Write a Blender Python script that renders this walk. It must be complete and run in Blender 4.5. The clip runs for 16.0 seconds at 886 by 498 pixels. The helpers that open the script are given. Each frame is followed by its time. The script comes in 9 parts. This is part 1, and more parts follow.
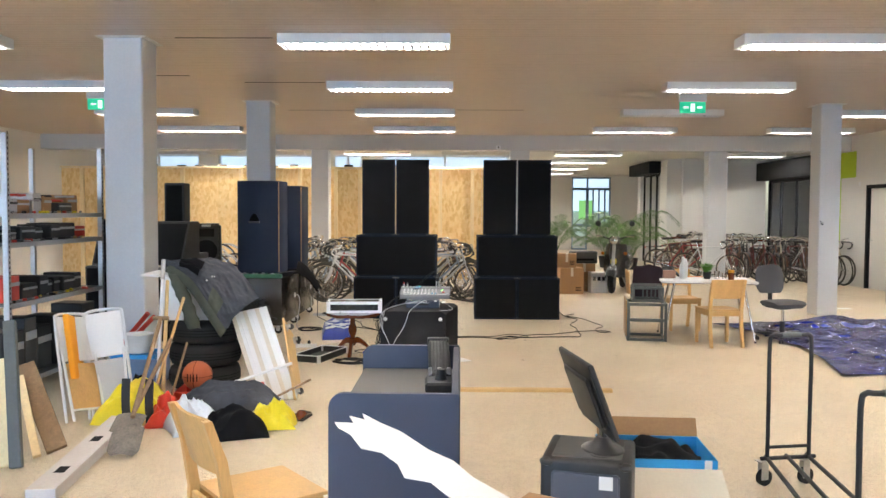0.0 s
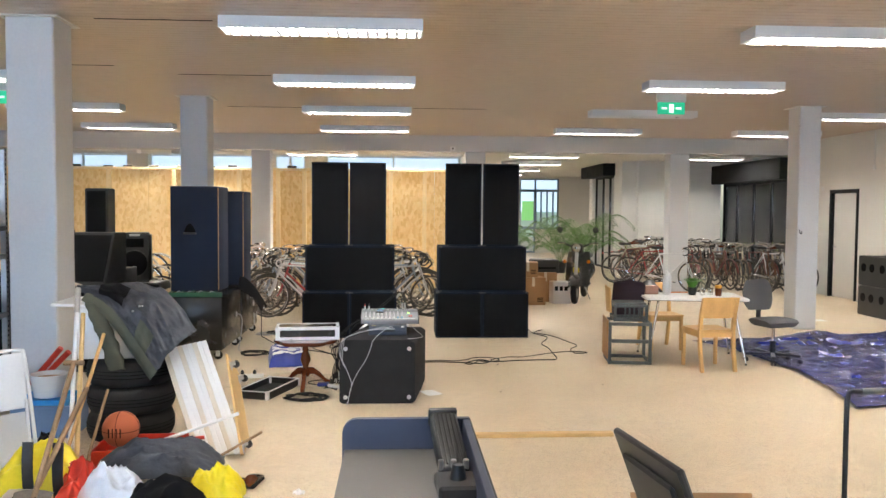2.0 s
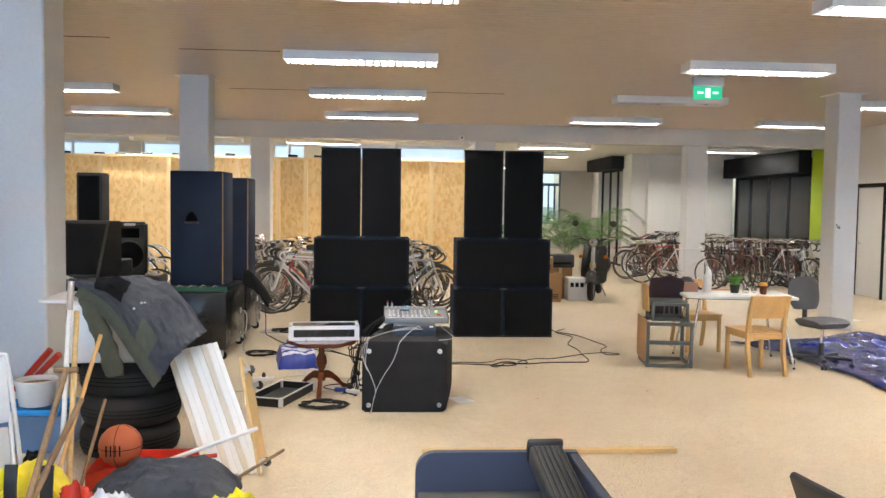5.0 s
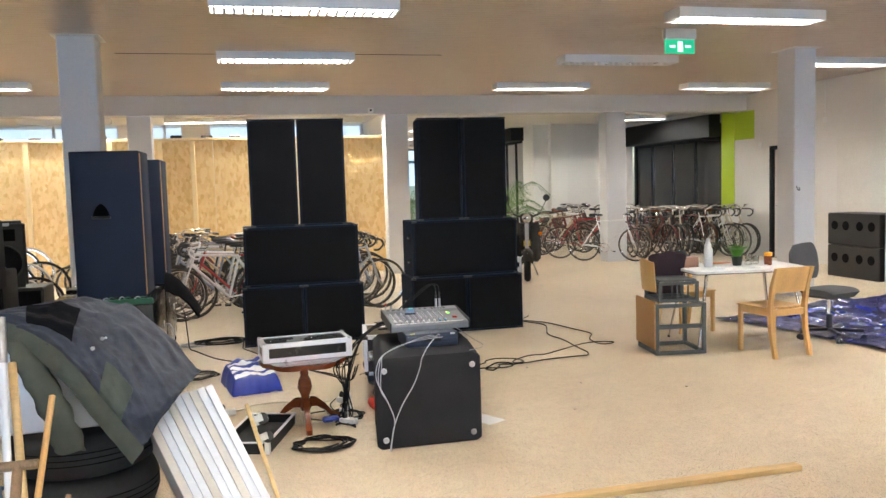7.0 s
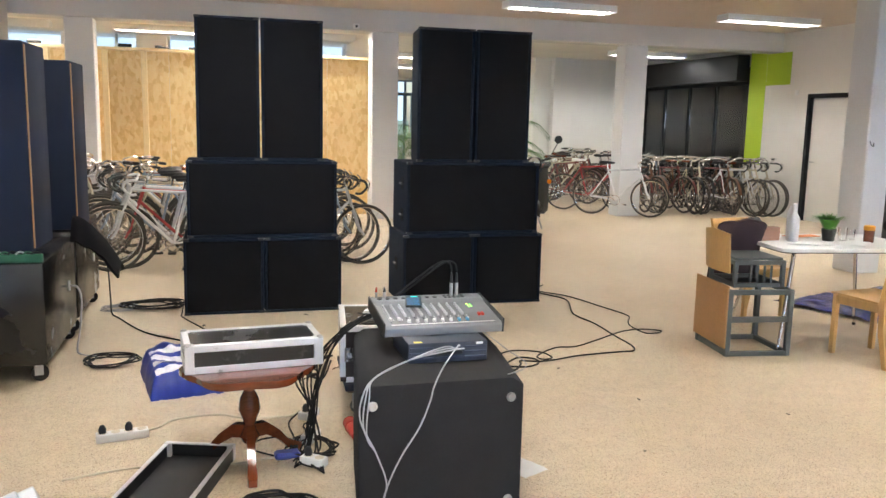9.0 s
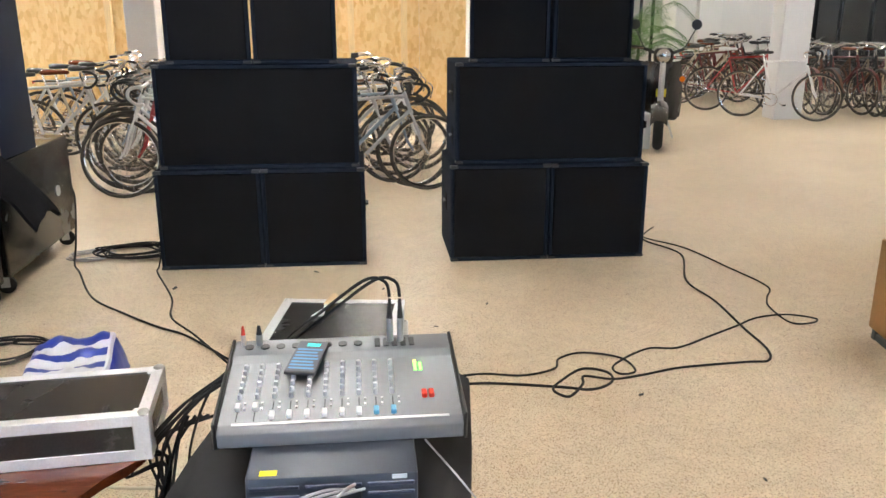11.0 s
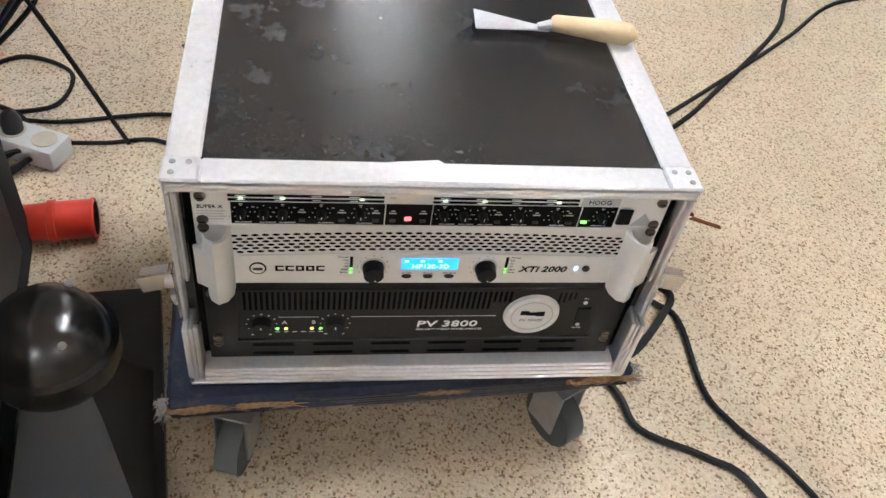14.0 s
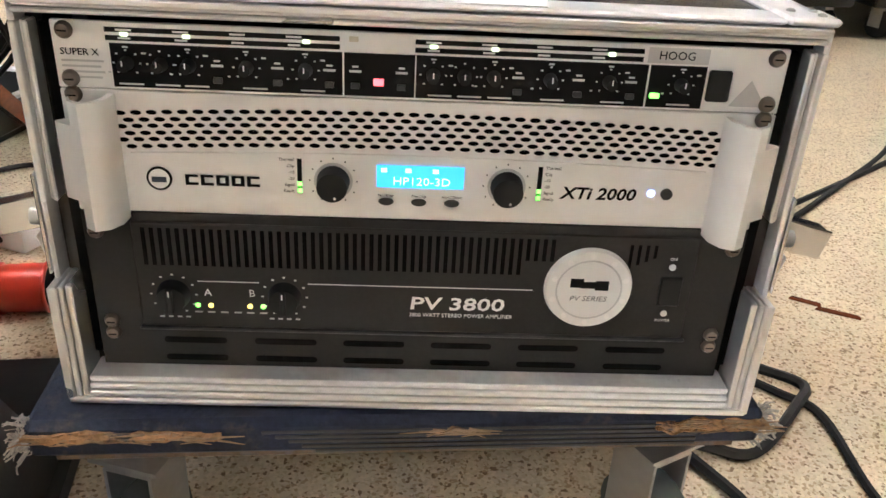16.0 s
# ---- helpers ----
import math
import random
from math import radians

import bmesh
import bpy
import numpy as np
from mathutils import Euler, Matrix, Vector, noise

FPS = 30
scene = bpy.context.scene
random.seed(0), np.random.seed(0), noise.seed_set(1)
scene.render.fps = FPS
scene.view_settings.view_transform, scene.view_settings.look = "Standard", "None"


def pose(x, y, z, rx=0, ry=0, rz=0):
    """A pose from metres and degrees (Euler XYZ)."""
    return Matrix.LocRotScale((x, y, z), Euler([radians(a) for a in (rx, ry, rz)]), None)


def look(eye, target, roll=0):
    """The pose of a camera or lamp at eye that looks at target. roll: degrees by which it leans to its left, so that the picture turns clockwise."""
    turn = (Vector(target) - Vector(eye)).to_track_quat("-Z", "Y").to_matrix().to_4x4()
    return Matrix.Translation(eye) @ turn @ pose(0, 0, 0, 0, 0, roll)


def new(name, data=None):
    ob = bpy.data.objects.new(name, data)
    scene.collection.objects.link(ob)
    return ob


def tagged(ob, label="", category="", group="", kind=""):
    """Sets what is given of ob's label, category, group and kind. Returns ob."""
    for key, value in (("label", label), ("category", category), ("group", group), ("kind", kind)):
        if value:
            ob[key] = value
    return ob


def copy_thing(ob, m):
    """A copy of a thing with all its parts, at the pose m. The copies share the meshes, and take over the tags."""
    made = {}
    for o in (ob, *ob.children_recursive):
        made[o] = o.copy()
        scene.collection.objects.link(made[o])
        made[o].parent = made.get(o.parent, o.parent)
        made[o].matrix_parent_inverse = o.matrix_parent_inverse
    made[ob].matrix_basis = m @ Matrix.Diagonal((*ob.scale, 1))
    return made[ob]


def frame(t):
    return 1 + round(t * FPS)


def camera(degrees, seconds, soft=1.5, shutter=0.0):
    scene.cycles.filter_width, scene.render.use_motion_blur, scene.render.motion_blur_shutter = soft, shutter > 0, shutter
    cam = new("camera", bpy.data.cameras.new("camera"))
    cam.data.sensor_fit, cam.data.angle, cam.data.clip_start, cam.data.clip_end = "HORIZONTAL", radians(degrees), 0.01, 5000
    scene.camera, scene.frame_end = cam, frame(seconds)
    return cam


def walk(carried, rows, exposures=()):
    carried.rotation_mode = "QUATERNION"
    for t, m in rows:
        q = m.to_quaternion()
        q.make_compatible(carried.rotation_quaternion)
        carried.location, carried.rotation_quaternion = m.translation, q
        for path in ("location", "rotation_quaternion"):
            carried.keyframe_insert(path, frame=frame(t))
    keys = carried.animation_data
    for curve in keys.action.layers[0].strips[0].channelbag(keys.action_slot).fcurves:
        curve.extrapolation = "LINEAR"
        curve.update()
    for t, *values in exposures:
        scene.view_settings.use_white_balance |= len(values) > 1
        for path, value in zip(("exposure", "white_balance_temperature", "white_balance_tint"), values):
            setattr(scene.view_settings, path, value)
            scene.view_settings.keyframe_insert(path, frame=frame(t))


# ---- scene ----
cam = camera(56.6, 16.0)
PATH = [
    (0, (-0.126, -0.032, 1.594), (-0.168, 1.966, 1.5), 0.3),
    (0.5, (-0.192, 0.195, 1.516), (-0.103, 2.191, 1.418), 0.9),
    (1, (-0.225, 0.499, 1.567), (-0.106, 2.493, 1.455), 0.6),
    (1.5, (-0.37, 0.762, 1.65), (-0.248, 2.755, 1.538), 0.2),
    (2, (-0.424, 1.05, 1.718), (-0.315, 3.045, 1.622), 0.4),
    (2.5, (-0.414, 1.251, 1.711), (-0.309, 3.247, 1.642), 1.0),
    (3, (-0.432, 1.384, 1.718), (-0.342, 3.38, 1.646), 1.0),
    (3.5, (-0.449, 1.403, 1.727), (-0.353, 3.4, 1.647), 1.0),
    (6, (-1.236, 2.491, 1.608), (-0.98, 4.469, 1.468), 0.2),
    (6.5, (-1.541, 2.936, 1.632), (-1.09, 4.878, 1.475), -1.0),
    (7, (-1.696, 3.371, 1.613), (-1.217, 5.307, 1.457), -1.7),
    (7.5, (-1.759, 3.904, 1.589), (-1.27, 5.837, 1.43), -0.2),
    (8, (-1.777, 4.401, 1.559), (-1.259, 6.318, 1.319), -0.4),
    (8.2, (-1.759, 4.6, 1.537), (-1.205, 6.505, 1.279), 0.7),
    (10.3, (-0.723, 6.396, 1.621), (-0.356, 8.315, 1.196), 1.4),
    (10.5, (-0.65, 6.592, 1.617), (-0.326, 8.51, 1.154), 1.1),
    (11, (-0.43, 7.041, 1.556), (-0.25, 8.95, 0.988), -0.0),
    (11.5, (-0.199, 7.477, 1.518), (-0.263, 9.333, 0.775), -1.6),
    (12, (-0.024, 7.991, 1.419), (-0.142, 9.760, 0.493), 0.4),
    (12.5, (0.217, 8.432, 1.337), (-0.254, 10.048, 0.256), 2.7),
    (13, (0.268, 8.779, 1.224), (-0.632, 9.997, -0.082), 5.8),
    (13.5, (0.272, 9.182, 1.157), (-0.830, 10.042, -0.274), 7.3),
    (14, (0.227, 9.508, 1.009), (-1.080, 10.007, -0.421), 10.1),
    (14.5, (0.180, 9.611, 0.712), (-1.414, 9.992, -0.435), 8.2),
    (15, (0.184, 9.647, 0.601), (-1.566, 10.002, -0.300), 3.4),
    (15.5, (0.188, 9.639, 0.588), (-1.565, 9.983, -0.310), 3.3),
    (16, (0.189, 9.634, 0.584), (-1.563, 9.958, -0.325), 3.1),
]
walk(cam, [(t, look(eye, target, roll)) for t, eye, target, roll in PATH], exposures=[(0.0, -0.02, 6380), (0.5, -0.03, 6380), (1.0, -0.09, 6560), (1.5, -0.05, 6440), (2.0, 0.0, 6380), (3.5, 0.04, 6380), (7.5, 0.07, 6280), (10.5, 0.2, 6180), (12.0, -0.04, 6300), (12.5, -0.04, 6450), (13.0, -0.04, 6450), (13.5, 0.12, 6050), (14.0, 0.31, 5650), (14.5, 0.36, 5500), (15.0, 0.45, 5450), (15.5, 0.50, 5900), (16.0, 0.53, 6000)])

# ---------- world and light ----------
world = bpy.data.worlds.new("world")
scene.world = world
world.use_nodes = True
_wn = world.node_tree.nodes
_sky = _wn.new("ShaderNodeTexSky")
_sky.sky_type, _sky.sun_disc, _sky.sun_elevation, _sky.sun_rotation = "NISHITA", False, radians(38), radians(200)
world.node_tree.links.new(_sky.outputs[0], _wn["Background"].inputs[0])
_wn["Background"].inputs[1].default_value = 0.12


def daylight(x, y, z, w, h, aim, power, colour):
    data = bpy.data.lights.new("daylight", "AREA")
    data.shape, data.size, data.size_y, data.energy, data.color = "RECTANGLE", w, h, power, colour
    ob = new("daylight", data)
    ob.matrix_world = look((x, y, z), aim)
    return ob


LAMP_POWER = 272.0


# ---------- materials ----------
def nt(name):
    m = bpy.data.materials.new(name)
    m.use_nodes = True
    return m, m.node_tree.nodes, m.node_tree.links, m.node_tree.nodes["Principled BSDF"]


def coords(nodes, links, scale=(1, 1, 1), rnd=True):
    tc = nodes.new("ShaderNodeTexCoord")
    mp = nodes.new("ShaderNodeMapping")
    mp.inputs["Scale"].default_value = scale
    links.new(tc.outputs["Object"], mp.inputs["Vector"])
    if rnd:
        oi = nodes.new("ShaderNodeObjectInfo")
        mul = nodes.new("ShaderNodeMath")
        mul.operation = "MULTIPLY"
        mul.inputs[1].default_value = 37.0
        links.new(oi.outputs["Random"], mul.inputs[0])
        links.new(mul.outputs[0], mp.inputs["Location"])
    return mp.outputs["Vector"]


def mat(name, colour, rough=0.6, metal=0.0, vary=0.12, big=3.0, fine=60.0, bump=0.15, dist=0.002, stretch=(1, 1, 1), dirt=None, dirt_at=0.62, coat=0.0, spec=0.5):
    """A surface with cloudy variation, fine grain, and optional dirt in patches."""
    m, n, l, p = nt(name)
    v = coords(n, l, stretch)
    a = n.new("ShaderNodeTexNoise"); a.inputs["Scale"].default_value = big; a.inputs["Detail"].default_value = 5
    b = n.new("ShaderNodeTexNoise"); b.inputs["Scale"].default_value = fine; b.inputs["Detail"].default_value = 4
    l.new(v, a.inputs["Vector"]); l.new(v, b.inputs["Vector"])
    mx = n.new("ShaderNodeMath"); mx.operation = "ADD"
    l.new(a.outputs["Fac"], mx.inputs[0]); l.new(b.outputs["Fac"], mx.inputs[1])
    r = n.new("ShaderNodeValToRGB")
    r.color_ramp.elements[0].position, r.color_ramp.elements[1].position = 0.3, 0.7
    lo = tuple(max(0, c * (1 - vary)) for c in colour); hi = tuple(min(1, c * (1 + vary)) for c in colour)
    r.color_ramp.elements[0].color, r.color_ramp.elements[1].color = (*lo, 1), (*hi, 1)
    hf = n.new("ShaderNodeMath"); hf.operation = "MULTIPLY"; hf.inputs[1].default_value = 0.5
    l.new(mx.outputs[0], hf.inputs[0]); l.new(hf.outputs[0], r.inputs["Fac"])
    out = r.outputs["Color"]
    if dirt:
        d = n.new("ShaderNodeTexNoise"); d.inputs["Scale"].default_value = big * 2.3; d.inputs["Detail"].default_value = 8; d.inputs["Roughness"].default_value = 0.7
        l.new(v, d.inputs["Vector"])
        dr = n.new("ShaderNodeValToRGB"); dr.color_ramp.elements[0].position, dr.color_ramp.elements[1].position = dirt_at, dirt_at + 0.1
        l.new(d.outputs["Fac"], dr.inputs["Fac"])
        mm = n.new("ShaderNodeMix"); mm.data_type = "RGBA"
        l.new(dr.outputs["Color"], mm.inputs["Factor"]); l.new(out, mm.inputs["A"]); mm.inputs["B"].default_value = (*dirt, 1)
        out = mm.outputs["Result"]
    l.new(out, p.inputs["Base Color"])
    rr = n.new("ShaderNodeMapRange")
    rr.inputs["To Min"].default_value, rr.inputs["To Max"].default_value = max(0.03, rough - 0.1), min(1, rough + 0.1)
    l.new(a.outputs["Fac"], rr.inputs["Value"]); l.new(rr.outputs["Result"], p.inputs["Roughness"])
    p.inputs["Metallic"].default_value = metal
    p.inputs["Specular IOR Level"].default_value = spec
    p.inputs["Coat Weight"].default_value = coat
    if bump:
        bp = n.new("ShaderNodeBump"); bp.inputs["Strength"].default_value = bump; bp.inputs["Distance"].default_value = dist
        l.new(b.outputs["Fac"], bp.inputs["Height"]); l.new(bp.outputs["Normal"], p.inputs["Normal"])
    return m


def glow(name, colour, strength):
    m, n, l, p = nt(name)
    p.inputs["Base Color"].default_value = (*colour, 1)
    p.inputs["Emission Color"].default_value = (*colour, 1)
    p.inputs["Emission Strength"].default_value = strength
    return m


def glass(name, colour=(1, 1, 1), rough=0.0):
    m, n, l, p = nt(name)
    p.inputs["Base Color"].default_value = (*colour, 1)
    p.inputs["Roughness"].default_value = rough
    p.inputs["Transmission Weight"].default_value = 1.0
    p.inputs["IOR"].default_value = 1.45
    return m


def floor_material():
    """Cream screed with fine dark grit and worn, darker trails."""
    m, n, l, p = nt("screed")
    v = coords(n, l, rnd=False)
    big = n.new("ShaderNodeTexNoise"); big.inputs["Scale"].default_value = 0.55; big.inputs["Detail"].default_value = 7; big.inputs["Roughness"].default_value = 0.6
    mid = n.new("ShaderNodeTexNoise"); mid.inputs["Scale"].default_value = 9; mid.inputs["Detail"].default_value = 6
    grit = n.new("ShaderNodeTexVoronoi"); grit.inputs["Scale"].default_value = 300
    grit2 = n.new("ShaderNodeTexNoise"); grit2.inputs["Scale"].default_value = 190; grit2.inputs["Detail"].default_value = 2
    for t in (big, mid, grit, grit2):
        l.new(v, t.inputs["Vector"])
    r = n.new("ShaderNodeValToRGB"); e = r.color_ramp.elements
    e[0].position, e[0].color = 0.32, (0.61, 0.515, 0.375, 1)
    e[1].position, e[1].color = 0.68, (0.73, 0.63, 0.475, 1)
    l.new(big.outputs["Fac"], r.inputs["Fac"])
    r2 = n.new("ShaderNodeValToRGB"); e = r2.color_ramp.elements
    e[0].position, e[0].color = 0.30, (0.90, 0.89, 0.87, 1)
    e[1].position, e[1].color = 0.60, (1, 1, 1, 1)
    l.new(mid.outputs["Fac"], r2.inputs["Fac"])
    r3 = n.new("ShaderNodeValToRGB"); e = r3.color_ramp.elements
    e[0].position, e[0].color = 0.28, (0.50, 0.40, 0.31, 1)
    e[1].position, e[1].color = 0.36, (1, 1, 1, 1)
    l.new(grit2.outputs["Fac"], r3.inputs["Fac"])
    r4 = n.new("ShaderNodeValToRGB"); e = r4.color_ramp.elements
    r4.color_ramp.interpolation = "CONSTANT"
    e[0].position, e[0].color = 0.0, (0.36, 0.27, 0.19, 1)
    e[1].position, e[1].color = 0.065, (0.66, 0.57, 0.47, 1)
    for at, c in ((0.19, (0.91, 0.88, 0.83, 1)), (0.38, (1.0, 0.985, 0.96, 1)), (0.62, (1.06, 1.04, 1.02, 1)), (0.86, (1.14, 1.13, 1.12, 1))):
        e.new(at).color = c
    cell = n.new("ShaderNodeSeparateColor")
    l.new(grit.outputs["Color"], cell.inputs["Color"]); l.new(cell.outputs["Red"], r4.inputs["Fac"])
    out = r.outputs["Color"]
    for q in (r2, r3, r4):
        mm = n.new("ShaderNodeMix"); mm.data_type, mm.blend_type = "RGBA", "MULTIPLY"
        mm.inputs["Factor"].default_value = 1.0
        l.new(out, mm.inputs["A"]); l.new(q.outputs["Color"], mm.inputs["B"])
        out = mm.outputs["Result"]
    l.new(out, p.inputs["Base Color"])
    rr = n.new("ShaderNodeMapRange"); rr.inputs["To Min"].default_value, rr.inputs["To Max"].default_value = 0.28, 0.55
    l.new(mid.outputs["Fac"], rr.inputs["Value"]); l.new(rr.outputs["Result"], p.inputs["Roughness"])
    bp = n.new("ShaderNodeBump"); bp.inputs["Strength"].default_value = 0.35; bp.inputs["Distance"].default_value = 0.0015
    l.new(grit2.outputs["Fac"], bp.inputs["Height"]); l.new(bp.outputs["Normal"], p.inputs["Normal"])
    return m


def osb_material():
    m, n, l, p = nt("osb")
    v = coords(n, l, (1, 1, 0.55))
    vo = n.new("ShaderNodeTexVoronoi"); vo.inputs["Scale"].default_value = 20; vo.inputs["Randomness"].default_value = 1
    vb = n.new("ShaderNodeTexNoise"); vb.inputs["Scale"].default_value = 14; vb.inputs["Detail"].default_value = 6; vb.inputs["Distortion"].default_value = 2.5
    l.new(v, vo.inputs["Vector"]); l.new(v, vb.inputs["Vector"])
    r = n.new("ShaderNodeValToRGB"); e = r.color_ramp.elements
    e[0].position, e[0].color = 0.1, (0.76, 0.50, 0.19, 1)
    e[1].position, e[1].color = 0.9, (0.92, 0.70, 0.36, 1)
    k = e.new(0.5); k.color = (0.88, 0.63, 0.29, 1)
    ad = n.new("ShaderNodeMix"); ad.data_type = "RGBA"; ad.inputs["Factor"].default_value = 0.5
    l.new(vo.outputs["Color"], ad.inputs["A"]); l.new(vb.outputs["Color"], ad.inputs["B"])
    bw = n.new("ShaderNodeRGBToBW"); l.new(ad.outputs["Result"], bw.inputs["Color"])
    mr = n.new("ShaderNodeMapRange"); mr.inputs["From Min"].default_value, mr.inputs["From Max"].default_value = 0.25, 0.75
    l.new(bw.outputs["Val"], mr.inputs["Value"]); l.new(mr.outputs["Result"], r.inputs["Fac"])
    l.new(r.outputs["Color"], p.inputs["Base Color"])
    p.inputs["Roughness"].default_value = 0.55
    bp = n.new("ShaderNodeBump"); bp.inputs["Strength"].default_value = 0.3; bp.inputs["Distance"].default_value = 0.002
    l.new(bw.outputs["Val"], bp.inputs["Height"]); l.new(bp.outputs["Normal"], p.inputs["Normal"])
    return m


M_FLOOR = floor_material()
M_OSB = osb_material()
M_WALL = mat("white_wall", (0.76, 0.735, 0.69), 0.75, big=0.7, fine=90, vary=0.07, bump=0.1)
M_COL = mat("grey_paint", (0.66, 0.66, 0.66), 0.6, big=1.2, fine=50, vary=0.06, bump=0.1)
M_BEAM = mat("beam_paint", (0.60, 0.59, 0.57), 0.7, big=0.6, fine=60, vary=0.06)
M_SLAT = mat("ceiling_slat", (0.56, 0.45, 0.36), 0.34, big=0.35, fine=8, vary=0.08, bump=0.05)
M_CAP = mat("dark_cap", (0.10, 0.10, 0.10), 0.6)
M_WHITE = mat("white_enamel", (0.78, 0.78, 0.77), 0.4, vary=0.04, bump=0.03)
M_REFL = mat("lamp_reflector", (0.8, 0.8, 0.8), 0.3, metal=0.3, vary=0.03, bump=0.0)
M_TUBE = glow("lamp_tube", (1.0, 0.95, 0.87), LAMP_POWER)
M_CARPET = mat("black_carpet", (0.017, 0.0165, 0.0175), 0.95, vary=0.3, big=6, fine=400, bump=0.4, spec=0.2, dirt=(0.03, 0.03, 0.035), dirt_at=0.66)
M_GRILLE = mat("speaker_foam", (0.005, 0.005, 0.006), 0.95, vary=0.3, big=8, fine=700, bump=0.5, spec=0.1)
M_BLUEC = mat("blue_carpet", (0.007, 0.011, 0.020), 0.95, vary=0.2, big=5, fine=350, bump=0.4, spec=0.1)
M_BLACK = mat("black_paint", (0.012, 0.012, 0.013), 0.5, vary=0.3, big=7, fine=120, dirt=(0.04, 0.04, 0.04), dirt_at=0.68)
M_BLKGLOSS = mat("black_lacquer", (0.012, 0.011, 0.010), 0.25, vary=0.2, bump=0.02)
M_BLKPLASTIC = mat("black_plastic", (0.015, 0.015, 0.016), 0.45, vary=0.2, fine=200, bump=0.1)
M_RUBBER = mat("tyre_rubber", (0.010, 0.010, 0.010), 0.85, vary=0.3, big=8, bump=0.3, dirt=(0.05, 0.045, 0.04), dirt_at=0.66)
M_RIM = mat("rim_aluminium", (0.88, 0.88, 0.89), 0.3, metal=0.8, vary=0.04, big=5, fine=90, bump=0.04, dirt=(0.5, 0.5, 0.5), dirt_at=0.7)
M_KNOB = mat("black_knob", (0.008, 0.008, 0.008), 0.6, vary=0.1, bump=0, spec=0.2)
M_ALU = mat("aluminium", (0.88, 0.88, 0.90), 0.32, metal=0.4, vary=0.10, big=9, fine=160, bump=0.08, dirt=(0.30, 0.30, 0.30), dirt_at=0.64)
M_STEEL = mat("zinc_steel", (0.50, 0.50, 0.50), 0.35, metal=0.9, vary=0.15)
M_CHROME = mat("chrome", (0.75, 0.75, 0.76), 0.15, metal=1.0, vary=0.05, bump=0.0)
M_BIRCH = mat("birch_wood", (0.62, 0.37, 0.14), 0.45, big=2, fine=18, stretch=(6, 6, 0.8), vary=0.14, bump=0.05)
M_PINE = mat("pine_wood", (0.66, 0.45, 0.20), 0.6, big=2, fine=16, stretch=(1, 8, 8), vary=0.18)
M_STUD = mat("stud_wood", (0.90, 0.70, 0.40), 0.6, big=2, fine=12, stretch=(8, 8, 1), vary=0.15)
M_MAHOG = mat("mahogany", (0.14, 0.035, 0.012), 0.22, big=4, fine=30, stretch=(1, 5, 5), vary=0.35, bump=0.03, coat=0.4)
M_GREYW = mat("grey_painted_wood", (0.075, 0.085, 0.085), 0.5, vary=0.12, big=4, fine=60)
M_MDF = mat("brown_board", (0.40, 0.21, 0.08), 0.5, vary=0.12, big=3, fine=60)
M_DESK = mat("slate_blue_laminate", (0.032, 0.040, 0.072), 0.45, vary=0.06, big=3, fine=150, bump=0.06)
M_DESKTOP = mat("grey_desktop", (0.10, 0.095, 0.088), 0.5, vary=0.08, big=3, fine=120)
M_PAPER = mat("white_paper", (0.85, 0.85, 0.85), 0.7, vary=0.03, bump=0.02)
M_CARD = mat("cardboard", (0.36, 0.21, 0.10), 0.8, vary=0.12, big=4, fine=60)
M_TARP = mat("blue_tarp", (0.005, 0.011, 0.115), 0.25, vary=0.25, big=3, fine=40, bump=0.25, dist=0.004)
M_BAGBLUE = mat("blue_bag", (0.010, 0.030, 0.28), 0.35, vary=0.15, fine=100)
M_BAGWHITE = mat("white_stripe", (0.75, 0.75, 0.78), 0.45, vary=0.06)
M_GREYFAB = mat("grey_fabric", (0.085, 0.085, 0.09), 0.95, vary=0.15, fine=500, bump=0.3)
M_JACKG = mat("grey_jacket", (0.038, 0.042, 0.054), 0.75, vary=0.25, big=6, fine=26, bump=0.7, dist=0.012, spec=0.3)
M_JACKO = mat("olive_lining", (0.058, 0.064, 0.048), 0.8, vary=0.2, big=5, fine=22, bump=0.5, dist=0.01, spec=0.3)
M_LIME = mat("lime_paint", (0.42, 0.58, 0.015), 0.6, vary=0.06, big=1)
M_DARKGLASS = mat("dark_glazing", (0.02, 0.022, 0.022), 0.08, vary=0.2, bump=0.0)
M_AGED = mat("aged_wood", (0.24, 0.155, 0.085), 0.75, vary=0.35, big=5, fine=40, stretch=(6, 6, 1))
# near-black frames; the shop walls use it too, as painted darkness
M_FRAME_GLOOM = mat("dark_frame_and_gloom", (0.010, 0.010, 0.011), 0.6, vary=0.2, spec=0.15)
M_BIKETYRE = mat("dusty_tyre", (0.060, 0.054, 0.047), 0.9, vary=0.3, big=8, bump=0.2)
M_RED = mat("red_plastic", (0.55, 0.035, 0.015), 0.4, vary=0.08)
M_YELLOW = mat("yellow_plastic", (0.75, 0.62, 0.01), 0.4, vary=0.08, fine=60, bump=0.2)
M_BALL = mat("basketball", (0.42, 0.10, 0.035), 0.7, vary=0.1, fine=300, bump=0.5)
M_BLUEBOX = mat("blue_card", (0.02, 0.30, 0.72), 0.5, vary=0.05)
M_GREEN = mat("green_plastic", (0.012, 0.09, 0.045), 0.5, vary=0.2)
M_LEAF = mat("leaf", (0.07, 0.15, 0.025), 0.5, vary=0.35, big=6)
M_SILVER = mat("silver_panel", (0.86, 0.85, 0.84), 0.4, metal=0.2, vary=0.04, bump=0.03)
M_MIXER = mat("mixer_grey", (0.19, 0.195, 0.205), 0.42, metal=0.2, vary=0.05, bump=0.04)
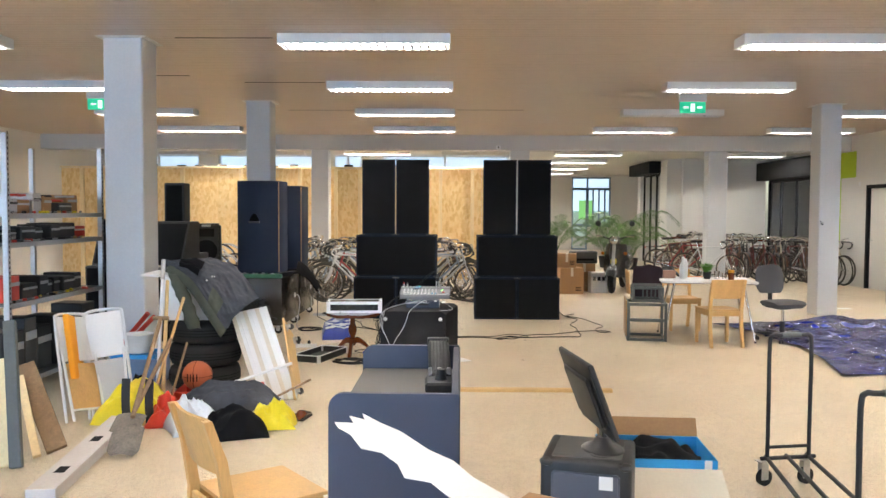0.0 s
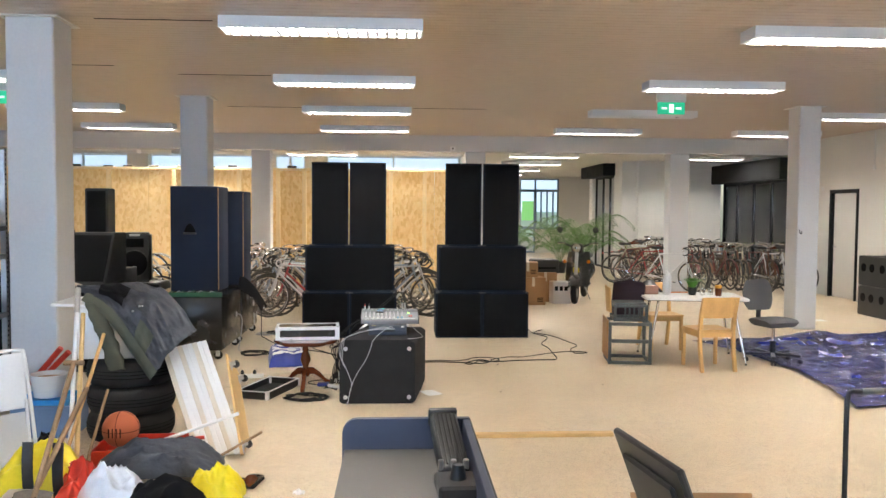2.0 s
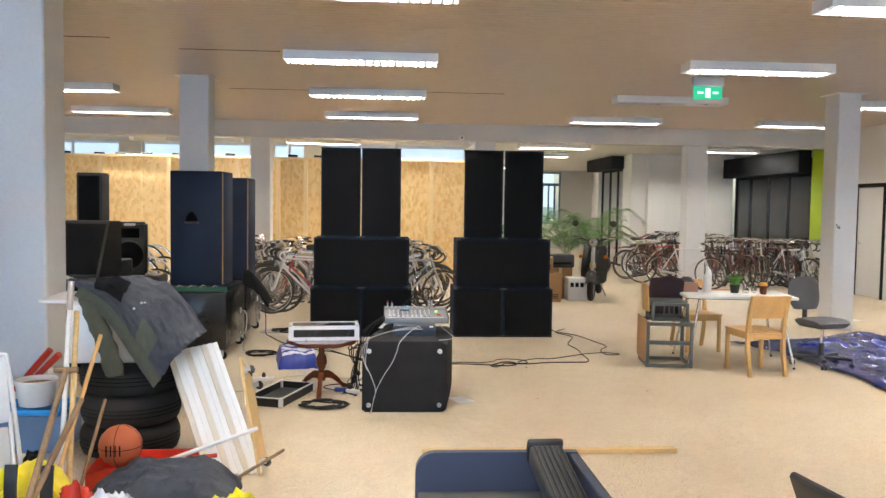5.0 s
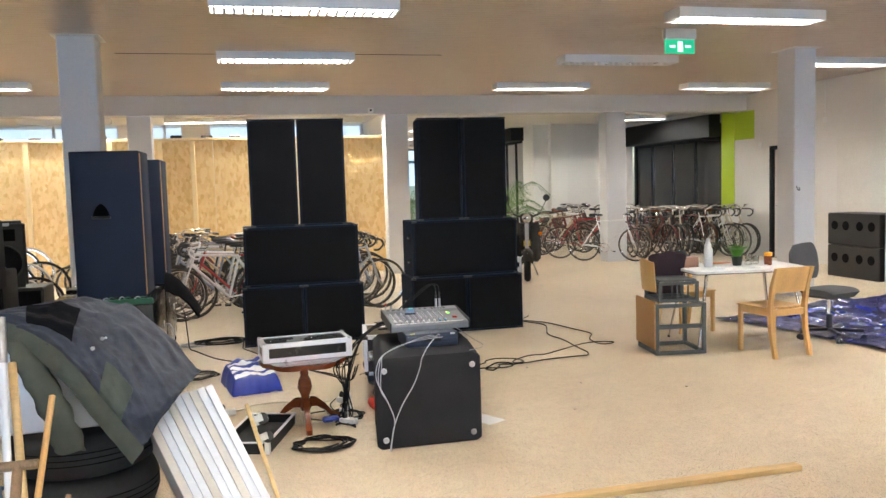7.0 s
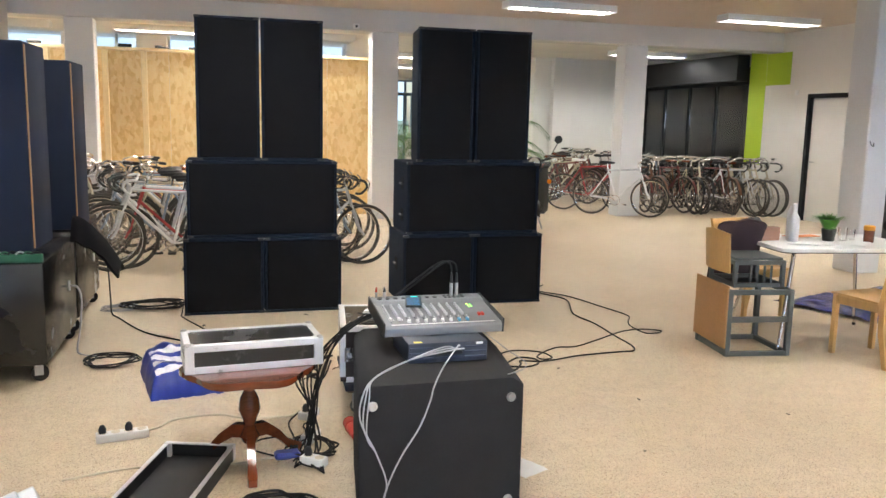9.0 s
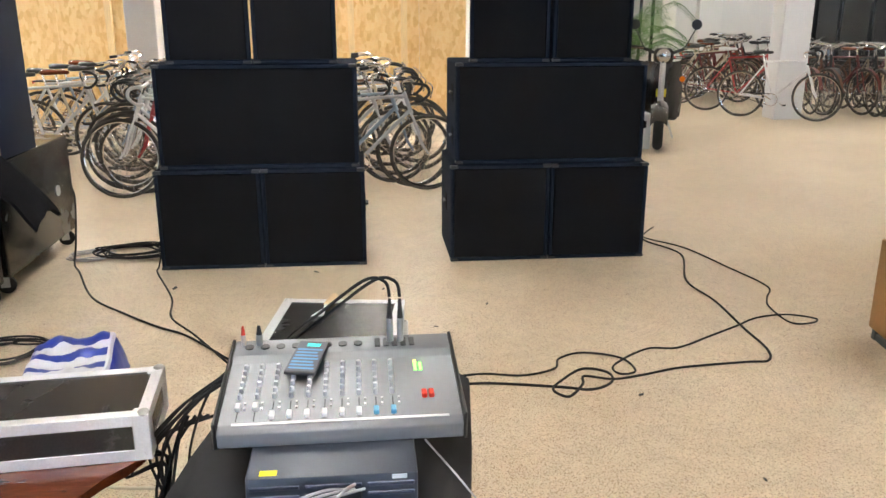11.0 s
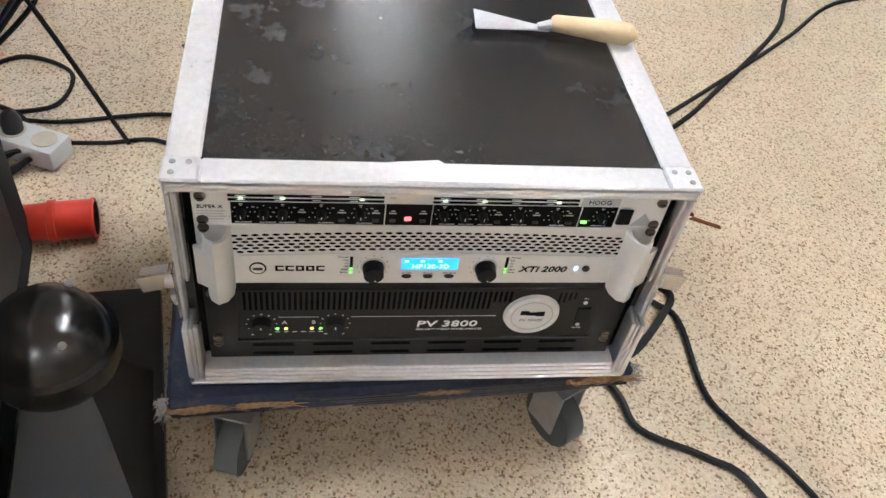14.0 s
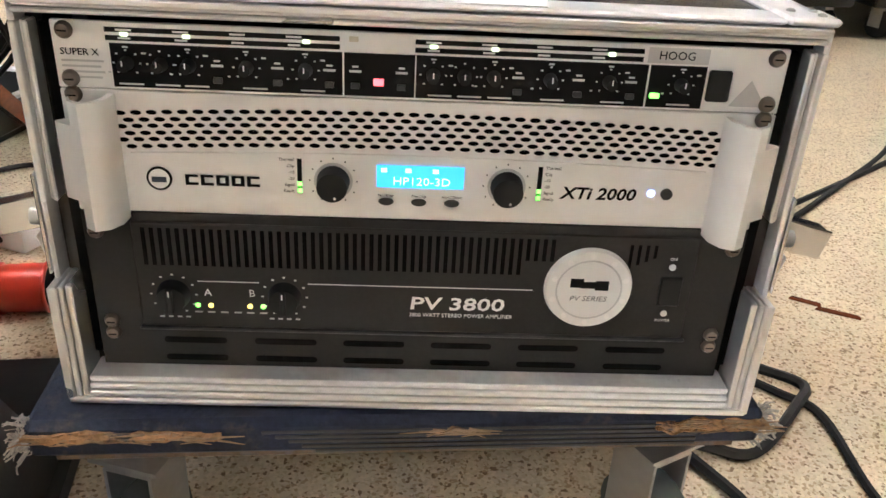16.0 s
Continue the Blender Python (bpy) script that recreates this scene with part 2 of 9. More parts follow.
M_CABLE = mat("black_cable", (0.012, 0.0115, 0.012), 0.65, vary=0.2, spec=0.2)
M_CABLEG = mat("grey_cable", (0.38, 0.38, 0.40), 0.45, vary=0.1)
M_CREAM = mat("cream_plastic", (0.66, 0.60, 0.48), 0.5, vary=0.06)
M_CLEAR = glass("clear_glass")


# ---------- mesh helpers ----------
def box(bm, x0, x1, y0, y1, z0, z1, bev=0.0, m=None, seg=1):
    vs = [bm.verts.new((x, y, z)) for x in (x0, x1) for y in (y0, y1) for z in (z0, z1)]
    fs = [bm.faces.new([vs[i] for i in q]) for q in ((0, 1, 3, 2), (4, 6, 7, 5), (0, 4, 5, 1), (2, 3, 7, 6), (0, 2, 6, 4), (1, 5, 7, 3))]
    if bev:
        es = {e for f in fs for e in f.edges}
        r = bmesh.ops.bevel(bm, geom=list(es), offset=bev, segments=seg, affect="EDGES", profile=0.5)
        vs = list({v for f in r["faces"] for v in f.verts} | {v for v in vs if v.is_valid})
    if m is not None:
        for v in vs:
            v.co = m @ v.co
    return bm


def ring_frame(d):
    d = d.normalized()
    a = d.cross(Vector((0, 0, 1)))
    if a.length < 1e-3:
        a = d.cross(Vector((0, 1, 0)))
    a.normalize()
    return a, d.cross(a).normalized()


def rod(bm, p, q, r, n=10, r2=None, caps=True):
    p, q = Vector(p), Vector(q)
    a, b = ring_frame(q - p)
    r2 = r if r2 is None else r2
    rings = []
    for c, rr in ((p, r), (q, r2)):
        rings.append([bm.verts.new(c + (a * math.cos(2 * math.pi * i / n) + b * math.sin(2 * math.pi * i / n)) * rr) for i in range(n)])
    for i in range(n):
        bm.faces.new((rings[0][i], rings[0][(i + 1) % n], rings[1][(i + 1) % n], rings[1][i]))
    if caps:
        bm.faces.new(rings[0][::-1]); bm.faces.new(rings[1])
    return bm


def smooth_path(pts, step=5):
    pts = [Vector(p) for p in pts]
    out = []
    for i in range(len(pts) - 1):
        p0, p1, p2, p3 = pts[max(i - 1, 0)], pts[i], pts[i + 1], pts[min(i + 2, len(pts) - 1)]
        for k in range(step):
            t = k / step
            out.append(0.5 * (2 * p1 + (p2 - p0) * t + (2 * p0 - 5 * p1 + 4 * p2 - p3) * t * t + (3 * p1 - p0 - 3 * p2 + p3) * t ** 3))
    out.append(pts[-1])
    return out


def tube(bm, pts, r, n=8, step=5, closed=False):
    pts = smooth_path(pts, step) if step > 1 else [Vector(p) for p in pts]
    rings = []
    a = None
    for i, p in enumerate(pts):
        d = (pts[min(i + 1, len(pts) - 1)] - pts[max(i - 1, 0)])
        if d.length < 1e-7:
            d = Vector((0, 0, 1))
        d.normalize()
        if a is None:
            a, b = ring_frame(d)
        else:
            a = (a - d * a.dot(d))
            a = a.normalized() if a.length > 1e-5 else ring_frame(d)[0]
            b = d.cross(a)
        rings.append([bm.verts.new(p + (a * math.cos(2 * math.pi * k / n) + b * math.sin(2 * math.pi * k / n)) * r) for k in range(n)])
    for u, v in zip(rings, rings[1:]):
        for k in range(n):
            bm.faces.new((u[k], u[(k + 1) % n], v[(k + 1) % n], v[k]))
    bm.faces.new(rings[0][::-1]); bm.faces.new(rings[-1])
    return bm


def lathe(bm, prof, n=24, m=None):
    """prof: (radius, height) from bottom to top."""
    m = m or Matrix()
    rings = [[bm.verts.new(m @ Vector((r * math.cos(2 * math.pi * i / n), r * math.sin(2 * math.pi * i / n), z))) for i in range(n)] for r, z in prof]
    for u, v in zip(rings, rings[1:]):
        for i in range(n):
            bm.faces.new((u[i], u[(i + 1) % n], v[(i + 1) % n], v[i]))
    bm.faces.new(rings[0][::-1]); bm.faces.new(rings[-1])
    return bm


def torus(bm, R, r, m=None, n=28, k=8, sx=1.0):
    m = m or Matrix()
    rings = []
    for i in range(n):
        a = 2 * math.pi * i / n
        rings.append([bm.verts.new(m @ Vector(((R + r * math.cos(2 * math.pi * j / k)) * math.cos(a), (R + r * math.cos(2 * math.pi * j / k)) * math.sin(a), r * sx * math.sin(2 * math.pi * j / k)))) for j in range(k)])
    for i in range(n):
        u, v = rings[i], rings[(i + 1) % n]
        for j in range(k):
            bm.faces.new((u[j], v[j], v[(j + 1) % k], u[(j + 1) % k]))
    return bm


def plate(bm, pts, z0, z1, m=None):
    """A flat outline in x, y made solid between z0 and z1."""
    m = m or Matrix()
    lo = [bm.verts.new(m @ Vector((x, y, z0))) for x, y in pts]
    hi = [bm.verts.new(m @ Vector((x, y, z1))) for x, y in pts]
    bm.faces.new(lo[::-1]); bm.faces.new(hi)
    k = len(pts)
    for i in range(k):
        bm.faces.new((lo[i], lo[(i + 1) % k], hi[(i + 1) % k], hi[i]))
    return bm


def grid_sheet(bm, nx, ny, fn, thick=0.0):
    vs = [[bm.verts.new(fn(i / nx, j / ny)) for j in range(ny + 1)] for i in range(nx + 1)]
    for i in range(nx):
        for j in range(ny):
            bm.faces.new((vs[i][j], vs[i + 1][j], vs[i + 1][j + 1], vs[i][j + 1]))
    if thick:
        bm.normal_update()
        bmesh.ops.solidify(bm, geom=bm.faces[:], thickness=thick)
    return bm


def grid_shell(bm, nx, ny, fn, off):
    """A sheet with a constant thickness vector, closed round its border."""
    top = [[bm.verts.new(fn(i / nx, j / ny)) for j in range(ny + 1)] for i in range(nx + 1)]
    low = [[bm.verts.new(v.co - off) for v in row] for row in top]
    for i in range(nx):
        for j in range(ny):
            bm.faces.new((top[i][j], top[i + 1][j], top[i + 1][j + 1], top[i][j + 1]))
            bm.faces.new((low[i][j], low[i][j + 1], low[i + 1][j + 1], low[i + 1][j]))
    rim = [(i, 0) for i in range(nx)] + [(nx, j) for j in range(ny)] + [(i, ny) for i in range(nx, 0, -1)] + [(0, j) for j in range(ny, 0, -1)]
    for (a, b), (c, d) in zip(rim, rim[1:] + rim[:1]):
        bm.faces.new((top[a][b], low[a][b], low[c][d], top[c][d]))
    return bm


def mesh_ob(name, bm, material, smooth=35):
    bmesh.ops.recalc_face_normals(bm, faces=bm.faces[:])
    me = bpy.data.meshes.new(name)
    bm.to_mesh(me)
    bm.free()
    me.materials.append(material)
    if smooth:
        me.shade_smooth()
        me.set_sharp_from_angle(angle=radians(smooth))
    return new(name, me)


def part(name, bm, material, parent, label="", smooth=35):
    ob = mesh_ob(name, bm, material, smooth)
    ob.parent = parent
    if label:
        ob["label"] = label
    return ob


def thing(name, label, category, x=0, y=0, z=0, rz=0, group="", rx=0, ry=0):
    ob = new(name)
    ob.empty_display_size = 0.1
    ob.matrix_world = pose(x, y, z, rx, ry, rz)
    return tagged(ob, label, category, group)


def structure(name, bm, material, label, category, smooth=0):
    return tagged(mesh_ob(name, bm, material, smooth), label, category, kind="structure")


def one(name, bm, material, label, category, group="", smooth=35):
    return tagged(mesh_ob(name, bm, material, smooth), label, category, group)


BM = bmesh.new


# ---------- the building ----------
CEIL, BACK_CEIL = 3.25, 3.06
XL, XR, YS = -9.5, 8.4, -4.5
structure("floor", box(BM(), XL - 0.3, XR + 0.3, YS - 0.3, 36.3, -0.2, 0.0), M_FLOOR, "cream speckled screed floor, worn and dusty", "floor")


def slatted_ceiling():
    bm = BM()
    y, pitch = YS, 0.1
    while y < 18.2:
        box(bm, XL, XR, y + 0.006, y + pitch - 0.006, CEIL, CEIL + 0.02)
        y += pitch
    box(bm, XL - 0.3, XR + 0.3, YS - 0.3, 18.2, CEIL + 0.03, CEIL + 0.25)
    return structure("ceiling", bm, M_SLAT, "warm beige ceiling of narrow lacquered slats", "ceiling")


slatted_ceiling()
structure("ceiling_back", box(BM(), XL - 0.3, XR + 3.3, 18.62, 36.3, BACK_CEIL, BACK_CEIL + 0.2), M_WALL, "plain off-white ceiling of the back hall", "ceiling")
structure("beam", box(BM(), XL, XR, 18.2, 18.62, 2.92, 3.5, 0.008), M_BEAM, "grey painted concrete beam across the hall", "beam")


def column(x0, x1, y0, y1, top, cap):
    ob = structure("column", box(BM(), x0, x1, y0, y1, 0, top, 0.012), M_COL, "square pale grey painted column", "column")
    if cap:
        bm = BM()
        for a, b, c, d in ((x0 - 0.05, x1 + 0.05, y0 - 0.05, y0 - 0.005), (x0 - 0.05, x1 + 0.05, y1 + 0.005, y1 + 0.05), (x0 - 0.05, x0 - 0.005, y0 - 0.005, y1 + 0.005), (x1 + 0.005, x1 + 0.05, y0 - 0.005, y1 + 0.005)):
            box(bm, a, b, c, d, top - 0.012, top - 0.001)
        part("ceiling_trim", bm, M_WALL, ob, smooth=0)
    return ob


column(-3.58, -3.2, 7.9, 8.28, CEIL, True)
column(-3.41, -3.04, 12.55, 12.92, CEIL, True)
column(5.37, 5.69, 12.72, 13.08, CEIL, True)
column(-3.45, -3.06, 18.25, 18.6, 2.92, False)
column(0.97, 1.39, 18.25, 18.6, 2.92, False)
column(5.32, 5.74, 18.25, 18.6, 2.92, False)


def wall_boxes(name, boxes, label, material=None):
    bm = BM()
    for b in boxes:
        box(bm, *b)
    return structure(name, bm, material or M_WALL, label, "wall")


# east wall with a door opening; the glazed front starts behind the beam
DY0, DY1, DH = 16.4, 17.45, 2.17
wall_boxes("wall_east", [(XR, XR + 0.25, YS, DY0, 0, 3.5), (XR, XR + 0.25, DY1, 19.12, 0, 3.5), (XR, XR + 0.25, DY0, DY1, DH, 3.5), (XR, XR + 0.25, 23.9, 24.3, 0, BACK_CEIL), (XR, XR + 0.25, 19.12, 23.9, 2.95, BACK_CEIL)], "off-white plastered wall with scuffs")
wall_boxes("wall_west", [(XL - 0.25, XL, YS, 36, 0, 3.5)], "off-white plastered wall")
wall_boxes("wall_south", [(XL, XR, YS - 0.25, YS, 0, 0.5), (XL, XR, YS - 0.25, YS, 2.7, 3.5), (XL, -9.0, YS - 0.25, YS, 0.5, 2.7), (-1.0, 1.0, YS - 0.25, YS, 0.5, 2.7), (6.5, XR, YS - 0.25, YS, 0.5, 2.7)], "off-white wall with broad windows")
YB = 23.2
wall_boxes("wall_north", [(5.65, XR, YB, YB + 0.25, 0, BACK_CEIL)], "off-white wall behind the bicycles")
structure("pier", box(BM(), 6.05, 6.5, YB - 0.18, YB - 0.002, 0, BACK_CEIL), M_WALL, "shallow off-white wall pier", "pier")
wall_boxes("wall_corridor", [(5.65, 5.9, YB + 0.25, 24.0, 0, BACK_CEIL), (5.65, 5.9, 26.6, 27.0, 0, BACK_CEIL), (5.65, 5.9, 24.0, 26.6, 2.72, BACK_CEIL), (5.9, 7.3, 26.75, 27.0, 0, BACK_CEIL), (7.3, 7.5, 27.0, 34.0, 0, BACK_CEIL)], "off-white corridor wall")
wall_boxes("wall_far", [(1.2, 4.45, 34, 34.25, 0, BACK_CEIL), (6.05, 7.5, 34, 34.25, 0, BACK_CEIL), (5.1, 6.05, 34, 34.25, 0, 0.95), (4.45, 6.05, 34, 34.25, 2.98, BACK_CEIL)], "off-white wall at the far entrance")
wall_boxes("wall_partition_side", [(1.2, 1.38, 19.2, 34, 0, BACK_CEIL)], "off-white wall beside the corridor")
wall_boxes("wall_windows", [(XL, 1.2, 22.0, 22.25, 0, 2.3), (XL, 1.2, 22.0, 22.25, 3.42, 3.7)] + [(x, x + 0.5, 22.0, 22.25, 2.3, 3.42) for x in (-7.15, -4.05, -2.75)], "off-white wall under a strip of high windows")


# ---------- windows and doors ----------
M_SKYGLOW = glow("overcast_sky", (0.66, 0.84, 1.0), 0.9)
M_BLIND = mat("venetian_blind", (0.7, 0.72, 0.75), 0.5, vary=0.05)
M_GARDEN = glow("garden_distance", (0.30, 0.40, 0.34), 0.7)


def window(name, axis, x0, x1, y, z0, z1, bars, label, material=None, depth=0.06):
    """A framed window in a wall that runs along x (axis x) or along y."""
    ob = thing(name, label, "window")
    ob["kind"] = "structure"

    def bx(a0, a1, d0, d1, c0, c1, bev=0.004):
        b = BM()
        return box(b, a0, a1, y + d0, y + d1, c0, c1, bev) if axis == "x" else box(b, y + d0, y + d1, a0, a1, c0, c1, bev)
    w = 0.055
    material = material or M_FRAME_GLOOM
    for q in ((x0, x1, z0, z0 + w), (x0, x1, z1 - w, z1), (x0, x0 + w, z0 + w, z1 - w), (x1 - w, x1, z0 + w, z1 - w)):
        part("window_frame", bx(q[0], q[1], -depth / 2, depth / 2, q[2], q[3]), material, ob)
    xs = [x0] + list(bars) + [x1]
    for b in bars:
        part("mullion", bx(b - 0.03, b + 0.03, -depth / 2, depth / 2, z0 + w, z1 - w), material, ob)
    for a, b in zip(xs, xs[1:]):
        pane = part("pane", bx(a + 0.035, b - 0.035, -0.004, 0.004, z0 + w, z1 - w, 0), M_CLEAR, ob)
        pane.visible_shadow = False
    return ob


for wx0, wx1 in ((-9.4, -7.15), (-6.65, -4.05), (-3.55, -2.75), (-2.25, -0.2)):
    if wx1 > -1:
        wx1 = 1.15
    window("window_high", "x", wx0, wx1, 22.12, 2.3, 3.42, [(wx0 + wx1) / 2], "high white window with a lowered blind", M_WHITE)
    bm = BM()
    z = 2.36
    while z < 3.4:
        box(bm, wx0 + 0.05, wx1 - 0.05, 22.02, 22.045, z, z + 0.004, 0, Matrix.Translation((0, 0, 0)))
        z += 0.055
    one("venetian_blind", bm, M_BLIND, "pale venetian blind lowered before a high window", "blind")
structure("backdrop", box(BM(), XL, 1.2, 23.0, 23.02, 2.0, 4.0), M_SKYGLOW, "bright overcast sky outside the high windows", "sky")
M_BLUEFRAME = mat("blue_grey_frame", (0.20, 0.27, 0.34), 0.5, vary=0.06)
window("window_far", "x", 5.1, 6.05, 34.1, 0.95, 2.5, [5.34, 5.58, 5.82], "far window with blue-grey frames onto a bright yard", M_BLUEFRAME, 0.1)
window("window_door_far", "x", 4.45, 5.1, 34.1, 0.0, 2.5, [], "far glazed entrance door with blue-grey frame", M_BLUEFRAME, 0.16)
window("window_transom", "x", 4.45, 6.05, 34.1, 2.5, 2.98, [5.1], "strip of glass over the far entrance", M_BLUEFRAME, 0.16)
# added glowing panel, gives the backlit green of stickers on the door
structure("backdrop_sticker_glow", box(BM(), 8.25, 9.2, 58.5, 58.52, 1.0, 2.35), glow("sticker_green_glow", (0.22, 0.55, 0.16), 0.9), "added green glow outside the entrance, for backlit door stickers", "hedge")
one("door_rail", box(BM(), 4.5, 5.06, 34.03, 34.07, 0.95, 1.06, 0.005), M_BLUEFRAME, "blue-grey rail across the glazed door", "rail")
structure("backdrop_sky", box(BM(), 0, 11, 60.0, 60.02, 1.2, 8.0), M_SKYGLOW, "bright overcast sky outside the entrance", "sky")
structure("backdrop_garden", box(BM(), 0, 11, 59.0, 59.02, -0.2, 1.6), M_GARDEN, "pale green garden outside the entrance", "garden")
window("window_entrance", "y", 24.0, 26.6, 5.78, 0.0, 2.72, [24.9, 25.7], "dark-framed glazed entrance under a shutter box")
one("shutter_box", box(BM(), 5.3, 5.648, 23.9, 26.7, 2.70, 3.04, 0.01), M_FRAME_GLOOM, "dark grey roller shutter box over the entrance", "shutter box")
window("window_glazed_front", "y", 19.15, 23.2, XR + 0.1, 0.0, 2.45, [20.3, 21.3, 22.3], "dark glazed shop front beside the bicycles")
one("shutter_box", box(BM(), XR - 0.28, XR - 0.004, 19.14, 23.19, 2.45, 2.94, 0.01), M_FRAME_GLOOM, "near-black roller shutter box over the glazing", "shutter box")
# darkness of the unlit shop is put into the near-black wall colour
wall_boxes("wall_dark_room", [(XR + 2.9, XR + 3.1, 19.0, 23.6, 0, 3.06), (XR + 0.25, XR + 2.9, 23.4, 23.6, 0, 3.06), (XR + 0.25, XR + 2.9, 19.0, 19.2, 0, 3.06)], "near-black wall standing in for the darkness of the unlit shop", M_FRAME_GLOOM)
structure("green_panel", box(BM(), XR - 0.006, XR - 0.001, 18.63, 19.11, 0.9, 3.0), M_LIME, "lime green painted strip of wall", "paint")
structure("green_panel", box(BM(), XR - 0.006, XR - 0.001, 17.95, 18.62, 2.35, 2.915), M_LIME, "lime green painted patch of wall", "paint")


def east_door():
    ob = thing("door_1", "pale grey door with black frame, closed", "door")
    ob["kind"] = "structure"
    for q in ((DY0, DY0 + 0.07, 0, DH), (DY1 - 0.07, DY1, 0, DH), (DY0 + 0.07, DY1 - 0.07, DH - 0.07, DH)):
        part("door_frame", box(BM(), XR - 0.02, XR + 0.12, q[0], q[1], q[2], q[3], 0.004), M_FRAME_GLOOM, ob)
    leaf = part("door_leaf", box(BM(), XR + 0.05, XR + 0.09, DY0 + 0.074, DY1 - 0.074, 0.01, DH - 0.074, 0.003), M_WALL, ob)
    hd = BM(); rod(hd, (XR + 0.05, DY1 - 0.16, 1.02), (XR - 0.01, DY1 - 0.16, 1.02), 0.01); rod(hd, (XR - 0.01, DY1 - 0.16, 1.02), (XR - 0.01, DY1 - 0.28, 1.02), 0.009)
    h = part("door_handle", hd, M_STEEL, ob)


east_door()
for a, b in ((-9.0, -1.0), (1.0, 6.5)):
    window("window_south", "x", a, b, YS - 0.12, 0.5, 2.7, [a + (b - a) * k / 5 for k in range(1, 5)], "broad window behind the walk", M_WHITE)
daylight(-5.0, YS - 0.4, 1.6, 8.0, 2.2, (-5.0, 5, 1.4), 440, (0.40, 0.65, 1.0))
daylight(3.75, YS - 0.4, 1.6, 5.5, 2.2, (3.75, 5, 1.4), 120, (0.70, 0.85, 1.0))


# ---------- the board partition ----------
OSB_TOP, OY = 2.58, 18.95


def partition():
    ob = thing("wall_partition", "raw OSB board partition on pine studs", "wall")
    ob["kind"] = "structure"
    x = -9.4
    while x < 1.1:
        x1 = min(x + 1.22, 1.16)
        part("panel", box(BM(), x, x1 - 0.004, OY, OY + 0.018, 0, OSB_TOP - 0.05, 0.001), M_OSB, ob)
        x += 1.22
    for sx in (-8.9, -7.6, -6.556, -5.191, -3.827, -3.0, -2.442, -1.2, -0.589, 0.145, 1.12):
        part("stud", box(BM(), sx - 0.042, sx + 0.042, OY - 0.075, OY - 0.002, 0, OSB_TOP - 0.05, 0.003), M_STUD, ob)
    part("top_rail", box(BM(), -9.4, 1.16, OY - 0.08, OY + 0.04, OSB_TOP - 0.048, OSB_TOP, 0.003), M_STUD, ob)


partition()


# ---------- lamps ----------
def ceiling_lamp(x0, y0, lit=True, z=CEIL, ln=1.63, louvre=True, twin=True):
    w, h = 0.3, 0.10
    ob = thing("ceiling_light", "white louvred fluorescent ceiling light" + (", lit" if lit else ", switched off"), "lamp", x0, y0, z, group="ceiling lights")
    bm = BM()
    box(bm, 0, ln, 0, 0.012, -h, -0.002); box(bm, 0, ln, w - 0.012, w, -h, -0.002)
    box(bm, 0, 0.012, 0.0125, w - 0.0125, -h, -0.002); box(bm, ln - 0.012, ln, 0.0125, w - 0.0125, -h, -0.002)
    box(bm, 0.0125, ln - 0.0125, 0.0125, w - 0.0125, -0.02, -0.004)
    part("housing", bm, M_WHITE, ob)
    for ty in (0.085, 0.215) if twin else (0.15,):
        part("tube", rod(BM(), (0.04, ty, -0.05), (ln - 0.04, ty, -0.05), 0.015, 8), M_TUBE if lit else M_WHITE, ob)
    if louvre:
        for k in range(20):
            lx = 0.05 + (ln - 0.10) * k / 19
            bm = BM()
            box(bm, lx - 0.011, lx + 0.011, 0.013, w - 0.013, -h + 0.002, -h + 0.034)
            part("louvre", bm, M_REFL, ob, smooth=0)
        part("louvre", box(BM(), 0.013, ln - 0.013, w / 2 - 0.013, w / 2 + 0.013, -h + 0.001, -h + 0.02), M_REFL, ob)
    return ob


def lamps():
    on = off = None
    for x0 in (-6.15, -1.86, 2.5, 5.95):
        # rows below y 5 are unseen, added to even out the light
        for y0 in (-0.85, 2.0, 4.87, 7.74, 10.6, 13.45, 16.3):
            lit = not (x0 == 2.5 and y0 == 13.45)
            if lit and on is not None:
                copy_thing(on, pose(x0, y0, CEIL))
            elif lit:
                on = ceiling_lamp(x0, y0)
            else:
                ceiling_lamp(x0, y0, False)


lamps()
for lx, ly in ((2.2, 20.3), (2.4, 23.5), (2.4, 27.0), (2.4, 30.5), (6.3, 20.6)):
    ceiling_lamp(lx, ly, True, BACK_CEIL, louvre=False, twin=False)
for lx, ly in ((-8.0, 20.2), (-5.6, 20.2), (-3.0, 20.2), (-0.6, 20.2)):
    ceiling_lamp(lx, ly, lx == -3.0, BACK_CEIL, louvre=False, twin=False)
for lx, ll in ((-6.15, 1.63), (-4.45, 0.9), (-1.86, 1.63), (-0.15, 0.9)):
    ceiling_lamp(lx, 18.66, True, BACK_CEIL, ll, louvre=False)


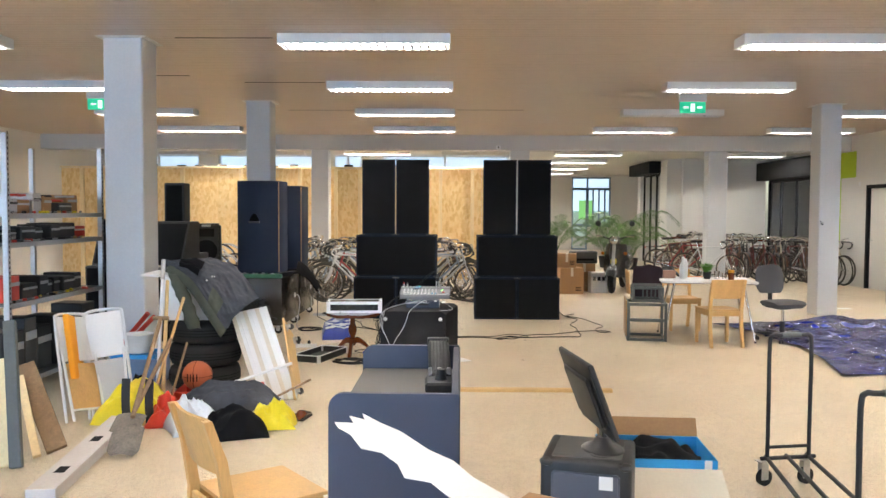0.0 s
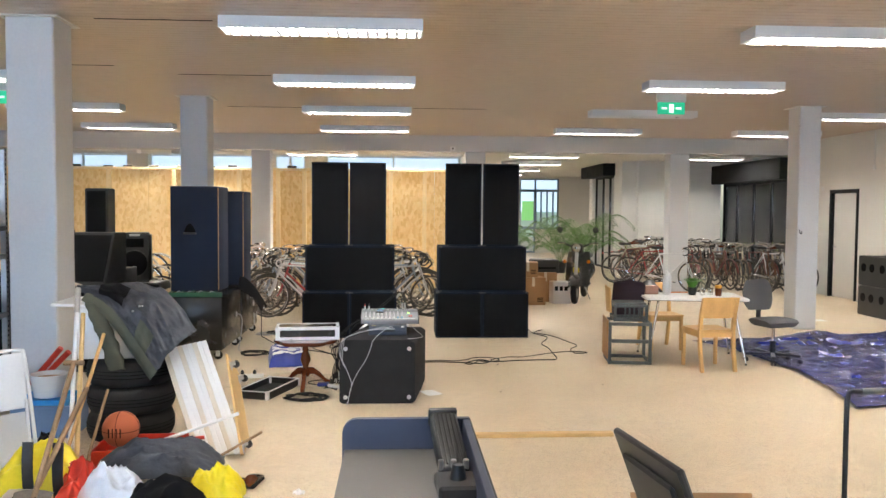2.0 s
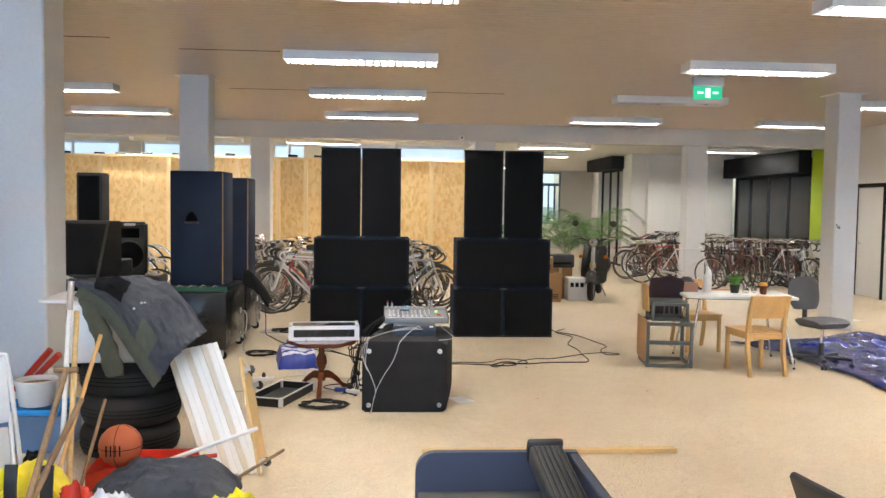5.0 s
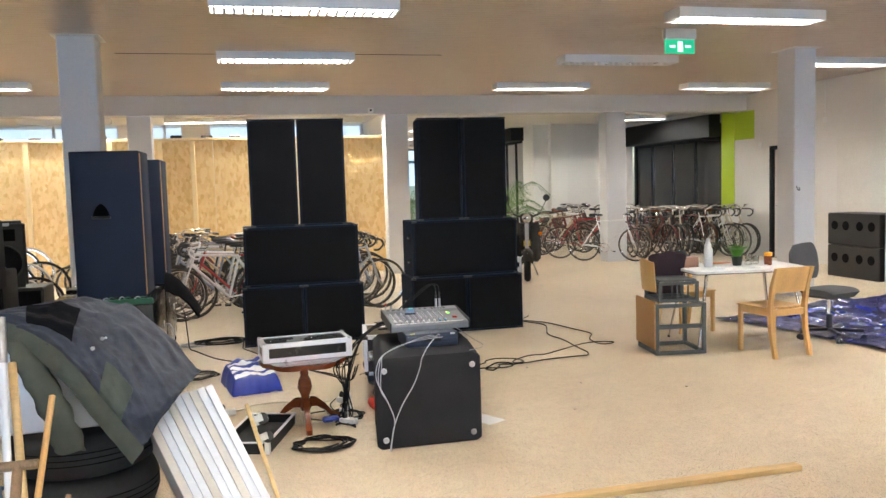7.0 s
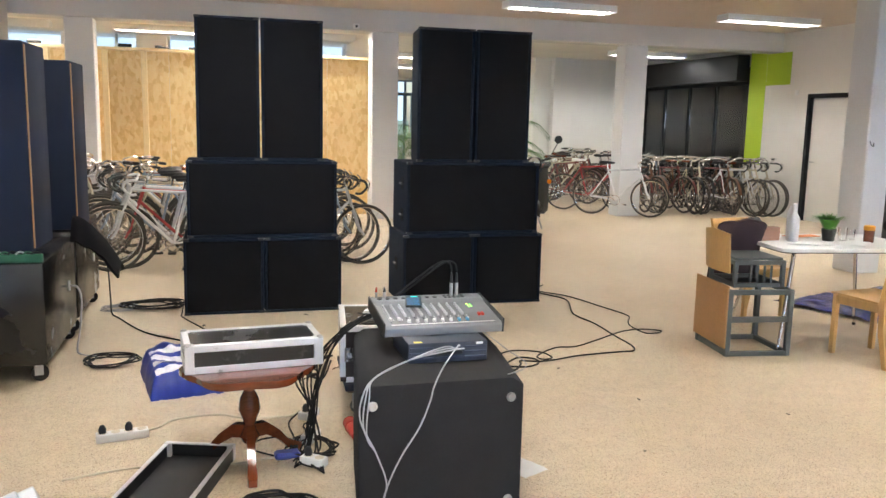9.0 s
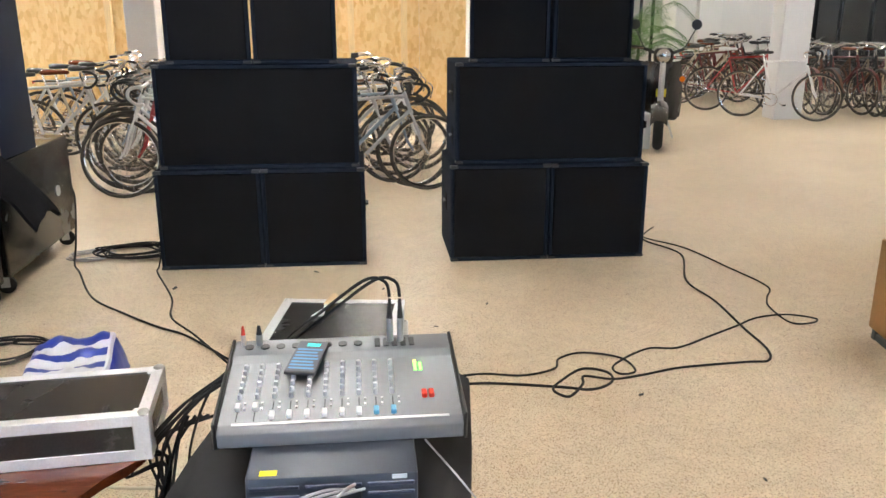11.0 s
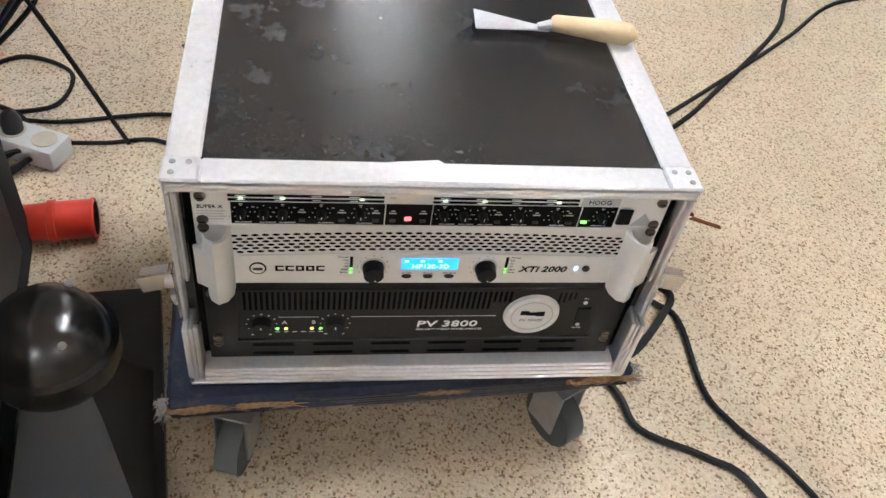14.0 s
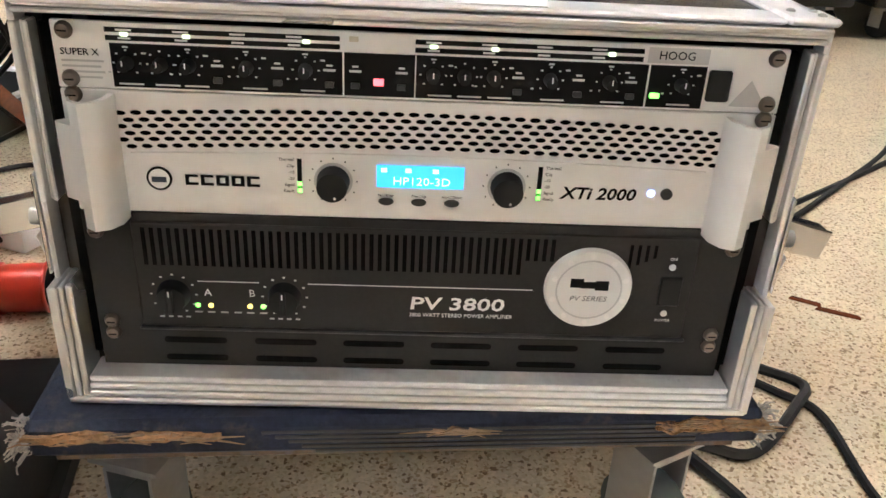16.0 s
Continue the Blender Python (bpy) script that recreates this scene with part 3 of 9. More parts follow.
# ---------- loudspeaker stacks ----------
def carpet_box(ob, x0, x1, y0, y1, z0, z1, name="cabinet", trim=True):
    """A carpeted loudspeaker: shell with a recessed foam front and metal corners."""
    b = part(name, box(BM(), x0, x1, y0 + 0.018, y1, z0, z1, 0.008), M_BLUEC, ob)
    w = 0.022
    bm = BM()
    for q in ((x0, x1, z0, z0 + w), (x0, x1, z1 - w, z1), (x0, x0 + w, z0 + w, z1 - w), (x1 - w, x1, z0 + w, z1 - w)):
        box(bm, q[0] + 0.002, q[1] - 0.002, y0, y0 + 0.0175, q[2] + 0.001, q[3] - 0.001, 0.003)
    part("front_frame", bm, M_BLUEC, b)
    part("grille", box(BM(), x0 + w + 0.002, x1 - w - 0.002, y0 + 0.007, y0 + 0.0175, z0 + w + 0.002, z1 - w - 0.002, 0.004), M_GRILLE, b)
    for cx, sx in ((x0, 1), (x1, -1)):
        for cz, sz in ((z0, 1), (z1, -1)):
            bm = BM()
            box(bm, min(cx, cx + sx * 0.045) - 0.002, max(cx, cx + sx * 0.045) + 0.002, y0 - 0.002, y0 + 0.04, min(cz, cz + sz * 0.02), max(cz, cz + sz * 0.02), 0.004)
            part("corner", bm, M_BLKPLASTIC, b)
    return b


def loudspeaker(label, x0, x1, y0, y1, z0, z1, group="stacked loudspeakers", handles=(), taper=1.0):
    ob = thing("loudspeaker", label, "loudspeaker", (x0 + x1) / 2, y0, z0, group=group)
    w = (x1 - x0) / 2
    shell = carpet_box(ob, -w, w, 0, y1 - y0, 0, z1 - z0)
    for v in shell.data.vertices:
        if v.co.y > 0.2:
            v.co.x *= taper
    for sy, sz in handles:
        for s in (-1, 1):
            bm = BM()
            box(bm, min(s * w, s * (w + 0.003)), max(s * w, s * (w + 0.003)), sy - 0.05, sy + 0.05, sz - 0.055, sz + 0.055, 0.002)
            part("handle_cup", bm, M_GRILLE, ob)
            part("handle", rod(BM(), (s * (w + 0.012), sy - 0.045, sz), (s * (w + 0.012), sy + 0.045, sz), 0.009, 8), M_BLKPLASTIC, ob)
    return ob


for sx, sy in ((-1.69, 11.97), (0.085, 11.985)):
    for k in (0, 1):
        loudspeaker("dark blue carpeted bass loudspeaker standing on the floor", sx + k * 0.626, sx + k * 0.626 + 0.62, sy, sy + 0.62, 0, 0.612, handles=((0.3, 0.33),))
    loudspeaker("wide dark blue carpeted loudspeaker on two bass boxes", sx + 0.035, sx + 1.215, sy + 0.05, sy + 0.62, 0.614, 1.225, handles=((0.2, 0.15), (0.2, 0.42)))
    for k in (0, 1):
        loudspeaker("tall dark blue carpeted loudspeaker on top of a stack", sx + 0.12 + k * (0.498 if sx < -1 else 0.506), sx + 0.12 + k * (0.498 if sx < -1 else 0.506) + 0.485, sy + 0.07, sy + 0.6, 1.228, 2.335, taper=0.72)


# ---------- text and small shared pieces ----------
def writing(name, body, size, material, parent, m, align="LEFT", depth=0.0003, wide=1.0, slant=0.0, bold=0.0):
    """Raised lettering in the local x, y plane of m."""
    cu = bpy.data.curves.new(name, "FONT")
    cu.body, cu.size, cu.extrude, cu.align_x, cu.align_y, cu.resolution_u = body, size, depth, align, "CENTER", 2
    cu.shear, cu.offset = slant, bold
    tmp = bpy.data.objects.new(name, cu)
    me = bpy.data.meshes.new_from_object(tmp)
    bpy.data.objects.remove(tmp)
    me.transform(m @ Matrix.Diagonal((wide, 1, 1, 1)))
    me.materials.clear()
    me.materials.append(material)
    ob = new(name, me)
    ob.parent = parent
    return ob


def face_front(x, u, w):
    """Lettering that faces along local +x, reading towards +y."""
    return Matrix(((0, 0, 1, x), (1, 0, 0, u), (0, 1, 0, w), (0, 0, 0, 1)))


def disc_x(bm, x0, x1, u, w, r, n=24, r2=None):
    return rod(bm, (x0, u, w), (x1, u, w), r, n, r2)


def caster(parent, x, y, top, r=0.05, fork=0.022, rz=0.0, wheel_mat=None, name="caster"):
    """A swivel caster, its plate at the height top and its wheel on the ground."""
    bm = BM()
    m = Matrix.Translation((x, y, 0)) @ Matrix.Rotation(radians(rz), 4, "Z")
    box(bm, -0.035, 0.035, -0.03, 0.03, top - 0.004, top - 0.0005, 0, m)
    for s in (-1, 1):
        box(bm, -0.018, 0.03, s * fork - 0.0015, s * fork + 0.0015, r - 0.012, top - 0.012, 0, m)
    box(bm, -0.018, 0.03, -fork, fork, top - 0.014, top - 0.0045, 0, m)
    fk = part(name, bm, M_STEEL, parent)
    w = BM()
    rod(w, m @ Vector((0.012, -fork * 0.75, r)), m @ Vector((0.012, fork * 0.75, r)), r - 0.001, 20)
    part("wheel", w, wheel_mat or M_RUBBER, fk)
    return fk


def cable(label, pts, r=0.0045, material=None, n=6, name="cable", step=6):
    return one(name, tube(BM(), pts, r, n, step), material or M_CABLE, label, "cable", "loose cables")


M_INK = mat("black_ink", (0.006, 0.006, 0.006), 0.6, vary=0.05, bump=0, spec=0.05)
M_LED = glow("green_led", (0.25, 1.0, 0.12), 2.2)
M_LEDW = glow("pale_led", (0.85, 1.0, 0.65), 1.4)
M_LEDY = glow("yellow_led", (1.0, 0.75, 0.15), 2.0)
M_LEDR = glow("red_led", (1.0, 0.12, 0.14), 2.2)
M_LEDB = glow("blue_led", (0.35, 0.5, 1.0), 4.0)
M_LCD = glow("blue_display", (0.05, 0.42, 0.95), 1.0)
M_LCDTXT = glow("display_text", (0.75, 0.92, 1.0), 1.2)
M_GREYPRINT = mat("grey_print", (0.12, 0.12, 0.12), 0.5, vary=0.05, bump=0)
# near-black: painted shade of openings, also seams, joints and print
M_SHADE_PRINT = mat("opening_shade_and_print", (0.002, 0.002, 0.002), 0.95, vary=0.2, bump=0, spec=0.05)
M_GREY = mat("grey_mark", (0.55, 0.55, 0.55), 0.5, vary=0.05, bump=0)
M_PANELB = mat("satin_black_panel", (0.024, 0.0225, 0.021), 0.5, vary=0.12, big=5, fine=300, bump=0.1, dirt=(0.014, 0.014, 0.013), dirt_at=0.68, spec=0.06)
M_SCREW = mat("worn_screw", (0.16, 0.13, 0.11), 0.4, metal=0.8, vary=0.3)
M_TOLEX = mat("black_board", (0.020, 0.019, 0.018), 0.25, vary=0.3, big=4, fine=200, bump=0.05, dirt=(0.06, 0.06, 0.062), dirt_at=0.56)
M_BROWNB = mat("brown_black_board", (0.016, 0.009, 0.008), 0.3, vary=0.2, big=3, fine=200)
M_DOLLY = mat("blue_dolly_carpet", (0.0085, 0.012, 0.027), 0.7, vary=0.6, big=9, fine=160, bump=0.6, dirt=(0.045, 0.040, 0.036), dirt_at=0.56, spec=0.25)
M_FRAY = mat("frayed_board", (0.13, 0.085, 0.05), 0.9, vary=0.4, big=30, fine=200, bump=0.8, dirt=(0.12, 0.1, 0.09), dirt_at=0.5)


# ---------- amplifier rack on its dolly ----------
def amp_rack():
    ob = thing("amplifier_rack", "black flight case rack with aluminium edges holding switched-on amplifiers", "rack", -0.343, 9.715, 0.465, -7.37)
    F, K, W, T, Bt = 0.010, -0.447, 0.265, 0.021, -0.285      # front, back, half width, top, bottom
    for s in (-1, 1):
        sh = BM()
        box(sh, K + 0.004, F - 0.02, min(s * (W - 0.014), s * (W - 0.005)), max(s * (W - 0.014), s * (W - 0.005)), Bt + 0.012, T - 0.012)
        part("side_panel", sh, M_BROWNB, ob)
    part("top_panel", box(BM(), K + 0.03, F - 0.034, -W + 0.032, W - 0.032, T - 0.012, T - 0.0035, 0.001), M_TOLEX, ob, "black laminated lid with smudges")
    part("bottom_panel", box(BM(), K + 0.004, F - 0.004, -W + 0.006, W - 0.006, Bt + 0.003, Bt + 0.012), M_TOLEX, ob)
    part("back_panel", box(BM(), K + 0.004, K + 0.012, -W + 0.015, W - 0.015, Bt + 0.013, T - 0.013), M_TOLEX, ob)
    e = 0.034

    def edge(*b):
        part("edge_profile", box(BM(), *b, 0.0025), M_ALU, ob)
    for s in (-1, 1):
        edge(K + e, F - e, min(s * (W - e), s * W), max(s * (W - e), s * W), T - 0.004, T)
        edge(K + e, F - 0.004, min(s * (W - 0.004), s * W), max(s * (W - 0.004), s * W), T - 0.030, T - 0.0045)
        edge(K + e, F - 0.03, min(s * (W - 0.004), s * W), max(s * (W - 0.004), s * W), Bt, Bt + 0.028)
        edge(K, K + 0.03, min(s * (W - 0.004), s * W), max(s * (W - 0.004), s * W), Bt + 0.03, T - 0.032)
        edge(F - 0.028, F - 0.002, min(s * (W - 0.004), s * W), max(s * (W - 0.004), s * W), Bt + 0.03, T - 0.032)
    edge(F - e, F, -W + e, W - e, T - 0.004, T)
    edge(K, K + e, -W + e, W - e, T - 0.004, T)
    for s in (-1, 1):
        for x in (K, F - e):
            c = BM()
            box(c, x - 0.0005, x + e + 0.0005, min(s * (W - e), s * (W + 0.001)), max(s * (W - e), s * (W + 0.001)), T - 0.004, T + 0.0012, 0.002)
            part("corner_plate", c, M_ALU, ob)
            for dx, dy in ((0.009, 0.009), (0.024, 0.009), (0.009, 0.024)):
                part("rivet", lathe(BM(), [(0.0032, 0), (0.0028, 0.0012), (0.0012, 0.0018)], 10, Matrix.Translation((x + dx, s * (W - dy), T + 0.0012))), M_STEEL, ob)
    # front rim: stepped extrusion round the opening
    for k, (a, b, d) in enumerate(((0.0, 0.0045, 0.010), (0.0047, 0.0075, 0.004), (0.0077, 0.011, 0.007))):
        rim = BM()
        hi, lo = T - 0.005 - a, T - 0.005 - b
        box(rim, F - 0.02, F + d - 0.008, -W + 0.004, W - 0.004, lo, hi, 0.001)
        part("rim_top", rim, M_RIM, ob)
        for s in (-1, 1):
            rim = BM()
            u0, u1 = W - 0.001 - a, W - 0.001 - b
            box(rim, F - 0.02, F + d - 0.012, min(s * u0, s * u1), max(s * u0, s * u1), -0.125, T - 0.022, 0.001)
            part("rim_side", rim, M_RIM, ob)
            rim = BM()
            v0, v1 = W - a * 1.5, W - b * 1.5
            box(rim, F - 0.02, F + 0.013 - 0.0018 * k, min(s * v0, s * v1), max(s * v0, s * v1), Bt + 0.0005, -0.185, 0.001)
            part("rim_side", rim, M_RIM, ob)
    for k in range(4):
        part("rim_bottom", box(BM(), F - 0.02, F + 0.014 - 0.0018 * k, -W + 0.0175 if k else -W + 0.002, W - 0.0175 if k else W - 0.002, Bt - 0.0005 + 0.0056 * k, Bt + 0.0044 + 0.0056 * k, 0.0012), M_RIM if k < 2 else M_ALU, ob)
    # rails and inner sheet are near-black, for the shade in the case gaps
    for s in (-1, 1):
        part("rack_rail", box(BM(), -0.012, -0.0035, min(s * 0.2425, s * 0.2495), max(s * 0.2425, s * 0.2495), Bt + 0.03, T - 0.024), M_SHADE_PRINT, ob)
    part("inner_back", box(BM(), -0.10, -0.095, -0.24, 0.24, Bt + 0.03, -0.001), M_SHADE_PRINT, ob)
    # butterfly catches, one open on each side at the front, one at the back
    for s in (-1, 1):
        for cx, cz, turn in ((-0.012, -0.140, 14), (K + 0.05, -0.13, -60)):
            c = BM()
            box(c, cx - 0.026, cx + 0.02, min(s * (W + 0.0005), s * (W + 0.003)), max(s * (W + 0.0005), s * (W + 0.003)), cz - 0.042, cz + 0.036, 0.001)
            ct = part("catch_plate", c, M_CHROME, ob)
            for rz in (-0.034, 0.028):
                part("rivet", rod(BM(), (cx - 0.012, s * (W + 0.003), cz + rz), (cx - 0.012, s * (W + 0.0052), cz + rz), 0.0035, 10), M_STEEL, ct)
            m = Matrix.Translation((cx, s * (W + 0.005), cz)) @ Matrix.Rotation(radians(-s * turn), 4, "X") @ Matrix.Diagonal((1, s, 1, 1))
            b = BM(); box(b, -0.0012, 0.0012, 0.0, 0.040, -0.012, 0.012, 0.0008, m)
            part("catch_lever", b, M_CHROME, ct)
            b = BM(); box(b, -0.014, -0.0013, 0.004, 0.036, 0.0095, 0.0118, 0.0006, m)
            box(b, -0.014, -0.0013, 0.004, 0.036, -0.0118, -0.0095, 0.0006, m)
            part("catch_wing", b, M_CHROME, ct)
            b = BM(); box(b, -0.010, 0.012, 0.0, 0.010, -0.030, -0.0125, 0.002, m)
            part("catch_hook", b, M_STEEL, ct)
            part("catch_stud", rod(BM(), (cx, s * (W + 0.003), cz - 0.004), (cx, s * (W + 0.016), cz - 0.004), 0.007, 12), M_STEEL, ct)
        # recessed strap handle in the side
        c = BM()
        hx, hz = -0.235, -0.135
        for q in ((hx - 0.08, hx + 0.08, hz + 0.04, hz + 0.06), (hx - 0.08, hx + 0.08, hz - 0.06, hz - 0.04), (hx - 0.08, hx - 0.06, hz - 0.0395, hz + 0.0395), (hx + 0.06, hx + 0.08, hz - 0.0395, hz + 0.0395)):
            box(c, q[0], q[1], min(s * (W - 0.004), s * (W - 0.001)), max(s * (W - 0.004), s * (W - 0.001)), q[2], q[3], 0.0008)
        hb = part("handle_plate", c, M_STEEL, ob)
        # flat near-black sheet, colour in place of the recess's shade
        part("handle_recess", box(BM(), hx - 0.0595, hx + 0.0595, min(s * (W - 0.0048), s * (W - 0.0035)), max(s * (W - 0.0048), s * (W - 0.0035)), hz - 0.0395, hz + 0.0395), M_SHADE_PRINT, hb)
        part("handle_bar", tube(BM(), [(hx - 0.05, s * (W + 0.001), hz + 0.03), (hx - 0.045, s * (W + 0.006), hz - 0.01), (hx, s * (W + 0.008), hz - 0.016), (hx + 0.045, s * (W + 0.006), hz - 0.01), (hx + 0.05, s * (W + 0.001), hz + 0.03)], 0.005, 8), M_STEEL, hb)
    part("tape_scrap", plate(BM(), [(F - 0.032, -0.05), (F - 0.004, -0.055), (F - 0.003, 0.075), (F - 0.026, 0.078), (F - 0.024, 0.01), (F - 0.036, -0.004)], T + 0.0003, T + 0.001), M_PAPER, ob, "torn strip of white tape")
    return ob


def rack_unit(name, parent, w0, w1, material, label):
    p = part(name, box(BM(), -0.0035, 0.0, -0.2412, 0.2412, w0, w1, 0.0006), material, parent, label)
    return p


def fill_rack(rack):
    # one-unit crossover
    xo = rack_unit("crossover", rack, -0.0443, -0.0003, M_SILVER, "silver rack crossover with black control fields")
    for a, b in ((-0.207, -0.057), (-0.008, 0.143)):
        for w in (-0.0052, -0.0105):
            part("stripe", box(BM(), 0.0002, 0.0006, a, b, w - 0.0016, w + 0.0016), M_INK, xo)
    for a, b in ((-0.205, -0.0555), (-0.0543, -0.0078), (-0.007, 0.1475), (0.149, 0.187)):
        part("control_field", box(BM(), 0.0002, 0.0007, a, b, -0.0425, -0.0138), M_INK, xo)
    part("label_tape", box(BM(), 0.0002, 0.0006, 0.146, 0.187, -0.0125, -0.0022), M_GREY, xo, "strip of worn grey tape")
    writing("tape_text", "HOOG", 0.008, M_INK, xo, face_front(0.0007, 0.153, -0.0075))
    writing("panel_text", "SUPER X", 0.0062, M_INK, xo, face_front(0.0004, -0.237, -0.0205), wide=1.05)
    for k in range(4):
        part("small_print", box(BM(), 0.0002, 0.0005, -0.237, -0.210 - 0.002 * (k % 2), -0.0268 - 0.0036 * k, -0.0255 - 0.0036 * k), M_GREY, xo)
    part("badge", plate(BM(), [(0.206, -0.040), (0.232, -0.040), (0.219, -0.022)], 0.0002, 0.0005, Matrix(((0, 0, 1, 0), (1, 0, 0, 0), (0, 1, 0, 0), (0, 0, 0, 1)))), M_GREY, xo, "small triangular badge")
    for u in (-0.1948, -0.1553, -0.0787, 0.004, 0.0442, 0.1217):
        part("led", box(BM(), 0.0006, 0.0018, u - 0.0024, u + 0.0024, -0.0092, -0.0064, 0.0004), M_LEDW, xo)
    part("led", box(BM(), 0.0002, 0.0010, -0.051, -0.045, -0.0068, -0.0033, 0.0003), M_CREAM, xo)
    part("red_button", box(BM(), 0.0007, 0.003, -0.035, -0.0283, -0.0348, -0.0303, 0.0006), M_LEDR, xo, "glowing red push button")
    part("green_button", box(BM(), 0.0007, 0.003, 0.1505, 0.157, -0.036, -0.0325, 0.0006), M_LED, xo, "glowing green push button")
    part("power_switch", box(BM(), 0.0002, 0.004, 0.1885, 0.204, -0.0367, -0.0155, 0.0012), M_KNOB, xo)
    for u in (-0.1951, -0.1735, -0.1554, -0.118, -0.0796, 0.0044, 0.025, 0.0447, 0.0825, 0.1223, 0.171):
        k = part("knob", disc_x(BM(), 0.0008, 0.011, u, -0.0265, 0.0048, 14, 0.0038), M_KNOB, xo)
        part("pointer", box(BM(), 0.0111, 0.0114, u - 0.0004, u + 0.0004, -0.0262, -0.0225), M_WHITE, xo)
        for a in range(7):
            t = radians(-135 + 45 * a)
            part("tick", box(BM(), 0.0008, 0.0010, u + 0.0085 * math.sin(t) - 0.0007, u + 0.0085 * math.sin(t) + 0.0007, -0.0265 + 0.0085 * math.cos(t) - 0.0005, -0.0265 + 0.0085 * math.cos(t) + 0.0005), M_GREY, xo)
    for u in (-0.137, -0.098, -0.064, -0.047, -0.0165, 0.061, 0.1015, 0.137):
        part("push_button", box(BM(), 0.0008, 0.003, u - 0.003, u + 0.003, -0.0375, -0.0335, 0.0005), M_BLKPLASTIC, xo)
        part("legend", box(BM(), 0.0008, 0.0010, u - 0.004, u + 0.004, -0.0268, -0.0252), M_GREY, xo)
        part("legend", box(BM(), 0.0008, 0.0010, u - 0.002, u + 0.002, -0.0235, -0.0222), M_GREY, xo)
    for a, b in ((-0.207, -0.057), (-0.008, 0.143)):
        for k in range(4):
            u = a + 0.012 + (b - a - 0.02) * k / 3.6
            part("legend", box(BM(), 0.0007, 0.0009, u - 0.005, u + 0.005, -0.0058, -0.0046), M_WHITE, xo)
            part("legend", box(BM(), 0.0007, 0.0009, u - 0.004, u + 0.004, -0.0111, -0.0099), M_WHITE, xo)
    for u in (-0.1951, -0.1554, -0.118, -0.0796, 0.0044, 0.0447, 0.0825, 0.1223, 0.171):
        part("legend", box(BM(), 0.0008, 0.0010, u + 0.0098, u + 0.0128, -0.0203, -0.0192), M_GREY, xo)
        part("legend", box(BM(), 0.0008, 0.0010, u - 0.0125, u - 0.0108, -0.0333, -0.0323), M_GREY, xo)
        part("legend", box(BM(), 0.0008, 0.0010, u - 0.0018, u + 0.0018, -0.0166, -0.0155), M_GREY, xo)
    for u in (-0.1935, -0.170, -0.151, -0.113, -0.075, 0.0092, 0.029, 0.0493, 0.085, 0.126, 0.171):
        part("legend", box(BM(), 0.0008, 0.0010, u - 0.008, u + 0.008, -0.0408, -0.0397), M_GREY, xo)
    # two-unit amplifier, silver
    am = rack_unit("power_amplifier", rack, -0.1328, -0.0452, M_SILVER, "silver power amplifier with blue display")
    # vent holes are flat near-black ovals, their inner shade painted on
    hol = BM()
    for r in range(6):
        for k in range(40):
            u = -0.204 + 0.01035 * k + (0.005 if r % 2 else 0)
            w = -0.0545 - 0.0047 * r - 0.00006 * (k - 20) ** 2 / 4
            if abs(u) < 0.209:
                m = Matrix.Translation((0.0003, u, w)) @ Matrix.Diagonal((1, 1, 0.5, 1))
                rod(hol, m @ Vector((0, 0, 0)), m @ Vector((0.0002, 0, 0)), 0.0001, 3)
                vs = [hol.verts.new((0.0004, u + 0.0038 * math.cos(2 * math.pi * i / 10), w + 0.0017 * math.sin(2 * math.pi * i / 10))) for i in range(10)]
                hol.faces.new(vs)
    vents = part("vent_mesh", hol, M_SHADE_PRINT, am, smooth=0)
    vents["kind"] = "stuff"
    arch = [(-0.2, -0.129), (0.2, -0.129), (0.2, -0.095)] + [(0.2 - 0.4 * k / 20, -0.088 + 0.0045 * math.sin(math.pi * k / 20)) for k in range(21)] + [(-0.2, -0.095)]
    part("front_plate", plate(BM(), arch, 0.0003, 0.0022, Matrix(((0, 0, 1, 0), (1, 0, 0, 0), (0, 1, 0, 0), (0, 0, 0, 1)))), M_SILVER, am)
    X = 0.0024
    part("emblem_ring", disc_x(BM(), X, X + 0.0006, -0.1822, -0.106, 0.0088, 28), M_INK, am)
    part("emblem", disc_x(BM(), X + 0.0007, X + 0.001, -0.1822, -0.106, 0.0072, 24), M_SILVER, am)
    part("emblem", box(BM(), X + 0.0011, X + 0.0013, -0.1872, -0.1772, -0.1085, -0.1045), M_DESK, am)
    for k in range(5):
        u = -0.1645 + 0.0106 * k
        lg = BM()
        for a0, a1, c0, c1 in ((0, 0.0088, -0.1102, -0.1082), (0, 0.0088, -0.1042, -0.1024), (0, 0.0026, -0.1081, -0.1043)) + (((0.0062, 0.0088, -0.1081, -0.1043),) if k in (2, 3) else ()):
            box(lg, X, X + 0.0003, u + a0, u + a1, c0, c1)
        part("logo_bar", lg, M_INK, am)
    for s, uu in ((-1, -0.0855), (1, 0.0825)):
        part("meter_slot", box(BM(), X, X + 0.0003, uu - 0.0016, uu + 0.0016, -0.1140, -0.088), M_INK, am)
        for w in (-0.1065, -0.1115):
            part("led", box(BM(), X + 0.0004, X + 0.001, uu - 0.0014, uu + 0.0014, w - 0.0016, w + 0.0016), M_LED, am)
        for k, tx in enumerate(("Thermal", "Clip", "-10", "-20", "Signal", "Ready")):
            writing("meter_text", tx, 0.0032, M_INK, am, face_front(X, uu + s * 0.0035, -0.089 - 0.0047 * k), "LEFT" if s > 0 else "RIGHT", 0.0001)
        ku = s * 0.0608 - 0.0014
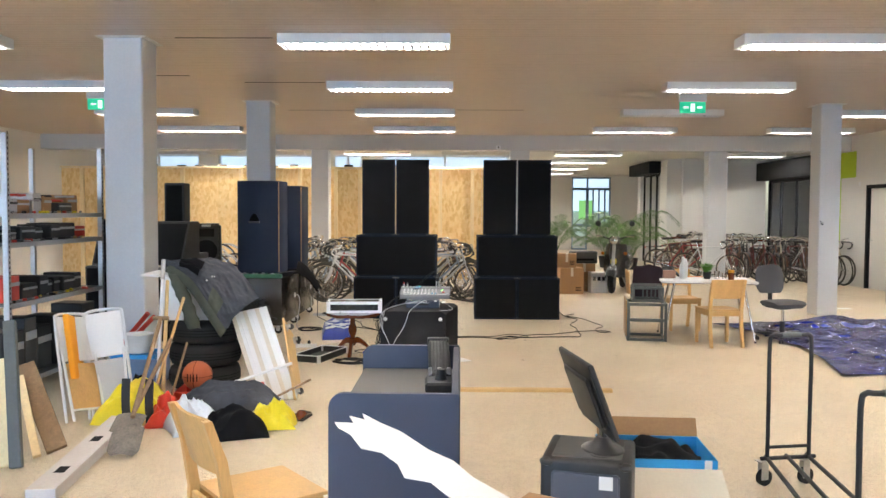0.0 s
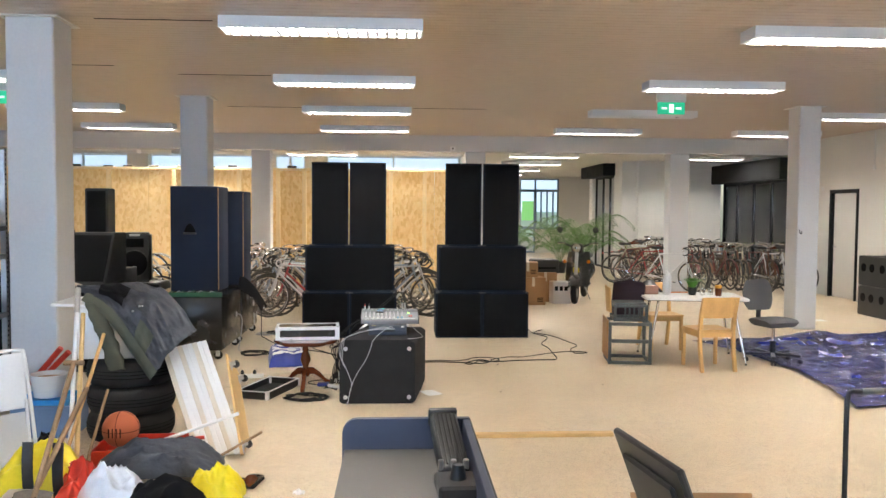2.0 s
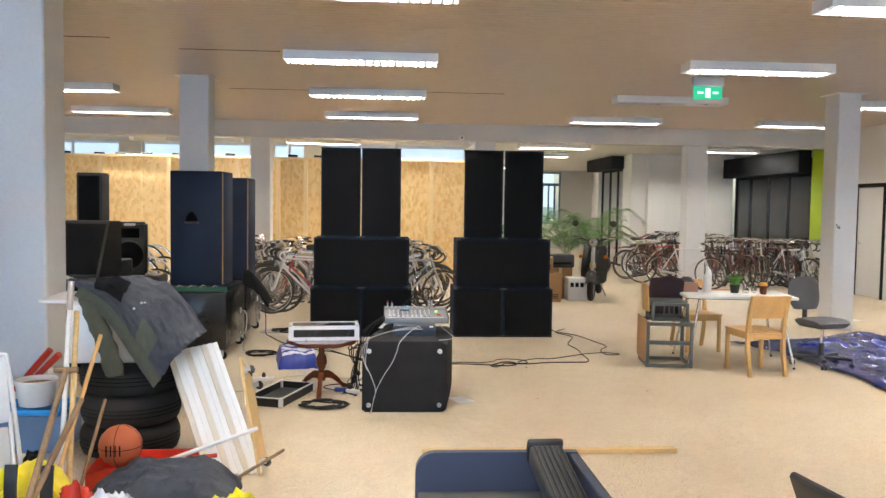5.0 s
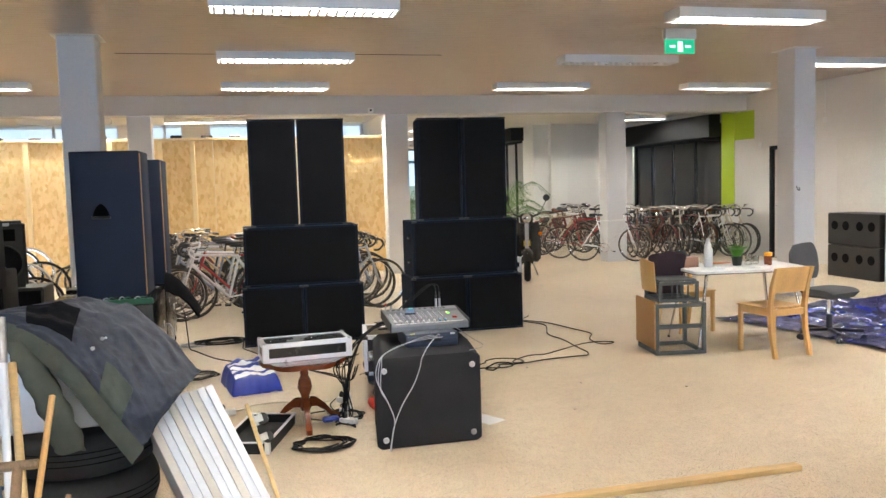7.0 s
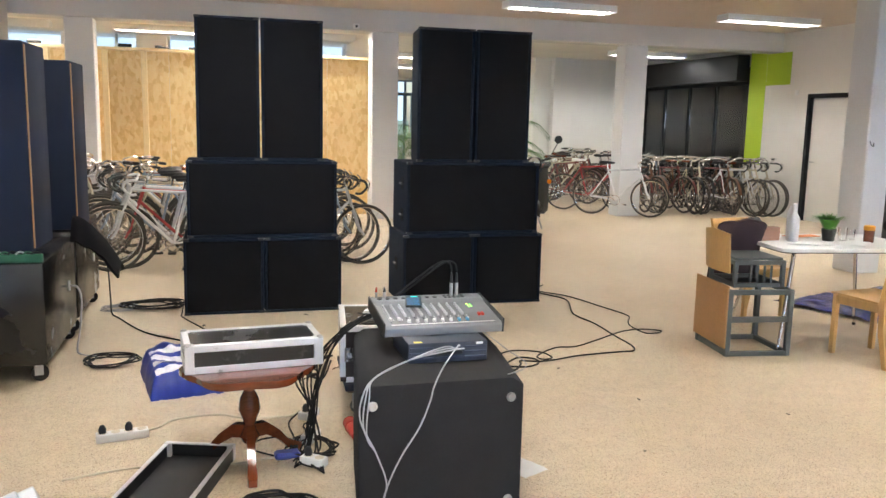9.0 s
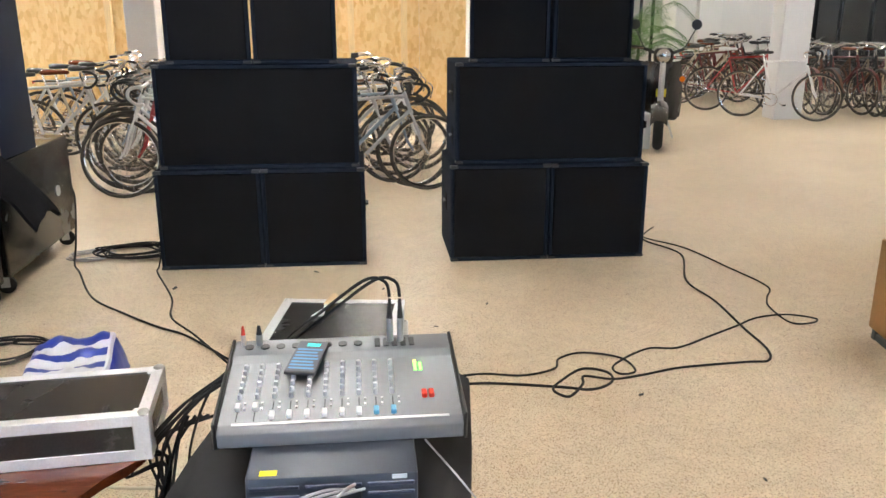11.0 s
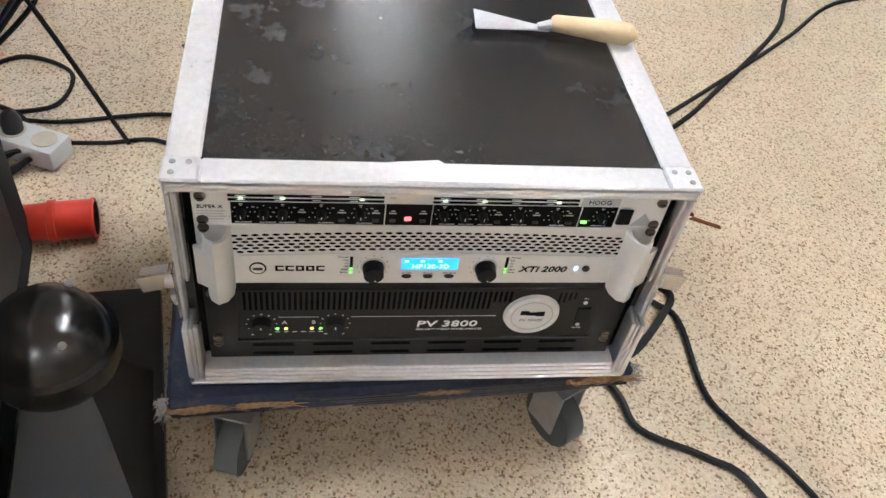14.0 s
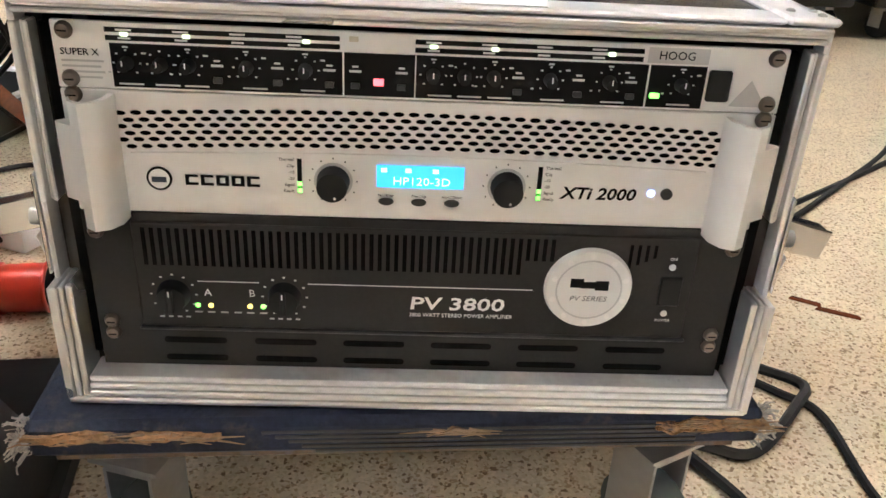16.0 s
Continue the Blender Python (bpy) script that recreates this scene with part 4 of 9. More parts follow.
        part("knob_ring", disc_x(BM(), X, X + 0.0008, ku, -0.1037, 0.0135, 28), M_GREY, am)
        kn = part("knob", disc_x(BM(), X + 0.001, X + 0.014, ku, -0.1037, 0.0115, 28, 0.0105), M_KNOB, am)
        part("pointer", disc_x(BM(), X + 0.0142, X + 0.0145, ku + 0.002, -0.1112, 0.001, 8), M_WHITE, am)
        for a in range(11):
            t = radians(-150 + 30 * a)
            part("tick", disc_x(BM(), X, X + 0.0002, ku + 0.0165 * math.sin(t), -0.1037 + 0.0165 * math.cos(t), 0.0006, 6), M_INK, am)
    part("display", box(BM(), X, X + 0.0008, -0.032, 0.029, -0.1070, -0.0905), M_LCD, am, "lit blue display")
    writing("display_text", "HP120-3D", 0.0085, M_LCDTXT, am, face_front(X + 0.001, -0.021, -0.1022), wide=1.12, bold=-0.00012)
    for u in (-0.029, -0.012, 0.007):
        part("display_mark", box(BM(), X + 0.0009, X + 0.0011, u, u + 0.004, -0.0955, -0.0925), M_LCDTXT, am)
    for u, tx in ((-0.0253, "Sel / Enter"), (-0.0021, "Prev / Up"), (0.0213, "Next / Down")):
        b = BM()
        lathe(b, [(0.0055, 0), (0.005, 0.0016)], 20, Matrix.Translation((X, u, -0.118)) @ Matrix.Rotation(radians(90), 4, "Y") @ Matrix.Diagonal((0.5, 1, 1, 1)))
        part("push_button", b, M_BLKPLASTIC, am)
        writing("button_text", tx, 0.0027, M_INK, am, face_front(X, u, -0.1135), "CENTER", 0.0001)
    writing("model_text", "XTi 2000", 0.0125, M_INK, am, face_front(X, 0.0985, -0.1075), wide=1.12, slant=0.2, bold=0.00025)
    part("led", disc_x(BM(), X, X + 0.001, 0.163, -0.1052, 0.0024, 12), M_LEDB, am)
    part("power_button", disc_x(BM(), X, X + 0.002, 0.174, -0.1052, 0.0042, 16), M_BLKPLASTIC, am)
    for s in (-1, 1):
        prof = [(-0.001, 0.206), (0.012, 0.207), (0.022, 0.213), (0.026, 0.222), (0.020, 0.230), (0.012, 0.243), (0.009, 0.243), (0.017, 0.229), (0.022, 0.2215), (0.019, 0.2155), (0.010, 0.211), (-0.001, 0.211)]
        b = BM()
        rows = []
        for w in (-0.0475, -0.0505, -0.062, -0.064, -0.118, -0.120, -0.1345, -0.1375):
            wide = 0.0 if -0.063 > w > -0.119 else 0.010
            rows.append([b.verts.new((x, s * min(u, 0.243 - wide), w)) for x, u in prof])
        for r0, r1 in zip(rows, rows[1:]):
            for i in range(len(prof)):
                b.faces.new((r0[i], r0[(i + 1) % len(prof)], r1[(i + 1) % len(prof)], r1[i]))
        b.faces.new(rows[0]); b.faces.new(rows[-1][::-1])
        part("rack_handle", b, M_SILVER, am, smooth=50)
    # three-unit amplifier, black
    pv = rack_unit("power_amplifier", rack, -0.2760, -0.1337, M_PANELB, "black power amplifier with a round white badge")
    part("front_plate", box(BM(), 0.0003, 0.0030, -0.207, 0.207, -0.2268, -0.1400, 0.001), M_PANELB, pv)
    part("plate_lip", box(BM(), 0.0003, 0.0050, -0.209, 0.209, -0.2292, -0.2269, 0.0006), M_BLKPLASTIC, pv)
    for u in (-0.1642, -0.1546, -0.1256, -0.1159, -0.145, -0.135):
        part("legend", box(BM(), 0.0031, 0.0033, u - 0.0028, u + 0.0028, -0.2138, -0.2126), M_GREY, pv)
    # slots are flat near-black strips laid on the panel as painted shade
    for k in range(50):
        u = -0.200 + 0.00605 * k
        part("slot", box(BM(), 0.0031, 0.0034, u, u + 0.003, -0.1740 + (0.012 if k > 45 else 0), -0.1440), M_SHADE_PRINT, pv, smooth=0)
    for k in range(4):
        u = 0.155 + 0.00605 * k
        part("slot", box(BM(), 0.0031, 0.0034, u, u + 0.0024, -0.166 + 0.003 * k, -0.1465), M_SHADE_PRINT, pv, smooth=0)
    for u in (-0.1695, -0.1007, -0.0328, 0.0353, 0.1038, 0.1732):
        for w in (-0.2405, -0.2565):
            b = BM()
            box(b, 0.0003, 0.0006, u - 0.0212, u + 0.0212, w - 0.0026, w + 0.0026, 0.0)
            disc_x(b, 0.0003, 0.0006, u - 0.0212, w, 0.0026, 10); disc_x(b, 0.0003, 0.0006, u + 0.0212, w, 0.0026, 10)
            part("slot", b, M_SHADE_PRINT, pv, smooth=0)
    for u, tx, tu in ((-0.1814, "A", -0.1562), (-0.0996, "B", -0.1237)):
        part("knob", disc_x(BM(), 0.0031, 0.013, u, -0.1985, 0.0125, 24, 0.0105), M_KNOB, pv)
        part("knob_ridge", box(BM(), 0.0131, 0.0165, u - 0.0022, u + 0.0022, -0.2085, -0.1885, 0.001), M_KNOB, pv)
        part("pointer", box(BM(), 0.0166, 0.0168, u - 0.0005, u + 0.0005, -0.1935, -0.189), M_WHITE, pv)
        for a in range(4):
            part("legend", box(BM(), 0.0031, 0.0033, u - 0.012 + 0.0065 * a, u - 0.0085 + 0.0065 * a, -0.2185, -0.2172), M_GREY, pv)
        writing("channel_text", tx, 0.0085, M_WHITE, pv, face_front(0.0032, tu, -0.1965), "CENTER", 0.0001)
        for a in range(11):
            t = radians(-150 + 30 * a)
            part("tick", box(BM(), 0.0031, 0.0033, u + 0.0165 * math.sin(t) - 0.0009, u + 0.0165 * math.sin(t) + 0.0009, -0.1985 + 0.0165 * math.cos(t) - 0.0006, -0.1985 + 0.0165 * math.cos(t) + 0.0006), M_GREY, pv)
    for u, mm in ((-0.1642, M_LED), (-0.1546, M_LEDY), (-0.1256, M_LEDY), (-0.1159, M_LED)):
        part("led", disc_x(BM(), 0.0031, 0.0038, u, -0.2073, 0.0019, 10), mm, pv)
    for a, b in ((-0.163, -0.118), (-0.082, 0.086)):
        part("line", box(BM(), 0.0031, 0.0033, a, b, -0.1872, -0.1865), M_GREY, pv)
    writing("model_text", "PV 3800", 0.0150, M_WHITE, pv, face_front(0.0032, -0.0066, -0.2015), wide=1.42, slant=0.08, bold=0.0002)
    writing("small_text", "3800 WATT STEREO POWER AMPLIFIER", 0.0045, M_GREY, pv, face_front(0.0032, -0.0062, -0.2112), wide=1.0)
    bd = part("badge_disc", disc_x(BM(), 0.0031, 0.0075, 0.1275, -0.183, 0.0335, 40, 0.032), M_WHITE, pv, "round off-white badge")
    part("badge_ring", torus(BM(), 0.0245, 0.0007, Matrix.Translation((0.0076, 0.1275, -0.183)) @ Matrix.Rotation(radians(90), 4, "Y"), 36, 6), M_GREY, pv)
    for a in range(10):
        t = radians(36 * a)
        part("badge_dimple", disc_x(BM(), 0.0076, 0.0079, 0.1275 + 0.028 * math.sin(t), -0.183 + 0.028 * math.cos(t), 0.0022, 10), M_SILVER, pv)
    for k, (a, b, c, d) in enumerate(((0.113, 0.123, -0.181, -0.1735), (0.121, 0.136, -0.1815, -0.176), (0.132, 0.142, -0.183, -0.175))):
        part("logo_bar", box(BM(), 0.0076, 0.0079, a, b, c, d), M_INK, pv)
    writing("badge_text", "PV SERIES", 0.0062, M_GREYPRINT, pv, face_front(0.0078, 0.1275, -0.1905), "CENTER", 0.0001, slant=0.2, wide=1.1)
    part("rocker_switch", box(BM(), 0.0031, 0.0065, 0.1815, 0.1985, -0.1965, -0.1715, 0.0012), M_KNOB, pv)
    for w, tx, tw in ((-0.1640, "ON", -0.1575), (-0.2040, "POWER", -0.2105)):
        part("led_ring", disc_x(BM(), 0.0031, 0.004, 0.189, w, 0.0026, 14), M_GREY, pv)
        writing("switch_text", tx, 0.0034, M_GREY, pv, face_front(0.0032, 0.189, tw), "CENTER", 0.0001)
    for s in (-1, 1):
        for w in (-0.0064, -0.0378, -0.0485, -0.1490, -0.2240, -0.2345):
            u = s * (0.2325 if w > -0.2 else 0.2305)
            b = BM()
            lathe(b, [(0.0058, 0), (0.0058, 0.0012), (0.0042, 0.0038), (0.0015, 0.0044)], 16, Matrix.Translation((0.0002, u, w)) @ Matrix.Rotation(radians(90), 4, "Y"))
            sc = part("screw", b, M_SCREW, rack)
            part("screw_slot", box(BM(), 0.0043, 0.0048, u - 0.0028, u + 0.0028, w - 0.0005, w + 0.0005), M_SHADE_PRINT, sc)


rack = amp_rack()
fill_rack(rack)


M_RAW = mat("torn_chipboard", (0.30, 0.165, 0.075), 0.9, vary=0.45, big=25, fine=150, bump=0.8, dist=0.004, dirt=(0.05, 0.04, 0.035), dirt_at=0.55)
M_THREAD = mat("frayed_thread", (0.36, 0.33, 0.29), 0.9, vary=0.3, big=40, fine=200)


def dolly():
    ob = thing("dolly", "low dolly of carpeted board with frayed corners", "dolly", -0.585, 9.724, 0, -4)
    d = BM()
    box(d, -0.195, 0.275, -0.285, 0.292, 0.1445, 0.1785, 0.006)
    part("deck", d, M_DOLLY, ob)
    part("underside", box(BM(), -0.18, 0.26, -0.27, 0.277, 0.1325, 0.144), M_FRAY, ob)
    rng = random.Random(5)
    # ribbed mat along the front edge
    for k in range(5):
        part("mat_rib", box(BM(), 0.2752, 0.2764 + 0.0004 * (k % 2), -0.07 - 0.01 * k, 0.235, 0.1485 + 0.0046 * k, 0.1512 + 0.0046 * k, 0.0004), M_BLKPLASTIC, ob)
    # torn lengths of the edge with bare chipboard
    for y0, y1, rise, seed in ((-0.287, -0.14, 0.010, 1), (0.20, 0.294, 0.013, 7), (0.02, 0.055, 0.006, 12)):
        b = BM()

        def torn(u, v, y0=y0, y1=y1, rise=rise, seed=seed):
            y = y0 + (y1 - y0) * u
            q = Vector((y * 45, v * 2.5, seed))
            edge = 0.35 + 0.65 * math.sin(math.pi * min(1, max(0, u))) ** 0.6
            z = 0.1665 + (v - 0.5) * rise * edge * (1 + 0.6 * noise.noise(q)) + 0.002 * noise.noise(q * 3)
            return Vector((0.2762 + 0.0045 * noise.noise(q * 1.7) + 0.002 * math.sin(math.pi * v), y, z))
        grid_shell(b, 60, 8, torn, Vector((0.004, 0, 0)))
        part("torn_edge", b, M_RAW, ob, "torn edge showing raw chipboard", smooth=0)
        b = BM()
        for k in range(26):
            y = y0 + (y1 - y0) * rng.random()
            L = rng.uniform(0.008, 0.03)
            p = Vector((0.277, y, 0.1665 + rise * rng.uniform(-0.5, 0.5)))
            rod(b, p, p + Vector((rng.uniform(0.0, 0.004), L * rng.choice((-1, 1)), rng.uniform(-0.002, 0.002))), rng.uniform(0.0006, 0.0016), 5, 0.0003)
        part("splinter", b, M_AGED, ob)["kind"] = "stuff"
    # frayed cloth at the two front corners
    for cy in (-0.285, 0.291):
        b = BM()
        for k in range(70):
            p = Vector((0.268 + rng.uniform(-0.012, 0.006), cy + rng.uniform(-0.006, 0.004), 0.162 + rng.uniform(-0.016, 0.016)))
            e = p + Vector((rng.uniform(-0.004, 0.012), math.copysign(rng.uniform(0.0, 0.012), cy), rng.uniform(-0.012, 0.010)))
            tube(b, [p, p.lerp(e, 0.5) + Vector((rng.uniform(-0.003, 0.003), rng.uniform(-0.003, 0.003), rng.uniform(-0.003, 0.004))), e], rng.uniform(0.0004, 0.0012), 4, 2)
        part("frayed_corner", b, M_THREAD, ob, "torn corner with loose grey threads")["kind"] = "stuff"
    for cx, cy in ((0.236, -0.208), (0.236, 0.215), (-0.13, -0.21), (-0.13, 0.2)):
        caster(ob, cx, cy, 0.1322, 0.044, 0.020, 25 if cy > 0 else -20, M_GREYW)


dolly()


def spatula():
    ob = thing("putty_knife", "putty knife with pale wooden handle, lying on the rack", "tool", -0.585, 9.926, 0.4872, 72)
    part("blade", plate(BM(), [(-0.11, -0.022), (-0.115, 0.022), (-0.045, 0.008), (-0.02, 0.005), (-0.02, -0.005), (-0.045, -0.008)], 0.004, 0.0052), M_ALU, ob)
    b = BM()
    lathe(b, [(0.007, 0), (0.010, 0.004), (0.0115, 0.03), (0.0140, 0.066), (0.0135, 0.095), (0.005, 0.106)], 16, Matrix.Translation((-0.02, 0, 0.0142)) @ Matrix.Rotation(radians(90), 4, "Y"))
    part("handle", b, mat("pale_wood", (0.72, 0.56, 0.33), 0.5, vary=0.12, big=6, fine=60, stretch=(1, 6, 6)), ob, "pale wooden handle")
    part("ferrule", rod(BM(), (-0.035, 0, 0.006), (-0.018, 0, 0.011), 0.005, 10, 0.0075), M_STEEL, ob)


spatula()


# ---------- carpeted amplifier, mixer and the box under it ----------
def amp_cube():
    ob = thing("loudspeaker", "black carpeted bass cabinet with grey corner bolts, scuffed", "loudspeaker", -0.602, 8.255, 0)
    w, d, hh = 0.334, 0.955, 0.57
    b = BM()
    pr = [(-w, 0.02), (-w, hh - 0.03), (-w + 0.05, hh), (w - 0.05, hh), (w, hh - 0.03), (w, 0.02), (w - 0.03, 0), (-w + 0.03, 0)]
    r0 = [b.verts.new((x, 0.0, z)) for x, z in pr]
    r1 = [b.verts.new((x + 0.075, 0.55, z)) for x, z in pr]
    r2 = [b.verts.new((x * 0.97 + 0.13, d, z if z < 0.3 else z - 0.02)) for x, z in pr]
    for a, c in ((r0, r1), (r1, r2)):
        for i in range(8):
            b.faces.new((a[i], a[(i + 1) % 8], c[(i + 1) % 8], c[i]))
    b.faces.new(r0); b.faces.new(r2[::-1])
    bmesh.ops.bevel(b, geom=b.edges[:], offset=0.012, segments=2, affect="EDGES", profile=0.6)
    part("body", b, M_CARPET, ob)
    for x in (-w + 0.055, w - 0.055):
        for z in (0.06, hh - 0.08):
            k = BM()
            lathe(k, [(0.019, 0), (0.019, 0.005), (0.014, 0.010), (0.005, 0.010)], 18, Matrix.Translation((x, -0.0005, z)) @ Matrix.Rotation(radians(90), 4, "X"))
            part("corner_bolt", k, M_STEEL, ob)
    k = BM()
    for q in ((-0.10, 0.10, 0.06, 0.08), (-0.10, 0.10, -0.08, -0.06), (-0.10, -0.08, -0.0595, 0.0595), (0.08, 0.10, -0.0595, 0.0595)):
        box(k, 0.16 + q[0], 0.16 + q[1], 0.74 + q[2], 0.74 + q[3], hh - 0.012, hh - 0.003, 0.002)
    hp = part("handle_plate", k, M_GREYW, ob)
    # shade of the hand recess is this near-black sheet
    part("handle_recess", box(BM(), 0.085, 0.235, 0.685, 0.795, hh - 0.016, hh - 0.010), M_SHADE_PRINT, hp)
    part("cone_guard", box(BM(), -0.11, 0.37, d - 0.028, d + 0.004, 0.06, 0.46, 0.01), M_BLACK, ob)


amp_cube()


def grey_box():
    ob = thing("equipment_case", "dark blue-grey ribbed plastic case on the black cabinet", "case", -0.515, 8.50, 0.5715)
    ob.scale.z = 0.76
    body = part("body", box(BM(), -0.172, 0.172, 0, 0.30, 0, 0.112, 0.006, seg=2), mat("blue_grey_plastic", (0.035, 0.043, 0.062), 0.45, vary=0.1, fine=200), ob)
    for k, z in enumerate((0.022, 0.05, 0.078)):
        for x0, x1 in ((-0.165, -0.065), (-0.055, 0.06), (0.07, 0.165)):
            part("rib", box(BM(), x0, x1, -0.005, -0.0003, z, z + 0.012, 0.002), M_DESK, body)
    part("latch", box(BM(), -0.055, 0.06, -0.010, -0.0055, 0.045, 0.068, 0.003), M_BLKPLASTIC, body)
    part("sticker", box(BM(), -0.145, -0.11, 0.01, 0.03, 0.1122, 0.1128), M_YELLOW, body, "yellow sticker")
    part("sticker", box(BM(), 0.12, 0.15, -0.0012, -0.0003, 0.095, 0.108), M_PAPER, body, "white sticker")


grey_box()


def mixer():
    ob = thing("mixing_desk", "grey audio mixing desk with white faders, on the ribbed case", "mixer", -0.497, 8.625, 0.657, 0.5, rx=7.0)
    ob.scale.y = 1.03
    W, D = 0.262, 0.345
    b = BM()
    pr = [(0, 0.0), (0, 0.035), (0.02, 0.045), (0.26, 0.045), (0.275, 0.06), (D, 0.06), (D, 0.0)]
    l0 = [b.verts.new((-W, y, z)) for y, z in pr]
    l1 = [b.verts.new((W, y, z)) for y, z in pr]
    n = len(pr)
    for i in range(n):
        b.faces.new((l0[i], l0[(i + 1) % n], l1[(i + 1) % n], l1[i]))
    b.faces.new(l0[::-1]); b.faces.new(l1)
    bmesh.ops.bevel(b, geom=b.edges[:], offset=0.003, segments=1, affect="EDGES")
    body = part("body", b, M_MIXER, ob)
    for s in (-1, 1):
        part("side_cheek", box(BM(), min(s * W, s * (W + 0.008)), max(s * W, s * (W + 0.008)), -0.003, D + 0.002, -0.002, 0.064, 0.003), M_BLKPLASTIC, ob)
    m_knob = mat("mixer_knob", (0.52, 0.53, 0.55), 0.4, vary=0.06)
    m_blue = mat("blue_fader", (0.10, 0.35, 0.55), 0.4, vary=0.05)
    knob_me = None
    for c in range(10):
        x = -0.225 + 0.0375 * c
        part("fader_slot", box(BM(), x - 0.0012, x + 0.0012, 0.03, 0.10, 0.0452, 0.0456), M_INK, body)
        fy = 0.075 if c < 2 else 0.042
        f = BM()
        box(f, x - 0.006, x + 0.006, fy - 0.011, fy + 0.011, 0.0458, 0.057, 0.002)
        part("fader", f, m_blue if c > 7 else M_WHITE, body)
        for r in range(6):
            y = 0.115 + 0.024 * r
            if knob_me is None:
                k = part("knob", lathe(BM(), [(0.006, 0), (0.0055, 0.008), (0.0045, 0.012)], 10), m_knob, body)
                knob_me = k.data
                k.location = (x, y, 0.0453)
            else:
                k = new("knob", knob_me)
                k.parent, k.location = body, (x, y, 0.0453)
        part("button", box(BM(), x + 0.011, x + 0.016, 0.07, 0.076, 0.0453, 0.049), M_WHITE, body)
        part("button", box(BM(), x + 0.011, x + 0.016, 0.09, 0.096, 0.0453, 0.049), M_GREY, body)
    for k in range(8):
        x = -0.225 + 0.0375 * k
        part("socket", lathe(BM(), [(0.011, 0), (0.011, 0.003), (0.008, 0.003)], 16, Matrix.Translation((x, 0.308, 0.0603))), M_BLKPLASTIC, body)
    for k in range(5):
        x = 0.085 + 0.021 * k
        part("jack_socket", box(BM(), x - 0.007, x + 0.007, 0.288, 0.328, 0.0602, 0.0635, 0.002), M_BLKPLASTIC, body)
    for k, mm in enumerate((M_LED, M_LED)):
        part("level_meter", box(BM(), 0.168 + 0.012 * k, 0.175 + 0.012 * k, 0.20, 0.235, 0.0453, 0.0465), mm, body, "lit green level meter")
    part("level_meter", box(BM(), 0.168, 0.175, 0.236, 0.246, 0.0453, 0.0465), M_LEDY, body)
    for k in range(2):
        part("master_fader", box(BM(), 0.178 + 0.016 * k, 0.190 + 0.016 * k, 0.085, 0.107, 0.0458, 0.058, 0.002), M_RED, body, "red master fader")
    part("front_strip", box(BM(), -W + 0.03, W - 0.03, 0.016, 0.024, 0.0455, 0.0462), M_WHITE, body)
    return ob


mixer()


def phone():
    ob = thing("mobile_phone", "black mobile phone lying lit on the mixing desk", "phone", -0.595, 8.80, 0.742, -12, rx=7.2)
    part("body", box(BM(), -0.037, 0.037, -0.008, 0.135, 0.0, 0.009, 0.003, seg=2), M_BLKPLASTIC, ob)
    sc = part("screen", box(BM(), -0.034, 0.034, -0.004, 0.131, 0.0091, 0.0096), mat("phone_glass", (0.006, 0.014, 0.03), 0.4, vary=0.1, bump=0), ob)
    bl = glow("screen_blue", (0.03, 0.14, 0.30), 0.35)
    for k in range(7):
        part("screen_line", box(BM(), -0.030, 0.030 - 0.004 * (k % 3), 0.006 + 0.014 * k, 0.013 + 0.014 * k, 0.0097, 0.00975), bl, sc)
    part("screen_mark", box(BM(), -0.012, 0.02, 0.108, 0.122, 0.0097, 0.00975), glow("screen_teal", (0.03, 0.55, 0.5), 0.8), sc)


phone()


def plug(x, y, z, label, material, h=0.07, r=0.007, ry=0, rx=0):
    ob = thing("plug", label, "plug", x, y, z, 0, "plugs in the mixer", rx, ry)
    part("barrel", rod(BM(), (0, 0, 0), (0, 0, h * 0.55), r, 12), M_STEEL, ob)
    part("boot", rod(BM(), (0, 0, h * 0.55), (0, 0, h), r * 0.9, 12, r * 0.45), material, ob)


for px0 in (-0.383, -0.358):
    plug(px0, 8.933, 0.760, "silver and black audio plug in the mixer", M_BLKPLASTIC, 0.11, 0.008)
plug(-0.739, 8.937, 0.760, "red audio plug in the mixer", M_RED, 0.05, 0.006)
plug(-0.701, 8.937, 0.760, "black audio plug in the mixer", M_BLKPLASTIC, 0.05, 0.008)
for k, px0 in enumerate((-0.383, -0.358)):
    cable("black cable arching from the mixer plugs", [(px0, 8.933, 0.875), (px0 - 0.01, 8.94, 0.912), (px0 - 0.06, 8.955, 0.912), (px0 - 0.17, 9.02, 0.81), (px0 - 0.26, 9.08, 0.72), (-0.70, 9.16, 0.63), (-0.86, 9.2, 0.55), (-0.97, 9.26, 0.3), (-1.0, 9.35, 0.02)], 0.0042)
rng = random.Random(3)
for k in range(6):
    pts = []
    for j in range(9):
        a = j * 0.9 + k
        pts.append((-0.62 + 0.16 * math.cos(a) * (0.6 + 0.5 * rng.random()), 9.10 + 0.05 * math.sin(a) + 0.02 * rng.random(), 0.585 + 0.012 * k + 0.03 * rng.random()))
    cable("tangled cable lying behind the mixer", pts, 0.0027, M_CABLEG if k % 3 == 2 else M_CABLE)
